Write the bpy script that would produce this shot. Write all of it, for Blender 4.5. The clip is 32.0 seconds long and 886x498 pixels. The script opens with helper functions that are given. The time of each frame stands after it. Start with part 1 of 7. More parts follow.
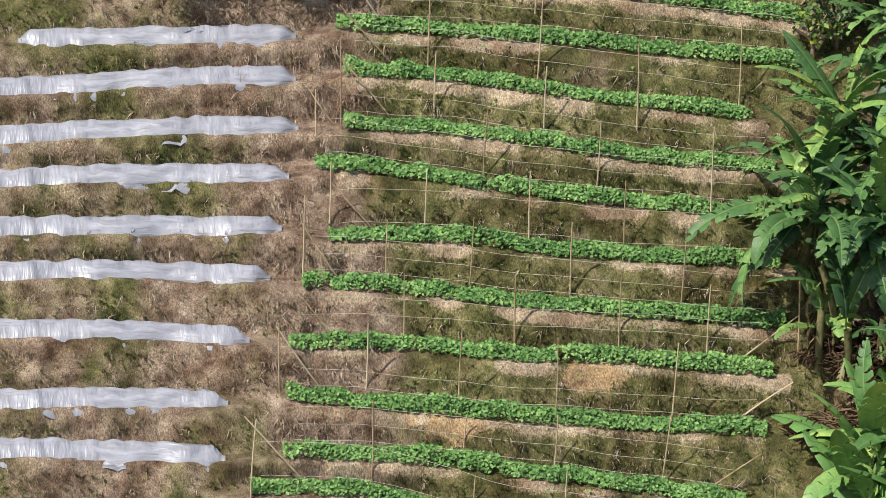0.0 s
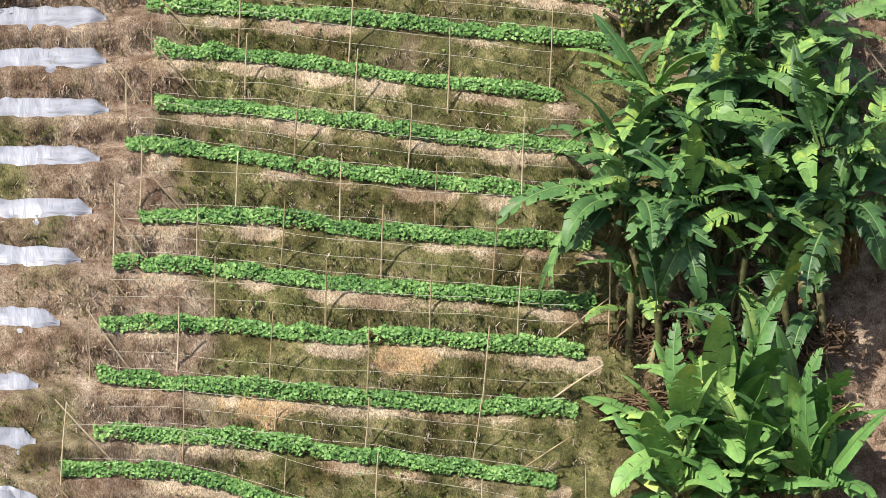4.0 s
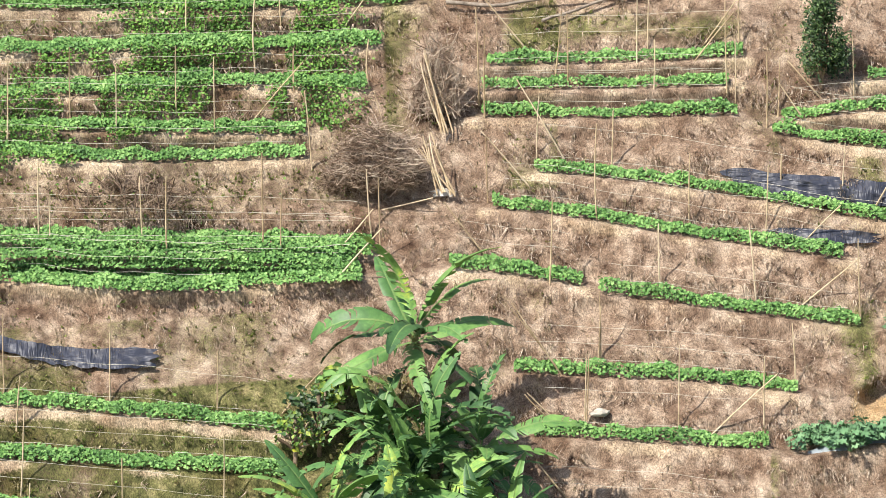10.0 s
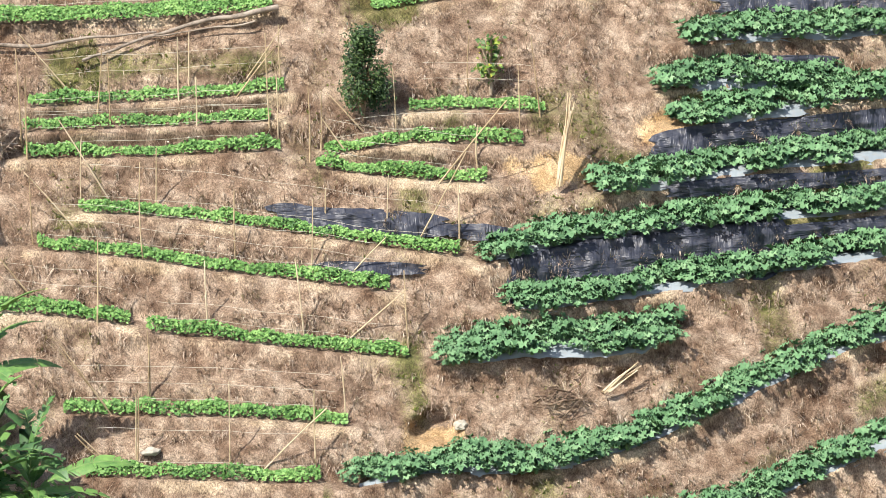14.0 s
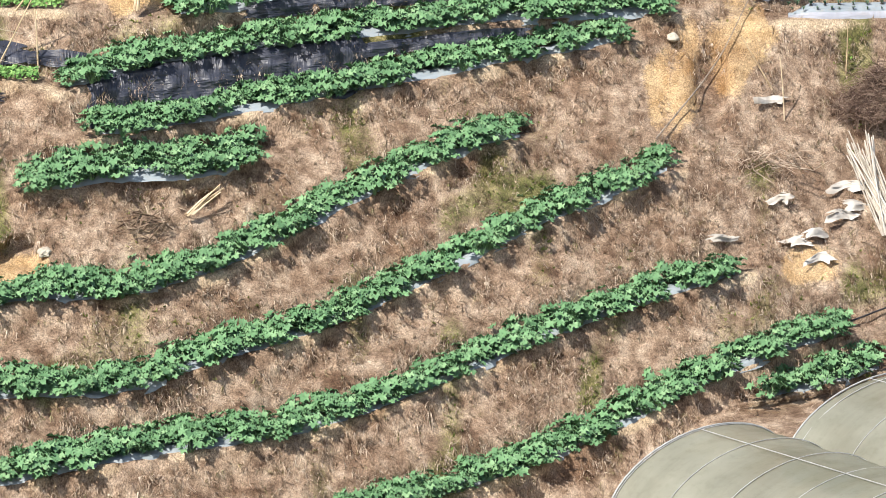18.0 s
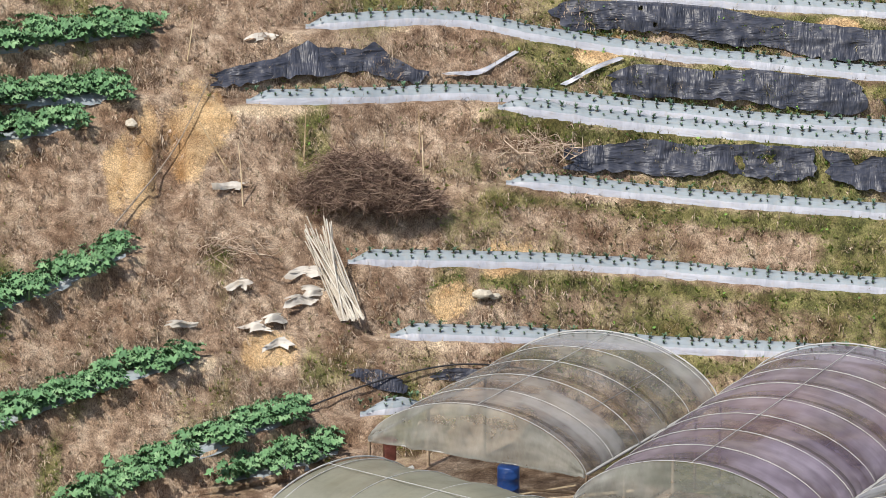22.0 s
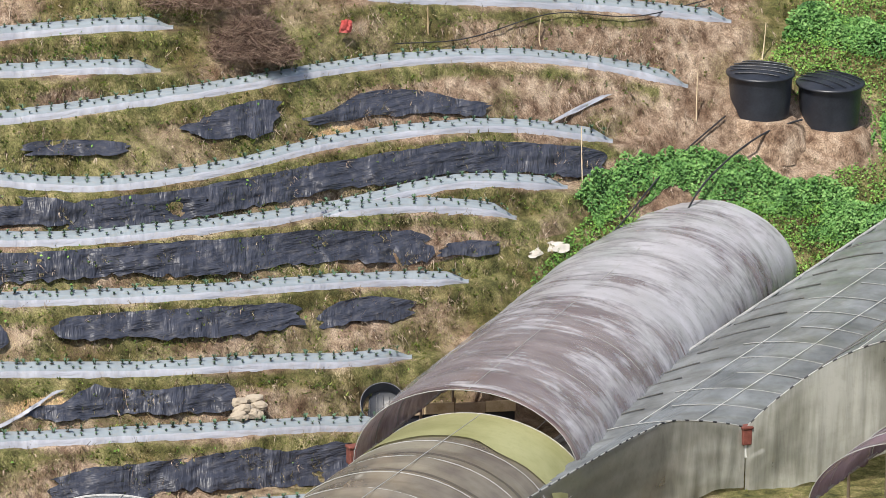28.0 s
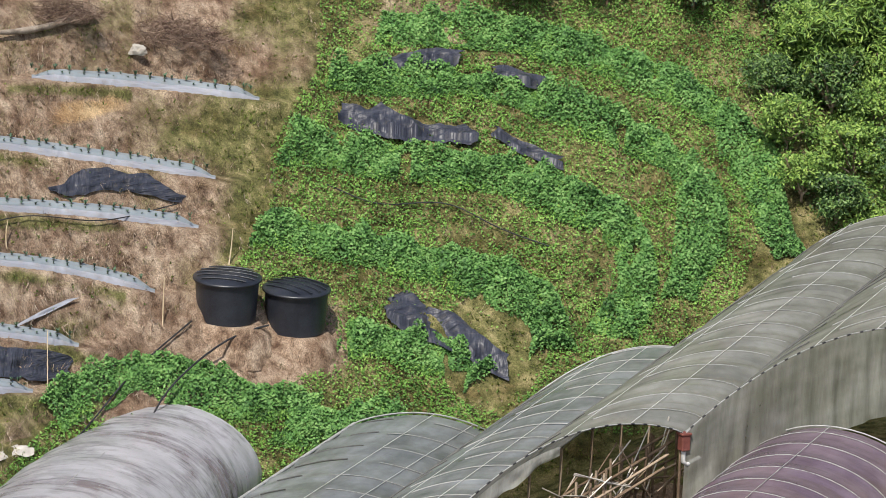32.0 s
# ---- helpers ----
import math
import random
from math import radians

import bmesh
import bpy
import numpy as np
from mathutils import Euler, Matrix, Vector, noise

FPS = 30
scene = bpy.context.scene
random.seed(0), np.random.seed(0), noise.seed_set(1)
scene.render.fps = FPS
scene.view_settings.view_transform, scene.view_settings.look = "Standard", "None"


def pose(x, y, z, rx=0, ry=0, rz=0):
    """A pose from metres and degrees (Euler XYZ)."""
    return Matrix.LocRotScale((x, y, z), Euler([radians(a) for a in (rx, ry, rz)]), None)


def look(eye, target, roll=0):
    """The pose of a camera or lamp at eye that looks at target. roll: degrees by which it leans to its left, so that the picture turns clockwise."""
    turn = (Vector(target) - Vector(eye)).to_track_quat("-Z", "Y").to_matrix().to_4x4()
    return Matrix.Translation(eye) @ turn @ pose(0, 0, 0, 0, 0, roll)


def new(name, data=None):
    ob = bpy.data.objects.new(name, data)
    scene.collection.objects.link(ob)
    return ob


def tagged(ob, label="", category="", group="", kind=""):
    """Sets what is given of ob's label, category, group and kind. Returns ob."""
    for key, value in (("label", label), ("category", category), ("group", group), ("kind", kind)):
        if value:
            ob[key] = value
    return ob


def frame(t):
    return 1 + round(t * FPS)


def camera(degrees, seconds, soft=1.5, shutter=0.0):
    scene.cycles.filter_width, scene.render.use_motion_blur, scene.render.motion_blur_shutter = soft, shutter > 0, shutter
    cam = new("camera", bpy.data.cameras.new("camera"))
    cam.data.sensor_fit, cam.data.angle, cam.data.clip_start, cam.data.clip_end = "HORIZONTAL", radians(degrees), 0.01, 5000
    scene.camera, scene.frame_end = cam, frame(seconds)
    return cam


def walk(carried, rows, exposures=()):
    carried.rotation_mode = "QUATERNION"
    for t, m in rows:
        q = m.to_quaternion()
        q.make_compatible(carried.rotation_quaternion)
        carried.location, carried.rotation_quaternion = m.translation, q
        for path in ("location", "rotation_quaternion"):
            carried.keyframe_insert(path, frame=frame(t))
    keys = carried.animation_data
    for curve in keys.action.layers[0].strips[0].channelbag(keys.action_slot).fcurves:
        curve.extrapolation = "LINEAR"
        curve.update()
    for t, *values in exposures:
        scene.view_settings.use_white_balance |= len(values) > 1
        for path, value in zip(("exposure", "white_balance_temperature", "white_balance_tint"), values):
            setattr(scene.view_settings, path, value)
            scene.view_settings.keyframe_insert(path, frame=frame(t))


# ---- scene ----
cam = camera(10, 32.0, 0.8)
PATH = [
    (0, pose(0, 0, 50.0, 71.060, 0.569, 9.792)),
    (0.5, pose(0, 0, 50.0, 70.688, 0.304, 9.429)),
    (1, pose(0, 0, 50.0, 70.398, 0.335, 9.084)),
    (1.5, pose(0, 0, 50.0, 70.218, 0.560, 8.572)),
    (2, pose(0, 0, 50.0, 70.120, 0.316, 8.139)),
    (2.5, pose(0, 0, 50.0, 70.129, -0.045, 7.925)),
    (4.5, pose(0, 0, 50.0, 71.250, -0.088, 7.663)),
    (5, pose(0, 0, 50.0, 71.691, 0.132, 7.505)),
    (5.5, pose(0, 0, 50.0, 72.184, 0.351, 7.187)),
    (6, pose(0, 0, 50.0, 72.741, 0.253, 6.858)),
    (6.5, pose(0, 0, 50.0, 73.199, 0.019, 6.629)),
    (7, pose(0, 0, 50.0, 73.615, 0.151, 6.343)),
    (7.5, pose(0, 0, 50.0, 74.147, 0.266, 6.017)),
    (8, pose(0, 0, 50.0, 74.631, 0.365, 5.627)),
    (8.5, pose(0, 0, 50.0, 74.962, 0.417, 5.177)),
    (9, pose(0, 0, 50.0, 75.217, 0.486, 4.690)),
    (9.5, pose(0, 0, 50.0, 75.449, 0.438, 4.256)),
    (10, pose(0, 0, 50.0, 75.651, 0.694, 3.656)),
    (10.5, pose(0, 0, 50.0, 75.853, 0.834, 2.938)),
    (11, pose(0, 0, 50.0, 76.020, 0.696, 2.260)),
    (11.5, pose(0, 0, 50.0, 76.078, 0.725, 1.574)),
    (12, pose(0, 0, 50.0, 76.182, 0.492, 0.990)),
    (12.5, pose(0, 0, 50.0, 76.307, 0.526, 0.436)),
    (13, pose(0, 0, 50.0, 76.375, 0.568, -0.138)),
    (13.5, pose(0, 0, 50.0, 76.288, 0.880, -0.906)),
    (14, pose(0, 0, 50.0, 75.991, 0.925, -1.694)),
    (14.5, pose(0, 0, 50.0, 75.500, 0.640, -2.226)),
    (16.5, pose(0, 0, 50.0, 73.805, 1.647, -4.459)),
    (17, pose(0, 0, 50.0, 73.728, 1.462, -5.224)),
    (17.5, pose(0, 0, 50.0, 73.789, 1.250, -5.916)),
    (18, pose(0, 0, 50.0, 73.879, 1.225, -6.671)),
    (18.5, pose(0, 0, 50.0, 74.018, 1.097, -7.507)),
    (19, pose(0, 0, 50.0, 74.203, 1.023, -8.488)),
    (19.5, pose(0, 0, 50.0, 74.451, 0.754, -9.491)),
    (20, pose(0, 0, 50.0, 74.678, 0.364, -10.377)),
    (20.5, pose(0, 0, 50.0, 74.850, -0.168, -11.012)),
    (21, pose(0, 0, 50.0, 74.907, -0.362, -11.525)),
    (21.5, pose(0, 0, 50.0, 74.882, -0.371, -12.013)),
    (22, pose(0, 0, 50.0, 74.800, -0.232, -12.616)),
    (22.5, pose(0, 0, 50.0, 74.624, -0.255, -13.348)),
    (23, pose(0, 0, 50.0, 74.378, -0.276, -14.278)),
    (23.5, pose(0, 0, 50.0, 74.303, -0.411, -15.211)),
    (24, pose(0, 0, 50.0, 74.400, -0.538, -16.086)),
    (24.5, pose(0, 0, 50.0, 74.612, -0.443, -17.047)),
    (25, pose(0, 0, 50.0, 74.907, -0.534, -18.039)),
    (25.5, pose(0, 0, 50.0, 75.258, -0.785, -19.016)),
    (27.5, pose(0, 0, 50.0, 76.483, -0.684, -23.014)),
    (28, pose(0, 0, 50.0, 76.630, -0.571, -24.419)),
    (28.5, pose(0, 0, 50.0, 76.898, -0.571, -25.805)),
    (29, pose(0, 0, 50.0, 77.113, -0.723, -27.001)),
    (29.5, pose(0, 0, 50.0, 77.395, -1.105, -27.939)),
    (30, pose(0, 0, 50.0, 77.806, -1.389, -28.707)),
    (30.5, pose(0, 0, 50.0, 78.146, -1.748, -29.283)),
    (31, pose(0, 0, 50.0, 78.448, -1.939, -29.742)),
    (31.5, pose(0, 0, 50.0, 78.776, -2.088, -30.070)),
    (32, pose(0, 0, 50.0, 79.094, -2.344, -30.212)),
]
walk(cam, PATH, [(0, 0.08), (2, 0.15), (5, 0.53), (7, 0.53), (10, 0.71), (14, 0.73), (17, 0.78), (19, 0.55), (22, 0.28), (24, 0.21), (28, 0.39), (30, 0.33), (32, 0.15)])

# ---- world and sun ----
SUN_ELEV, SUN_AZ = radians(54), radians(226)   # azimuth clockwise from +y: high, to the left and behind the viewer
world = bpy.data.worlds.new("world")
scene.world = world
world.use_nodes = True
wn = world.node_tree.nodes
sky = wn.new("ShaderNodeTexSky")
sky.sky_type = 'NISHITA'
sky.sun_disc = False
sky.sun_elevation, sky.sun_rotation = SUN_ELEV, SUN_AZ
sky.dust_density = 2.0
wn["Background"].inputs["Strength"].default_value = 0.108
world.node_tree.links.new(sky.outputs[0], wn["Background"].inputs[0])
sun = new("sun", bpy.data.lights.new("sun", 'SUN'))
sun.data.energy, sun.data.angle, sun.data.color = 4.5, radians(0.6), (1.0, 0.95, 0.87)
SUN_WAY = Vector((math.sin(SUN_AZ) * math.cos(SUN_ELEV), math.cos(SUN_AZ) * math.cos(SUN_ELEV), math.sin(SUN_ELEV)))
sun.matrix_world = look(SUN_WAY * 100, (0, 0, 0))

# ---- the lie of the land ----
# The hillside is laid out to fit the camera's view in two coordinates: s, metres along the contour, and h, nominal
# height in metres.
EYE = np.array([0.0, 0.0, 50.0])
RS = 140.0
BEND_S = np.array([-150, -60, -24, -7, 0, 12, 24, 34, 46, 54, 61, 68, 76, 88, 110, 170.0])
BEND_R = np.array([136, 131, 133, 135, 135, 137, 141, 146, 150, 155, 162, 170, 176, 181, 186, 190.0])
FLOOR_S = np.array([-150, 8, 13, 19, 23, 60, 76, 84, 90, 170.0])
FLOOR_Z = np.array([-5, -5, -2, 5, 8.3, 8.6, 9.0, 12.5, 13.0, 13.0])
PITS = [(3.3, 13.0, 0.6, 0.30, 0.7), (-28.2, 3.4, 0.6, 0.32, 0.8), (23.2, 14.9, 0.45, 0.8, 0.5), (8.6, 13.7, 0.5, 0.2, 0.4)]   # hollows dug in the banks
STEPS = []          # terraces: (s values, h values, tread, half spacing)


def glide(x, xs, ys):
    """Smooth curve through knots."""
    x = np.asarray(x, float)
    i = np.clip(np.searchsorted(xs, x) - 1, 0, len(xs) - 2)
    sl = np.gradient(ys, xs)
    w = xs[i + 1] - xs[i]
    u = np.clip((x - xs[i]) / w, 0, 1)
    return ((2 * u**3 - 3 * u**2 + 1) * ys[i] + (u**3 - 2 * u**2 + u) * w * sl[i]
            + (3 * u**2 - 2 * u**3) * ys[i + 1] + (u**3 - u**2) * w * sl[i + 1])


def curve(pts, n=None, step=0.25):
    """Points along a smooth line through a few (s, h) knots, evenly spaced."""
    p = np.array(pts, float)
    if len(p) == 2:
        p = np.array([p[0], (p[0] + p[1]) / 2, p[1]])
    d = np.r_[0, np.cumsum(np.hypot(*np.diff(p, axis=0).T))]
    n = n or max(3, int(d[-1] / step))
    u = np.linspace(0, d[-1], n)
    return np.stack([glide(u, d, p[:, 0]), glide(u, d, p[:, 1])], 1)


def lumps(s, h, scale, seed):
    """Cheap smooth value noise on arrays, about -1..1."""
    rng = np.random.RandomState(seed)
    tab = rng.rand(256, 256) * 2 - 1
    x, y = np.asarray(s) / scale + 1000, np.asarray(h) / scale + 1000
    i, j = np.floor(x).astype(int), np.floor(y).astype(int)
    u, v = x - i, y - j
    u, v = u * u * (3 - 2 * u), v * v * (3 - 2 * v)
    i0, i1, j0, j1 = i % 256, (i + 1) % 256, j % 256, (j + 1) % 256
    return (tab[i0, j0] * (1 - u) + tab[i1, j0] * u) * (1 - v) + (tab[i0, j1] * (1 - u) + tab[i1, j1] * u) * v


def relief(s, h):
    """How far, along the eye's line of sight, the ground lies behind the even slope: treads, banks and lumps."""
    s, h = np.asarray(s, float), np.asarray(h, float)
    out = 0.16 * lumps(s, h, 2.3, 1) + 0.09 * lumps(s, h, 0.7, 2) + 0.055 * lumps(s, h, 0.28, 3)
    for ps, ph, pw, pv, deep in PITS:
        out = out + deep * np.clip(1.35 - np.hypot((s - ps) / pw, (h - ph) / pv) + 0.2 * lumps(s, h, 0.3, 9), 0, 0.5) * 2
    for ss, hh, tread, half in STEPS:
        inside = (s > ss[0] - 1.2) & (s < ss[-1] + 1.2)
        if not inside.any():
            continue
        hc = np.interp(s, ss, hh)
        fade = np.clip((s - ss[0] + 1.2) / 1.2, 0, 1) * np.clip((ss[-1] + 1.2 - s) / 1.2, 0, 1)
        x = h - hc
        out = out + fade * tread / 2 * np.clip(x / 0.10, -1, 1) * np.clip(1 - np.abs(x) / half, 0, 1)
    return out


def on_slope(s, h, out=0.0, up=0.0):
    """World places on the hillside; out: metres towards the eye along its line of sight, up: metres above the ground.
    """
    s, h = np.asarray(s, float), np.asarray(h, float)
    a = s / RS
    r = glide(s, BEND_S, BEND_R) + (h - 18) / 0.781
    d = np.stack([r * np.sin(a), r * np.cos(a), h - EYE[2] + 0 * s], -1)
    floor = EYE[2] - np.interp(s, FLOOR_S, FLOOR_Z)
    fall = EYE[2] - h
    flat = fall > floor
    k = np.where(flat, floor / np.maximum(fall, 1e-3), 1.0)
    length = np.linalg.norm(d, axis=-1)
    rel = np.where(flat, 0.0, relief(s, h)) - out
    return EYE + d * (k + rel / length)[..., None] + np.array([0, 0, 1.0]) * np.asarray(up)[..., None]


def spot(s, h, out=0.0, up=0.0):
    return Vector(on_slope(np.array([s]), np.array([h]), out, up)[0])


def turn_at(s):
    """Heading in degrees, about z, of a thing that faces the valley."""
    return -math.degrees(s / RS)

# ---- materials ----
def material(name, rough=0.9, spec=0.3):
    m = bpy.data.materials.new(name)
    m.use_nodes = True
    b = m.node_tree.nodes["Principled BSDF"]
    b.inputs["Roughness"].default_value = rough
    b.inputs["Specular IOR Level"].default_value = spec
    return m, m.node_tree.nodes, m.node_tree.links, b


def noise_node(nodes, links, coord, scale, detail=4, rough=0.6):
    n = nodes.new("ShaderNodeTexNoise")
    n.inputs["Scale"].default_value, n.inputs["Detail"].default_value, n.inputs["Roughness"].default_value = scale, detail, rough
    links.new(coord, n.inputs["Vector"])
    return n.outputs["Fac"]


def ramp(nodes, links, fac, stops):
    r = nodes.new("ShaderNodeValToRGB")
    el = r.color_ramp.elements
    while len(el) < len(stops):
        el.new(0.5)
    for e, (p, c) in zip(el, stops):
        e.position, e.color = p, (*c, 1)
    links.new(fac, r.inputs["Fac"])
    return r.outputs["Color"]


def mixed(nodes, links, fac, a, b, how='MIX'):
    n = nodes.new("ShaderNodeMix")
    n.data_type, n.blend_type = 'RGBA', how
    for sock, v in ((n.inputs[0], fac), (n.inputs[6], a), (n.inputs[7], b)):
        if isinstance(v, (int, float)):
            sock.default_value = v
        elif isinstance(v, tuple):
            sock.default_value = (*v, 1)
        else:
            links.new(v, sock)
    return n.outputs[2]


def add_bump(nodes, links, b, height, strength=0.5, dist=0.03):
    n = nodes.new("ShaderNodeBump")
    n.inputs["Strength"].default_value, n.inputs["Distance"].default_value = strength, dist
    links.new(height, n.inputs["Height"])
    links.new(n.outputs[0], b.inputs["Normal"])


def place_coord(nodes):
    return nodes.new("ShaderNodeNewGeometry").outputs["Position"]


def mottled(name, stops, scale=3.0, fine=25.0, rough=0.9, spec=0.3, bump=0.4, per="", spread=0.35, shine=None):
    """A surface of mottled colour; per: 'object' or 'island' also varies it from piece to piece."""
    m, nodes, links, b = material(name, rough, spec)
    pos = place_coord(nodes)
    big, small = noise_node(nodes, links, pos, scale), noise_node(nodes, links, pos, fine, 3)
    add = nodes.new("ShaderNodeMath")
    add.operation = 'MULTIPLY_ADD'
    links.new(small, add.inputs[0])
    add.inputs[1].default_value = 0.5
    links.new(big, add.inputs[2])
    sub = nodes.new("ShaderNodeMath")
    sub.operation = 'SUBTRACT'
    links.new(add.outputs[0], sub.inputs[0])
    sub.inputs[1].default_value = 0.25
    fac = sub.outputs[0]
    if per:
        src = nodes.new("ShaderNodeObjectInfo").outputs["Random"] if per == "object" else nodes.new("ShaderNodeNewGeometry").outputs["Random Per Island"]
        k = nodes.new("ShaderNodeMath")
        k.operation = 'MULTIPLY_ADD'
        links.new(src, k.inputs[0])
        k.inputs[1].default_value = spread
        links.new(fac, k.inputs[2])
        k2 = nodes.new("ShaderNodeMath")
        k2.operation = 'SUBTRACT'
        links.new(k.outputs[0], k2.inputs[0])
        k2.inputs[1].default_value = spread / 2
        fac = k2.outputs[0]
    links.new(ramp(nodes, links, fac, stops), b.inputs["Base Color"])
    if bump:
        add_bump(nodes, links, b, small, bump)
    return m


def soil_material():
    m, nodes, links, b = material("hillside_soil", 0.95, 0.15)
    pos = place_coord(nodes)
    big, mid, fine = noise_node(nodes, links, pos, 0.6, 5), noise_node(nodes, links, pos, 2.2, 5), noise_node(nodes, links, pos, 14, 6, 0.7)
    straw = ramp(nodes, links, mid, [(0.30, (0.13, 0.083, 0.058)), (0.48, (0.33, 0.243, 0.18)), (0.68, (0.55, 0.445, 0.35))])
    bare = ramp(nodes, links, mid, [(0.3, (0.42, 0.325, 0.22)), (0.55, (0.585, 0.475, 0.345)), (0.75, (0.67, 0.57, 0.44))])
    green = ramp(nodes, links, mid, [(0.3, (0.05, 0.058, 0.022)), (0.5, (0.165, 0.165, 0.066)), (0.7, (0.34, 0.30, 0.155))])
    clay = ramp(nodes, links, mid, [(0.3, (0.43, 0.28, 0.14)), (0.6, (0.60, 0.445, 0.27))])
    col = straw

    def mask(layer, lo=0.35, hi=0.65):
        at = nodes.new("ShaderNodeAttribute")
        at.attribute_name = layer
        k = nodes.new("ShaderNodeMath")
        k.operation = 'ADD'
        links.new(at.outputs["Fac"], k.inputs[0])
        links.new(fine, k.inputs[1])
        r = nodes.new("ShaderNodeMapRange")
        r.inputs["From Min"].default_value, r.inputs["From Max"].default_value = lo + 0.5, hi + 0.5
        links.new(k.outputs[0], r.inputs["Value"])
        return r.outputs["Result"]
    col = mixed(nodes, links, mask("mossy"), col, green)
    col = mixed(nodes, links, mask("bare"), col, bare)
    col = mixed(nodes, links, mask("clay"), col, clay)
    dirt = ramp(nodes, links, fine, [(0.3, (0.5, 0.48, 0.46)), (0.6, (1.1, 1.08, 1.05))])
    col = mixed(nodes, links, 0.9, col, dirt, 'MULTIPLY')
    lie = nodes.new("ShaderNodeMapping")
    lie.inputs["Scale"].default_value = (1.0, 1.0, 0.25)
    links.new(pos, lie.inputs["Vector"])
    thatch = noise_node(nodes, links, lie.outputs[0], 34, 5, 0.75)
    # thatch height darkens hollows and brightens tips: straw shade put into the colour
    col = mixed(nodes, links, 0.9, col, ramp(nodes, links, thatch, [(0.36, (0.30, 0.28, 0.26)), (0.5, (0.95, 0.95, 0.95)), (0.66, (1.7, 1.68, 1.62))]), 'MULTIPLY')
    tone = ramp(nodes, links, big, [(0.34, (0.58, 0.49, 0.43)), (0.5, (1.0, 0.98, 0.96)), (0.64, (1.22, 1.22, 1.2))])
    col = mixed(nodes, links, 0.85, col, tone, 'MULTIPLY')
    links.new(col, b.inputs["Base Color"])
    add_bump(nodes, links, b, thatch, 0.9, 0.06)
    return m


def film_material(name, dark, light, rough, dirt=(0.3, 0.24, 0.15), dirty=0.35, spec=0.5, creases=0.5):
    m, nodes, links, b = material(name, rough, spec)
    pos = place_coord(nodes)
    big, fine = noise_node(nodes, links, pos, 1.3, 4), noise_node(nodes, links, pos, 9, 4)
    col = ramp(nodes, links, big, [(0.35, dark), (0.65, light)])
    col = mixed(nodes, links, ramp(nodes, links, fine, [(0.56, (0, 0, 0)), (0.75, (dirty, dirty, dirty))]), col, dirt)
    links.new(col, b.inputs["Base Color"])
    lie = nodes.new("ShaderNodeMapping")
    lie.inputs["Scale"].default_value = (0.45, 0.45, 1.5)
    lie.inputs["Rotation"].default_value = (0.2, 0.35, 0)
    links.new(pos, lie.inputs["Vector"])
    add_bump(nodes, links, b, noise_node(nodes, links, lie.outputs[0], 3.6, 3, 0.55), creases, 0.12)
    return m


def creased_film(name, dark, light, rough, dust_col=(0.16, 0.15, 0.145), deep=0.2, spec=0.5):
    """Thin dark film with crisp creases along its length and folds hanging across it."""
    m, nodes, links, b = material(name, rough, spec)

    def lay(sx, sy, skew, detail=4):
        c = nodes.new("ShaderNodeCombineXYZ")
        for i, (layer, k) in enumerate((("along", sx), ("around", sy))):
            at = nodes.new("ShaderNodeAttribute")
            at.attribute_name = layer
            q = nodes.new("ShaderNodeMath")
            q.operation = 'MULTIPLY'
            links.new(at.outputs["Fac"], q.inputs[0])
            q.inputs[1].default_value = k
            links.new(q.outputs[0], c.inputs[i])
        r = nodes.new("ShaderNodeMapping")
        r.inputs["Rotation"].default_value = (0, 0, skew)
        links.new(c.outputs[0], r.inputs["Vector"])
        return noise_node(nodes, links, r.outputs[0], 1.0, detail, 0.6)
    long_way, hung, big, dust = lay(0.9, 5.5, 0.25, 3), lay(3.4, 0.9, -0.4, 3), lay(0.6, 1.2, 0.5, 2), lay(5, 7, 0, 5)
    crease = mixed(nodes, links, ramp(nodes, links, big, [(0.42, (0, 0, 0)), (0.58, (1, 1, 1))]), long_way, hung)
    # crease height also sets the tone: fold shade and sheen put into the colour
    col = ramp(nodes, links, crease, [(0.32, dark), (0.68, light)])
    col = mixed(nodes, links, ramp(nodes, links, dust, [(0.5, (0, 0, 0)), (0.72, (0.4, 0.4, 0.4))]), col, dust_col)
    links.new(col, b.inputs["Base Color"])
    add_bump(nodes, links, b, crease, 1.0, deep)
    return m


SOIL = soil_material()
STRAW = mottled("dry_grass", [(0.24, (0.13, 0.078, 0.05)), (0.45, (0.41, 0.308, 0.23)), (0.74, (0.605, 0.505, 0.40))], 2.6, 9, bump=0, per="island", spread=0.34)
DULL = mottled("withered_grass", [(0.24, (0.045, 0.036, 0.018)), (0.45, (0.195, 0.162, 0.08)), (0.74, (0.43, 0.37, 0.22))], 2.6, 9, bump=0, per="island", spread=0.34)
WEED = mottled("green_grass", [(0.1, (0.06, 0.09, 0.02)), (0.45, (0.22, 0.29, 0.065)), (0.85, (0.50, 0.53, 0.18))], 1.0, 8, bump=0, per="island", spread=0.5)
BEAN_LEAF = mottled("bean_leaf", [(0.1, (0.035, 0.09, 0.022)), (0.5, (0.115, 0.255, 0.058)), (0.9, (0.30, 0.48, 0.15))], 0.9, 12, 0.6, 0.35, 0, "island", 0.5)
SQUASH_LEAF = mottled("squash_leaf", [(0.1, (0.06, 0.135, 0.06)), (0.5, (0.125, 0.25, 0.112)), (0.9, (0.215, 0.345, 0.175))], 1.5, 10, 0.55, 0.4, 0.2, "island", 0.6)
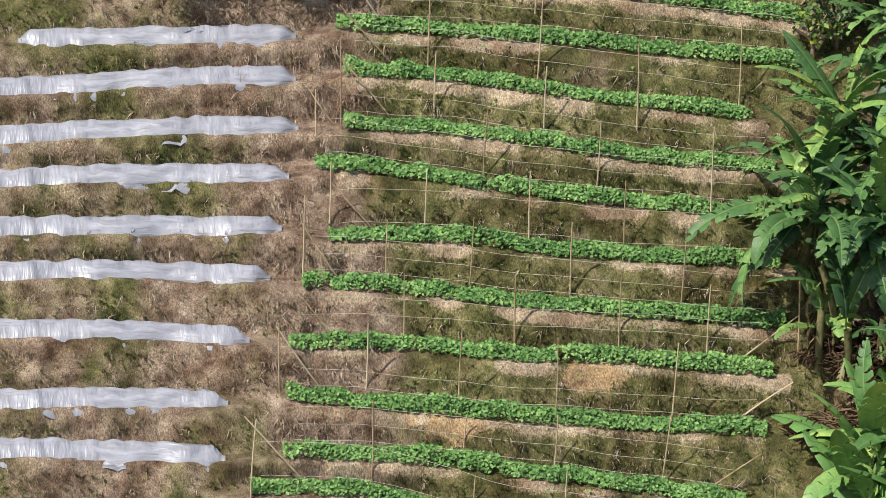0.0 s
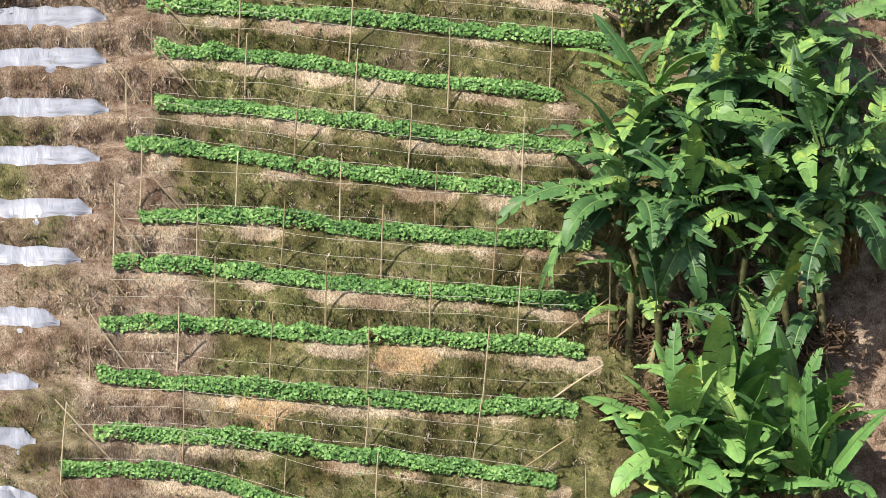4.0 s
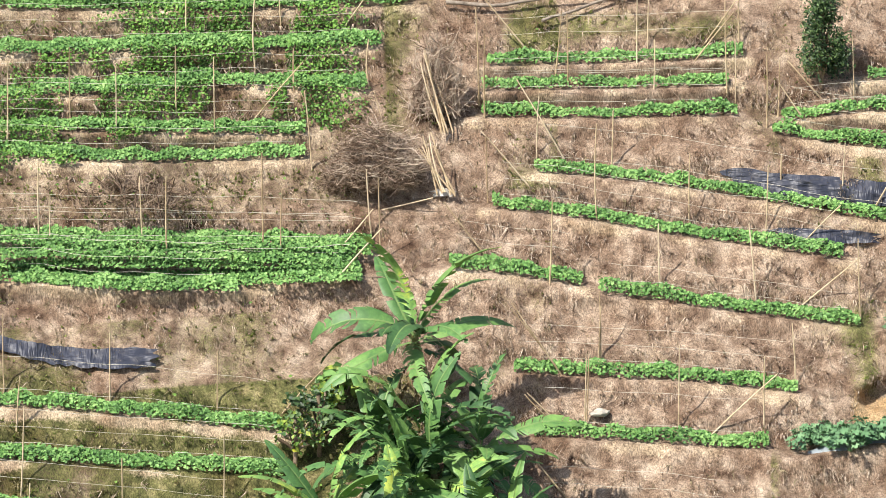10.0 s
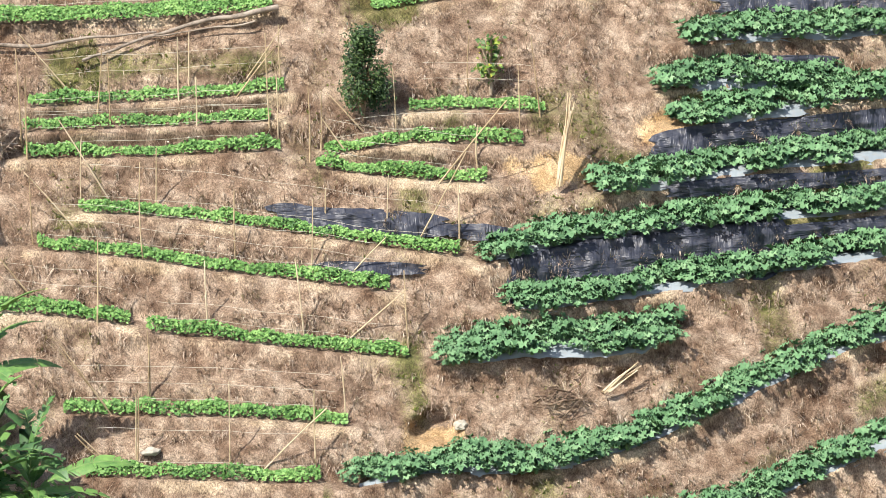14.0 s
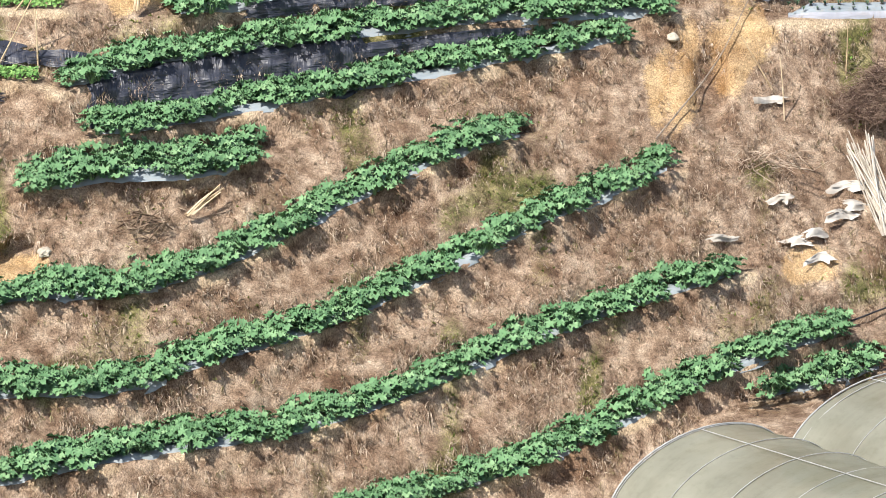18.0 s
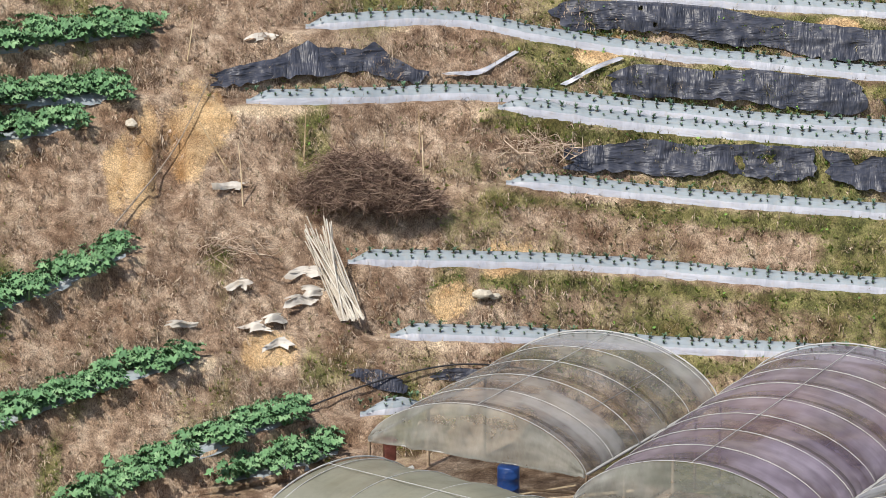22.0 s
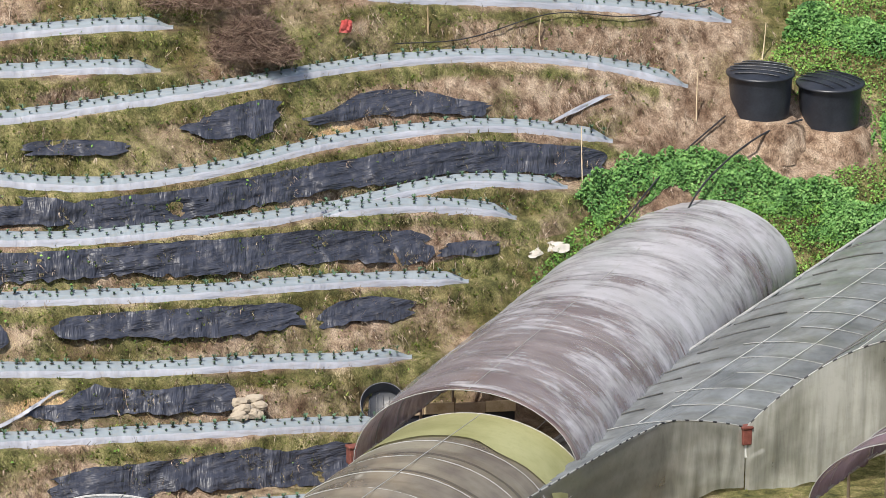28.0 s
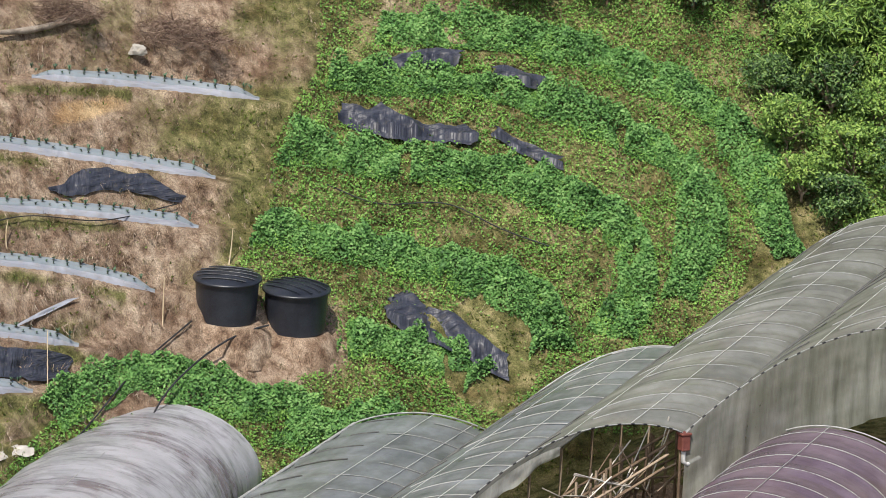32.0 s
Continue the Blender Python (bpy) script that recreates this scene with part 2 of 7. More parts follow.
POTATO_LEAF = mottled("potato_leaf", [(0.2, (0.03, 0.085, 0.022)), (0.5, (0.10, 0.235, 0.055)), (0.85, (0.235, 0.40, 0.125))], 1.2, 6, 0.6, 0.3, 0, "island", 0.36)
SEEDLING = mottled("leek_leaf", [(0.3, (0.045, 0.09, 0.055)), (0.7, (0.11, 0.19, 0.11))], 3, 20, 0.6, 0.3, 0, "object")
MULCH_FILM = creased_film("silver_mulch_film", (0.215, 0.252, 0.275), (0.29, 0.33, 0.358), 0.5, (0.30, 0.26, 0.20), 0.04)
# the skirt's white also holds the glare along the film's lower edge
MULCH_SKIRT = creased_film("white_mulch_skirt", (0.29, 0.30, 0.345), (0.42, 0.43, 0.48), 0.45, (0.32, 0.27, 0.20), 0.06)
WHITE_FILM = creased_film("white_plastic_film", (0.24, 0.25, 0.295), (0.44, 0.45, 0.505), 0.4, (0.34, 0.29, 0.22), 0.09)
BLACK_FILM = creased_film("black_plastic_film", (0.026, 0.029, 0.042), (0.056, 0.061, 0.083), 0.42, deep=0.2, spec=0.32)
BAMBOO = mottled("bamboo", [(0.2, (0.30, 0.21, 0.12)), (0.5, (0.52, 0.40, 0.25)), (0.8, (0.66, 0.54, 0.38))], 3, 30, 0.7, 0.3, 0.1, "object", 0.5)
TWINE = mottled("pale_twine", [(0.3, (0.45, 0.40, 0.30)), (0.7, (0.72, 0.68, 0.58))], 6, 40, 0.8, 0.2, 0)

EDGE_GRASS = mottled("lush_edge_grass", [(0.1, (0.05, 0.10, 0.02)), (0.45, (0.17, 0.29, 0.06)), (0.85, (0.40, 0.52, 0.15))], 1.0, 8, bump=0, per="island", spread=0.5)
BROADLEAF = mottled("broadleaf_weed", [(0.2, (0.035, 0.08, 0.012)), (0.48, (0.11, 0.245, 0.038)), (0.8, (0.235, 0.395, 0.08))], 0.6, 3, 0.6, 0.35, 0, "island", 0.4)
PALE_CANE = mottled("bleached_bamboo", [(0.2, (0.38, 0.33, 0.27)), (0.5, (0.56, 0.51, 0.44)), (0.8, (0.72, 0.68, 0.61))], 3, 30, 0.7, 0.3, 0.1, "object", 0.6)

# ---- the plan of the terraces, placed to fit the camera's view ----
BEANS, SQUASH, MULCH, POTATO, SHEETS, STRIPS, STAKES, BRACES = [], [], [], [], [], [], [], []


def terrace(pts, tread, half):
    c = curve(pts, step=0.4)
    keep = [0]
    for i in range(1, len(c)):
        if c[i, 0] > c[keep[-1], 0] + 0.02:
            keep.append(i)
    STEPS.append((c[keep, 0], c[keep, 1], tread, half))


def bean_row(pts, wide=1.0):
    BEANS.append((pts, wide))
    terrace(pts, 0.75, 0.5)


def squash_row(pts, wide=1.0):
    SQUASH.append((pts, wide))
    terrace(pts, 0.9, 0.75)


def mulch_bed(pts):
    MULCH.append(pts)
    terrace(pts, 0.85, 0.8)


def plastic_strip(pts):
    STRIPS.append(pts)
    terrace(pts, 0.75, 0.5)


def potato_row(pts, wide=1.0):
    POTATO.append((pts, wide))
    terrace(pts, 0.25, 0.6)


def black_sheet(pts, half):
    SHEETS.append((pts, half))


def stake(s, h, ds, dz):
    STAKES.append((s, h, ds, dz))


def brace(s, h, ds, dz):
    BRACES.append((s, h, ds, dz))


BEANS.append(([(-27.0, 16.5), (-23.0, 16.36), (-19.4, 16.2), (-15.5, 15.98), (-11.8, 15.82)], 1.2))
plastic_strip([(-36.67, 12.89), (-32.54, 12.78), (-28.47, 12.70)])
plastic_strip([(-38.75, 11.92), (-37.13, 11.93), (-35.18, 11.94), (-31.76, 11.96), (-28.50, 11.86)])
plastic_strip([(-38.81, 11.01), (-37.18, 11.05), (-33.92, 11.03), (-30.65, 10.99), (-28.45, 10.92)])
plastic_strip([(-38.87, 10.16), (-37.24, 10.20), (-33.15, 10.16), (-30.69, 10.07), (-28.75, 10.01)])
plastic_strip([(-38.92, 9.37), (-37.29, 9.34), (-33.19, 9.18), (-29.00, 9.04)])
plastic_strip([(-38.98, 8.57), (-37.34, 8.51), (-34.06, 8.41), (-30.76, 8.21), (-29.36, 8.14)])
plastic_strip([(-39.06, 7.50), (-37.41, 7.45), (-34.11, 7.32), (-30.01, 7.03)])
plastic_strip([(-39.15, 6.27), (-37.50, 6.21), (-34.18, 6.11), (-30.69, 5.92)])
plastic_strip([(-39.21, 5.41), (-37.55, 5.35), (-34.23, 5.17), (-30.81, 4.95)])
plastic_strip([(-35.81, 4.22), (-32.48, 4.02), (-31.18, 3.81)])
plastic_strip([(-35.87, 3.21), (-32.53, 3.01), (-31.95, 2.95)])
bean_row([(-27.85, 13.93), (-24.79, 13.75), (-21.55, 13.50), (-18.30, 13.14), (-14.07, 12.60)])
bean_row([(-27.41, 12.84), (-24.82, 12.70), (-21.57, 12.44), (-18.31, 12.13), (-13.91, 11.72)])
bean_row([(-27.20, 11.98), (-24.03, 11.76), (-21.59, 11.45), (-18.33, 11.08), (-15.38, 10.73)])
bean_row([(-27.24, 10.93), (-24.06, 10.73), (-21.61, 10.44), (-18.34, 10.03), (-14.73, 9.73)])
bean_row([(-28.09, 10.23), (-24.91, 9.90), (-22.45, 9.58), (-19.17, 9.24), (-14.89, 8.83)])
bean_row([(-27.74, 8.85), (-24.12, 8.71), (-20.83, 8.35), (-17.53, 8.12), (-14.56, 7.91)])
bean_row([(-28.52, 8.03), (-25.80, 7.84), (-22.51, 7.50), (-18.37, 7.13), (-14.39, 6.81)])
bean_row([(-28.94, 6.92), (-25.71, 6.79), (-22.38, 6.51), (-19.06, 6.32), (-14.72, 5.95)])
bean_row([(-29.05, 6.02), (-25.73, 5.70), (-22.40, 5.42), (-19.05, 5.17), (-14.87, 4.90)])
bean_row([(-29.18, 4.99), (-25.75, 4.80), (-22.41, 4.45), (-19.05, 4.08), (-15.52, 3.68)])
bean_row([(-30.20, 4.40), (-27.44, 4.27), (-25.44, 4.00), (-23.26, 3.49), (-20.73, 3.18), (-18.20, 2.89), (-14.65, 2.40)])
bean_row([(-30.35, 2.99), (-27.49, 2.91), (-24.96, 2.72), (-20.74, 2.25)])
bean_row([(-26.42, 17.04), (-22.65, 16.91), (-19.44, 16.70), (-16.22, 16.53), (-13.00, 16.31), (-11.39, 16.16)], 2.1)
bean_row([(-26.69, 16.29), (-22.67, 16.15), (-19.45, 15.88), (-16.23, 15.71), (-11.71, 15.64)], 1.9)
bean_row([(-21.07, 16.00), (-18.65, 15.71), (-15.26, 15.54)], 1.3)
bean_row([(-27.56, 16.82), (-24.37, 16.63), (-21.17, 16.52), (-17.95, 16.31), (-14.73, 16.11), (-11.99, 15.95)], 1.5)
bean_row([(-28.24, 18.95), (-24.28, 18.76), (-21.89, 18.66), (-18.70, 18.41), (-13.25, 18.24)])
bean_row([(-28.22, 19.37), (-24.27, 19.12), (-21.07, 19.18), (-17.88, 18.99), (-13.24, 18.75)])
bean_row([(-28.18, 20.28), (-24.23, 20.10), (-21.05, 19.94), (-17.86, 19.91), (-15.30, 19.91), (-11.47, 19.69)], 1.3)
bean_row([(-28.13, 21.15), (-24.19, 21.00), (-19.43, 20.82), (-10.98, 20.62)], 1.3)
bean_row([(-23.06, 21.96), (-18.33, 21.71), (-13.58, 21.56), (-10.23, 21.55)])
bean_row([(-8.95, 22.02), (-5.61, 22.03), (-1.15, 22.15)], 2)
bean_row([(-8.03, 20.12), (-4.84, 20.14), (-0.84, 20.28)])
bean_row([(-8.21, 19.56), (-4.84, 19.57), (-1.25, 19.65)])
bean_row([(-8.22, 18.97), (-4.85, 18.93), (-1.01, 19.00)])
bean_row([(-6.72, 17.77), (-4.07, 17.58), (-0.86, 17.23), (1.55, 16.89), (4.04, 16.54)])
bean_row([(-7.94, 17.02), (-5.37, 16.76), (-2.47, 16.40), (-0.06, 16.14), (2.03, 15.87)])
bean_row([(-9.18, 15.76), (-7.32, 15.60), (-5.39, 15.36)])
bean_row([(-4.91, 15.20), (-2.49, 14.98), (-0.06, 14.73), (2.52, 14.48)])
bean_row([(-7.36, 13.60), (-4.93, 13.48), (-2.50, 13.42), (0.74, 13.17)])
bean_row([(-6.82, 12.31), (-4.14, 12.21), (-0.07, 12.05)])
bean_row([(-6.88, 10.74), (-5.58, 10.71), (-4.15, 10.67), (-1.02, 10.45)])
bean_row([(2.69, 19.72), (4.28, 19.74), (6.52, 19.55)])
bean_row([(0.28, 18.84), (2.68, 19.03), (5.88, 18.86)])
bean_row([(0.03, 18.60), (1.87, 18.35), (4.84, 18.08)])
bean_row([(1.11, 22.50), (3.50, 22.71), (6.36, 22.83)])
bean_row([(1.67, 22.04), (4.29, 22.23), (7.63, 22.27)])
squash_row([(3.55, 14.38), (6.40, 14.56), (8.01, 14.43), (10.29, 14.63)], 1.6)
squash_row([(5.55, 15.32), (8.87, 15.49), (12.11, 15.75), (15.34, 15.95), (18.57, 16.20), (20.81, 16.28)])
squash_row([(4.74, 16.35), (6.92, 16.68), (10.14, 16.87), (13.34, 16.96), (17.63, 17.01), (19.60, 16.96), (22.17, 16.81)])
squash_row([(0.88, 11.88), (3.01, 12.13), (6.27, 12.07), (8.73, 12.36), (12.02, 13.22), (14.48, 13.92), (16.92, 14.43), (17.89, 14.42)])
squash_row([(-0.06, 10.25), (2.89, 10.28), (6.16, 10.18), (8.64, 10.57), (11.94, 11.00), (15.23, 11.78), (18.51, 12.68), (22.07, 13.42)])
squash_row([(-2.33, 8.37), (1.13, 8.54), (4.43, 8.78), (7.74, 8.93), (11.04, 9.02), (13.52, 9.33), (16.82, 9.96), (20.10, 10.59), (24.00, 11.08)])
squash_row([(6.77, 6.43), (10.11, 6.82), (12.61, 7.16), (20.18, 8.26), (22.66, 8.90), (25.13, 9.38), (27.01, 9.55)])
squash_row([(24.71, 8.47), (26.43, 8.61), (28.15, 8.69)], 1.1)
squash_row([(9.83, 19.96), (11.74, 20.01), (13.65, 19.86), (15.24, 19.53), (17.59, 19.55), (20.47, 19.66)], 1.2)
squash_row([(10.30, 19.12), (12.54, 19.28), (14.77, 19.37)], 1.2)
squash_row([(7.97, 17.73), (10.14, 17.88), (12.54, 18.05), (14.94, 18.12), (17.61, 18.18), (20.86, 18.24), (22.94, 18.21)], 1.1)
squash_row([(10.62, 20.94), (11.89, 21.03), (13.48, 21.00), (15.06, 20.95), (16.14, 20.96), (18.60, 20.90)], 1.1)
mulch_bed([(26.89, 17.93), (31.69, 17.56), (33.61, 17.10), (36.82, 16.53), (40.02, 16.15), (43.04, 15.79), (49.45, 14.99), (52.65, 14.84), (57.01, 14.68), (58.64, 14.74), (60.24, 14.74), (63.68, 14.04)])
mulch_bed([(56.40, 14.64), (59.28, 14.33), (61.05, 13.94), (62.25, 13.51)])
mulch_bed([(25.20, 16.41), (28.01, 16.16), (32.18, 15.85), (36.04, 15.29), (40.86, 14.72), (43.05, 14.55), (47.07, 14.01)])
mulch_bed([(32.35, 15.62), (36.05, 14.96), (40.87, 14.41), (43.05, 14.22), (47.07, 13.82), (52.70, 13.30), (57.05, 12.87), (60.91, 12.22)])
mulch_bed([(32.60, 13.89), (35.27, 13.50), (38.49, 13.09), (41.45, 12.81), (46.30, 12.31), (51.14, 11.74), (55.96, 11.17), (57.06, 10.97), (59.32, 10.71)])
mulch_bed([(28.08, 12.61), (32.05, 12.16), (36.10, 11.72), (40.15, 11.27), (41.46, 11.15), (46.32, 10.70), (51.18, 10.26), (56.02, 9.67), (58.69, 9.19)])
mulch_bed([(29.30, 10.91), (32.88, 10.47), (37.76, 9.91), (41.01, 9.67), (47.98, 8.91), (52.85, 8.34), (56.89, 7.80)])
mulch_bed([(28.40, 9.36), (30.77, 9.31)])
mulch_bed([(35.04, 17.98), (39.19, 17.59), (43.02, 17.27), (46.22, 16.82), (50.23, 16.19), (53.41, 16.14), (57.03, 16.34), (58.62, 16.28), (61.82, 15.91), (64.93, 14.99)])
mulch_bed([(43.86, 18.19), (47.13, 18.08), (50.65, 18.12), (53.84, 18.17), (57.02, 18.21), (59.40, 18.08), (62.59, 17.60), (64.98, 16.88), (67.02, 16.07)])
mulch_bed([(41.19, 19.50), (47.49, 19.23), (49.87, 19.11), (52.17, 18.87)])
mulch_bed([(39.65, 20.48), (47.50, 20.18), (50.67, 20.10), (52.53, 19.93)])
mulch_bed([(57.64, 19.99), (61.77, 19.24), (64.94, 18.55), (68.20, 17.71)])
mulch_bed([(53.64, 22.34), (58.34, 21.70), (61.49, 21.05), (64.66, 20.17), (68.63, 19.05)])
mulch_bed([(63.07, 22.67), (66.30, 22.02), (69.79, 21.24)])
potato_row([(72.87, 23.14), (75.72, 22.86), (78.10, 22.37), (80.51, 21.39), (82.61, 20.18), (83.63, 18.65), (84.19, 16.98), (84.71, 16.07)], 1.5)
potato_row([(71.58, 21.75), (74.99, 21.34), (78.18, 20.55), (80.28, 19.50), (81.91, 18.31), (82.15, 16.64), (81.61, 14.85)], 1.5)
potato_row([(70.47, 19.80), (73.50, 19.06), (76.68, 18.49), (78.62, 17.60), (80.09, 16.66), (80.47, 15.35), (79.75, 13.85)], 1.7)
potato_row([(69.68, 17.47), (72.00, 16.88), (74.41, 16.08), (76.82, 15.31), (77.98, 14.30), (78.18, 13.42)], 1.7)
potato_row([(72.10, 14.20), (73.70, 13.92), (75.32, 13.34), (76.14, 12.75)], 1.7)
potato_row([(64.04, 13.31), (66.55, 13.95), (68.97, 12.93), (71.38, 12.21)], 1.8)
potato_row([(70.59, 12.14), (72.52, 11.65), (73.77, 12.15)], 1.8)
black_sheet([(34.25, 17.62), (37.43, 17.36), (40.63, 16.88), (44.63, 16.33), (49.44, 15.68)], 0.36)
black_sheet([(49.44, 15.64), (51.83, 15.56), (54.22, 15.56), (57.03, 15.58), (60.71, 15.42), (64.31, 14.56)], 0.36)
black_sheet([(35.99, 15.99), (39.03, 15.76), (42.80, 15.32)], 0.35)
black_sheet([(43.68, 15.27), (45.77, 14.86)], 0.22)
black_sheet([(47.06, 14.68), (50.27, 14.46), (54.26, 14.15), (57.04, 13.84), (59.45, 13.33)], 0.37)
black_sheet([(34.69, 14.28), (38.22, 14.12), (41.44, 13.88)], 0.32)
black_sheet([(42.09, 13.73), (44.67, 13.45), (47.41, 13.15)], 0.37)
black_sheet([(49.18, 13.01), (51.91, 12.81), (55.76, 12.36)], 0.32)
black_sheet([(56.65, 12.18), (57.70, 12.22), (58.90, 11.91)], 0.28)
black_sheet([(48.41, 11.39), (51.16, 11.13), (53.90, 10.75)], 0.32)
black_sheet([(49.02, 9.51), (52.82, 9.22), (57.15, 8.65)], 0.38)
black_sheet([(45.87, 8.78), (47.50, 8.59)], 0.19)
black_sheet([(24.56, 17.09), (26.41, 17.18), (28.81, 16.97), (30.25, 16.60)], 0.32)
black_sheet([(52.88, 17.51), (55.11, 17.31)], 0.36)
black_sheet([(56.23, 17.18), (57.82, 17.21), (61.01, 16.61)], 0.26)
black_sheet([(48.42, 17.38), (50.81, 17.10)], 0.20)
black_sheet([(60.17, 13.19), (61.38, 12.97)], 0.20)
black_sheet([(64.12, 19.49), (65.93, 19.39), (67.37, 18.68)], 0.28)
black_sheet([(5.50, 16.01), (8.90, 16.25), (13.10, 16.42)], 0.64)
black_sheet([(13.11, 16.58), (17.77, 16.62)], 0.18)
black_sheet([(9.82, 18.70), (13.34, 18.74), (17.60, 18.91)], 0.31)
black_sheet([(10.14, 17.63), (13.34, 17.69), (17.62, 17.63)], 0.17)
black_sheet([(-1.10, 17.62), (1.30, 17.32), (3.54, 17.15)], 0.26)
black_sheet([(3.70, 17.06), (5.31, 16.94)], 0.15)
black_sheet([(0.15, 16.39), (2.80, 16.25)], 0.14)
black_sheet([(-23.29, 15.18), (-21.85, 14.76), (-19.91, 14.38), (-17.80, 14.22)], 0.19)
black_sheet([(11.49, 21.78), (13.48, 21.73), (16.13, 21.55), (18.4, 21.5)], 0.22)
black_sheet([(11.73, 20.45), (13.16, 20.38), (14.59, 20.30)], 0.14)
black_sheet([(72.09, 20.68), (73.77, 20.17), (75.52, 19.84)], 0.26)
black_sheet([(73.22, 22.14), (74.96, 22.16)], 0.17)
black_sheet([(76.39, 21.71), (77.51, 21.31)], 0.18)
black_sheet([(76.31, 19.93), (77.93, 18.92)], 0.15)
black_sheet([(73.66, 14.99), (75.12, 14.29), (76.60, 13.11)], 0.38)
black_sheet([(28.65, 10.21), (29.63, 9.87)], 0.20)
black_sheet([(30.93, 9.95), (31.91, 9.85)], 0.14)
stake(-27.97, 13.88, 0.07, 2.27)
stake(-25.02, 13.93, 0.10, 2.11)
stake(-24.79, 12.00, 0.09, 2.30)
stake(-22.00, 13.68, 0.04, 2.20)
stake(-21.69, 12.97, 0.16, 1.46)
stake(-21.62, 11.70, 0.15, 2.37)
stake(-18.98, 13.38, 0.09, 2.30)
stake(-18.76, 10.60, 0.05, 2.30)
stake(-15.91, 13.05, 0.07, 1.70)
stake(-15.82, 10.88, 0.06, 2.30)
stake(-27.32, 10.98, 0.03, 2.30)
stake(-24.63, 10.93, 0.09, 1.90)
stake(-21.45, 10.60, 0.10, 1.83)
stake(-28.04, 10.36, 0.00, 1.82)
stake(-23.22, 9.81, 0.17, 1.89)
stake(-19.91, 9.57, 0.10, 1.75)
stake(-16.60, 8.81, 0.09, 2.51)
stake(-27.73, 8.97, 0.07, 1.81)
stake(-24.95, 8.81, 0.09, 1.73)
stake(-21.90, 8.59, 0.07, 1.89)
stake(-19.12, 8.32, 0.06, 1.89)
stake(-28.53, 8.07, 0.09, 2.25)
stake(-26.07, 7.92, 0.06, 1.73)
stake(-23.66, 7.73, 0.14, 1.96)
stake(-20.69, 7.50, 0.07, 2.03)
stake(-17.46, 7.22, 0.14, 2.26)
stake(-25.58, 6.82, 0.03, 1.87)
stake(-22.33, 6.70, 0.06, 1.88)
brace(-26.16, 13.91, -1.63, 1.92)
brace(-26.11, 12.96, -1.03, 1.53)
brace(-25.65, 12.00, -1.46, 1.75)
brace(-25.93, 11.14, -1.42, 1.75)
brace(-27.49, 10.98, -0.65, 0.99)
brace(-26.34, 8.92, -1.14, 1.36)
brace(-27.36, 8.02, -0.99, 1.65)
brace(-27.57, 7.00, -0.99, 1.35)
brace(-5.98, 13.47, -1.35, 2.02)
brace(-5.95, 12.39, -0.97, 1.01)
brace(-5.67, 10.89, -0.96, 1.23)
brace(-14.08, 12.93, 1.19, 1.24)
stake(-4.94, 13.65, 0.08, 1.64)
stake(-5.31, 12.40, 0.07, 1.94)
stake(-29.27, 6.05, 0.04, 1.86)
stake(-26.72, 6.06, 0.07, 1.72)
stake(-24.01, 5.57, 0.13, 2.17)
stake(-21.14, 5.32, 0.07, 2.17)
stake(-17.72, 5.10, 0.18, 2.18)
stake(-19.27, 6.47, 0.08, 2.03)
stake(-16.68, 6.38, 0.10, 1.81)
stake(-14.01, 6.10, 0.02, 2.30)
stake(-30.21, 4.24, 0.21, 2.08)
stake(-26.60, 4.31, 0.06, 2.30)
stake(-23.86, 4.91, 0.10, 0.90)
stake(-21.20, 4.42, 0.11, 1.49)
stake(-18.01, 4.06, 0.25, 1.87)
stake(-23.59, 3.67, 0.07, 1.12)
stake(-20.87, 3.33, 0.08, 1.64)
stake(-17.75, 2.92, 0.04, 1.42)
stake(-14.62, 2.42, -0.02, 2.30)
brace(-28.05, 6.15, -1.05, 1.64)
brace(-28.53, 4.48, -1.48, 1.78)
brace(-28.58, 3.11, -1.30, 1.48)
brace(-15.73, 6.25, 1.49, 1.21)
brace(-15.96, 5.09, 1.54, 1.13)
brace(-16.78, 3.91, 1.46, 1.05)
brace(-16.60, 2.73, 1.52, 1.12)
stake(-21.68, 18.68, 0.08, 2.53)
stake(-19.87, 19.27, 0.05, 2.06)
stake(-18.61, 18.55, 0.05, 2.37)
stake(-15.81, 18.56, 0.03, 2.46)
stake(-14.49, 16.29, 0.03, 2.67)
stake(-14.01, 15.80, 0.08, 2.27)
stake(-17.92, 16.49, -0.03, 1.96)
stake(-17.24, 16.05, 0.05, 2.50)
stake(-20.60, 16.13, 0.06, 2.11)
stake(-20.87, 16.67, 0.06, 2.35)
stake(-23.77, 16.44, 0.03, 2.03)
stake(-23.47, 17.20, -0.05, 1.88)
stake(-22.58, 19.51, -0.15, 1.74)
stake(-16.87, 19.22, 0.03, 1.99)
stake(-13.52, 19.65, 0.00, 1.20)
stake(-13.06, 17.92, -0.18, 2.22)
stake(-10.68, 18.04, -0.54, 1.91)
stake(-11.39, 19.65, 0.00, 1.36)
brace(-14.84, 18.96, 1.55, 1.75)
brace(-12.56, 16.05, 1.14, 1.34)
brace(-12.48, 15.57, 1.29, 1.41)
stake(-11.38, 16.31, -0.12, 2.05)
stake(-11.15, 15.83, -0.03, 2.43)
brace(-11.17, 17.02, 1.46, 0.32)
stake(-8.29, 19.27, -0.08, 2.64)
stake(-8.14, 18.90, 0.03, 2.30)
stake(-8.07, 17.07, -0.03, 1.90)
stake(-6.68, 17.95, 0.09, 1.83)
stake(-6.15, 19.73, 0.19, 1.93)
stake(-5.77, 19.54, -0.03, 2.09)
stake(-4.97, 16.66, 0.00, 2.69)
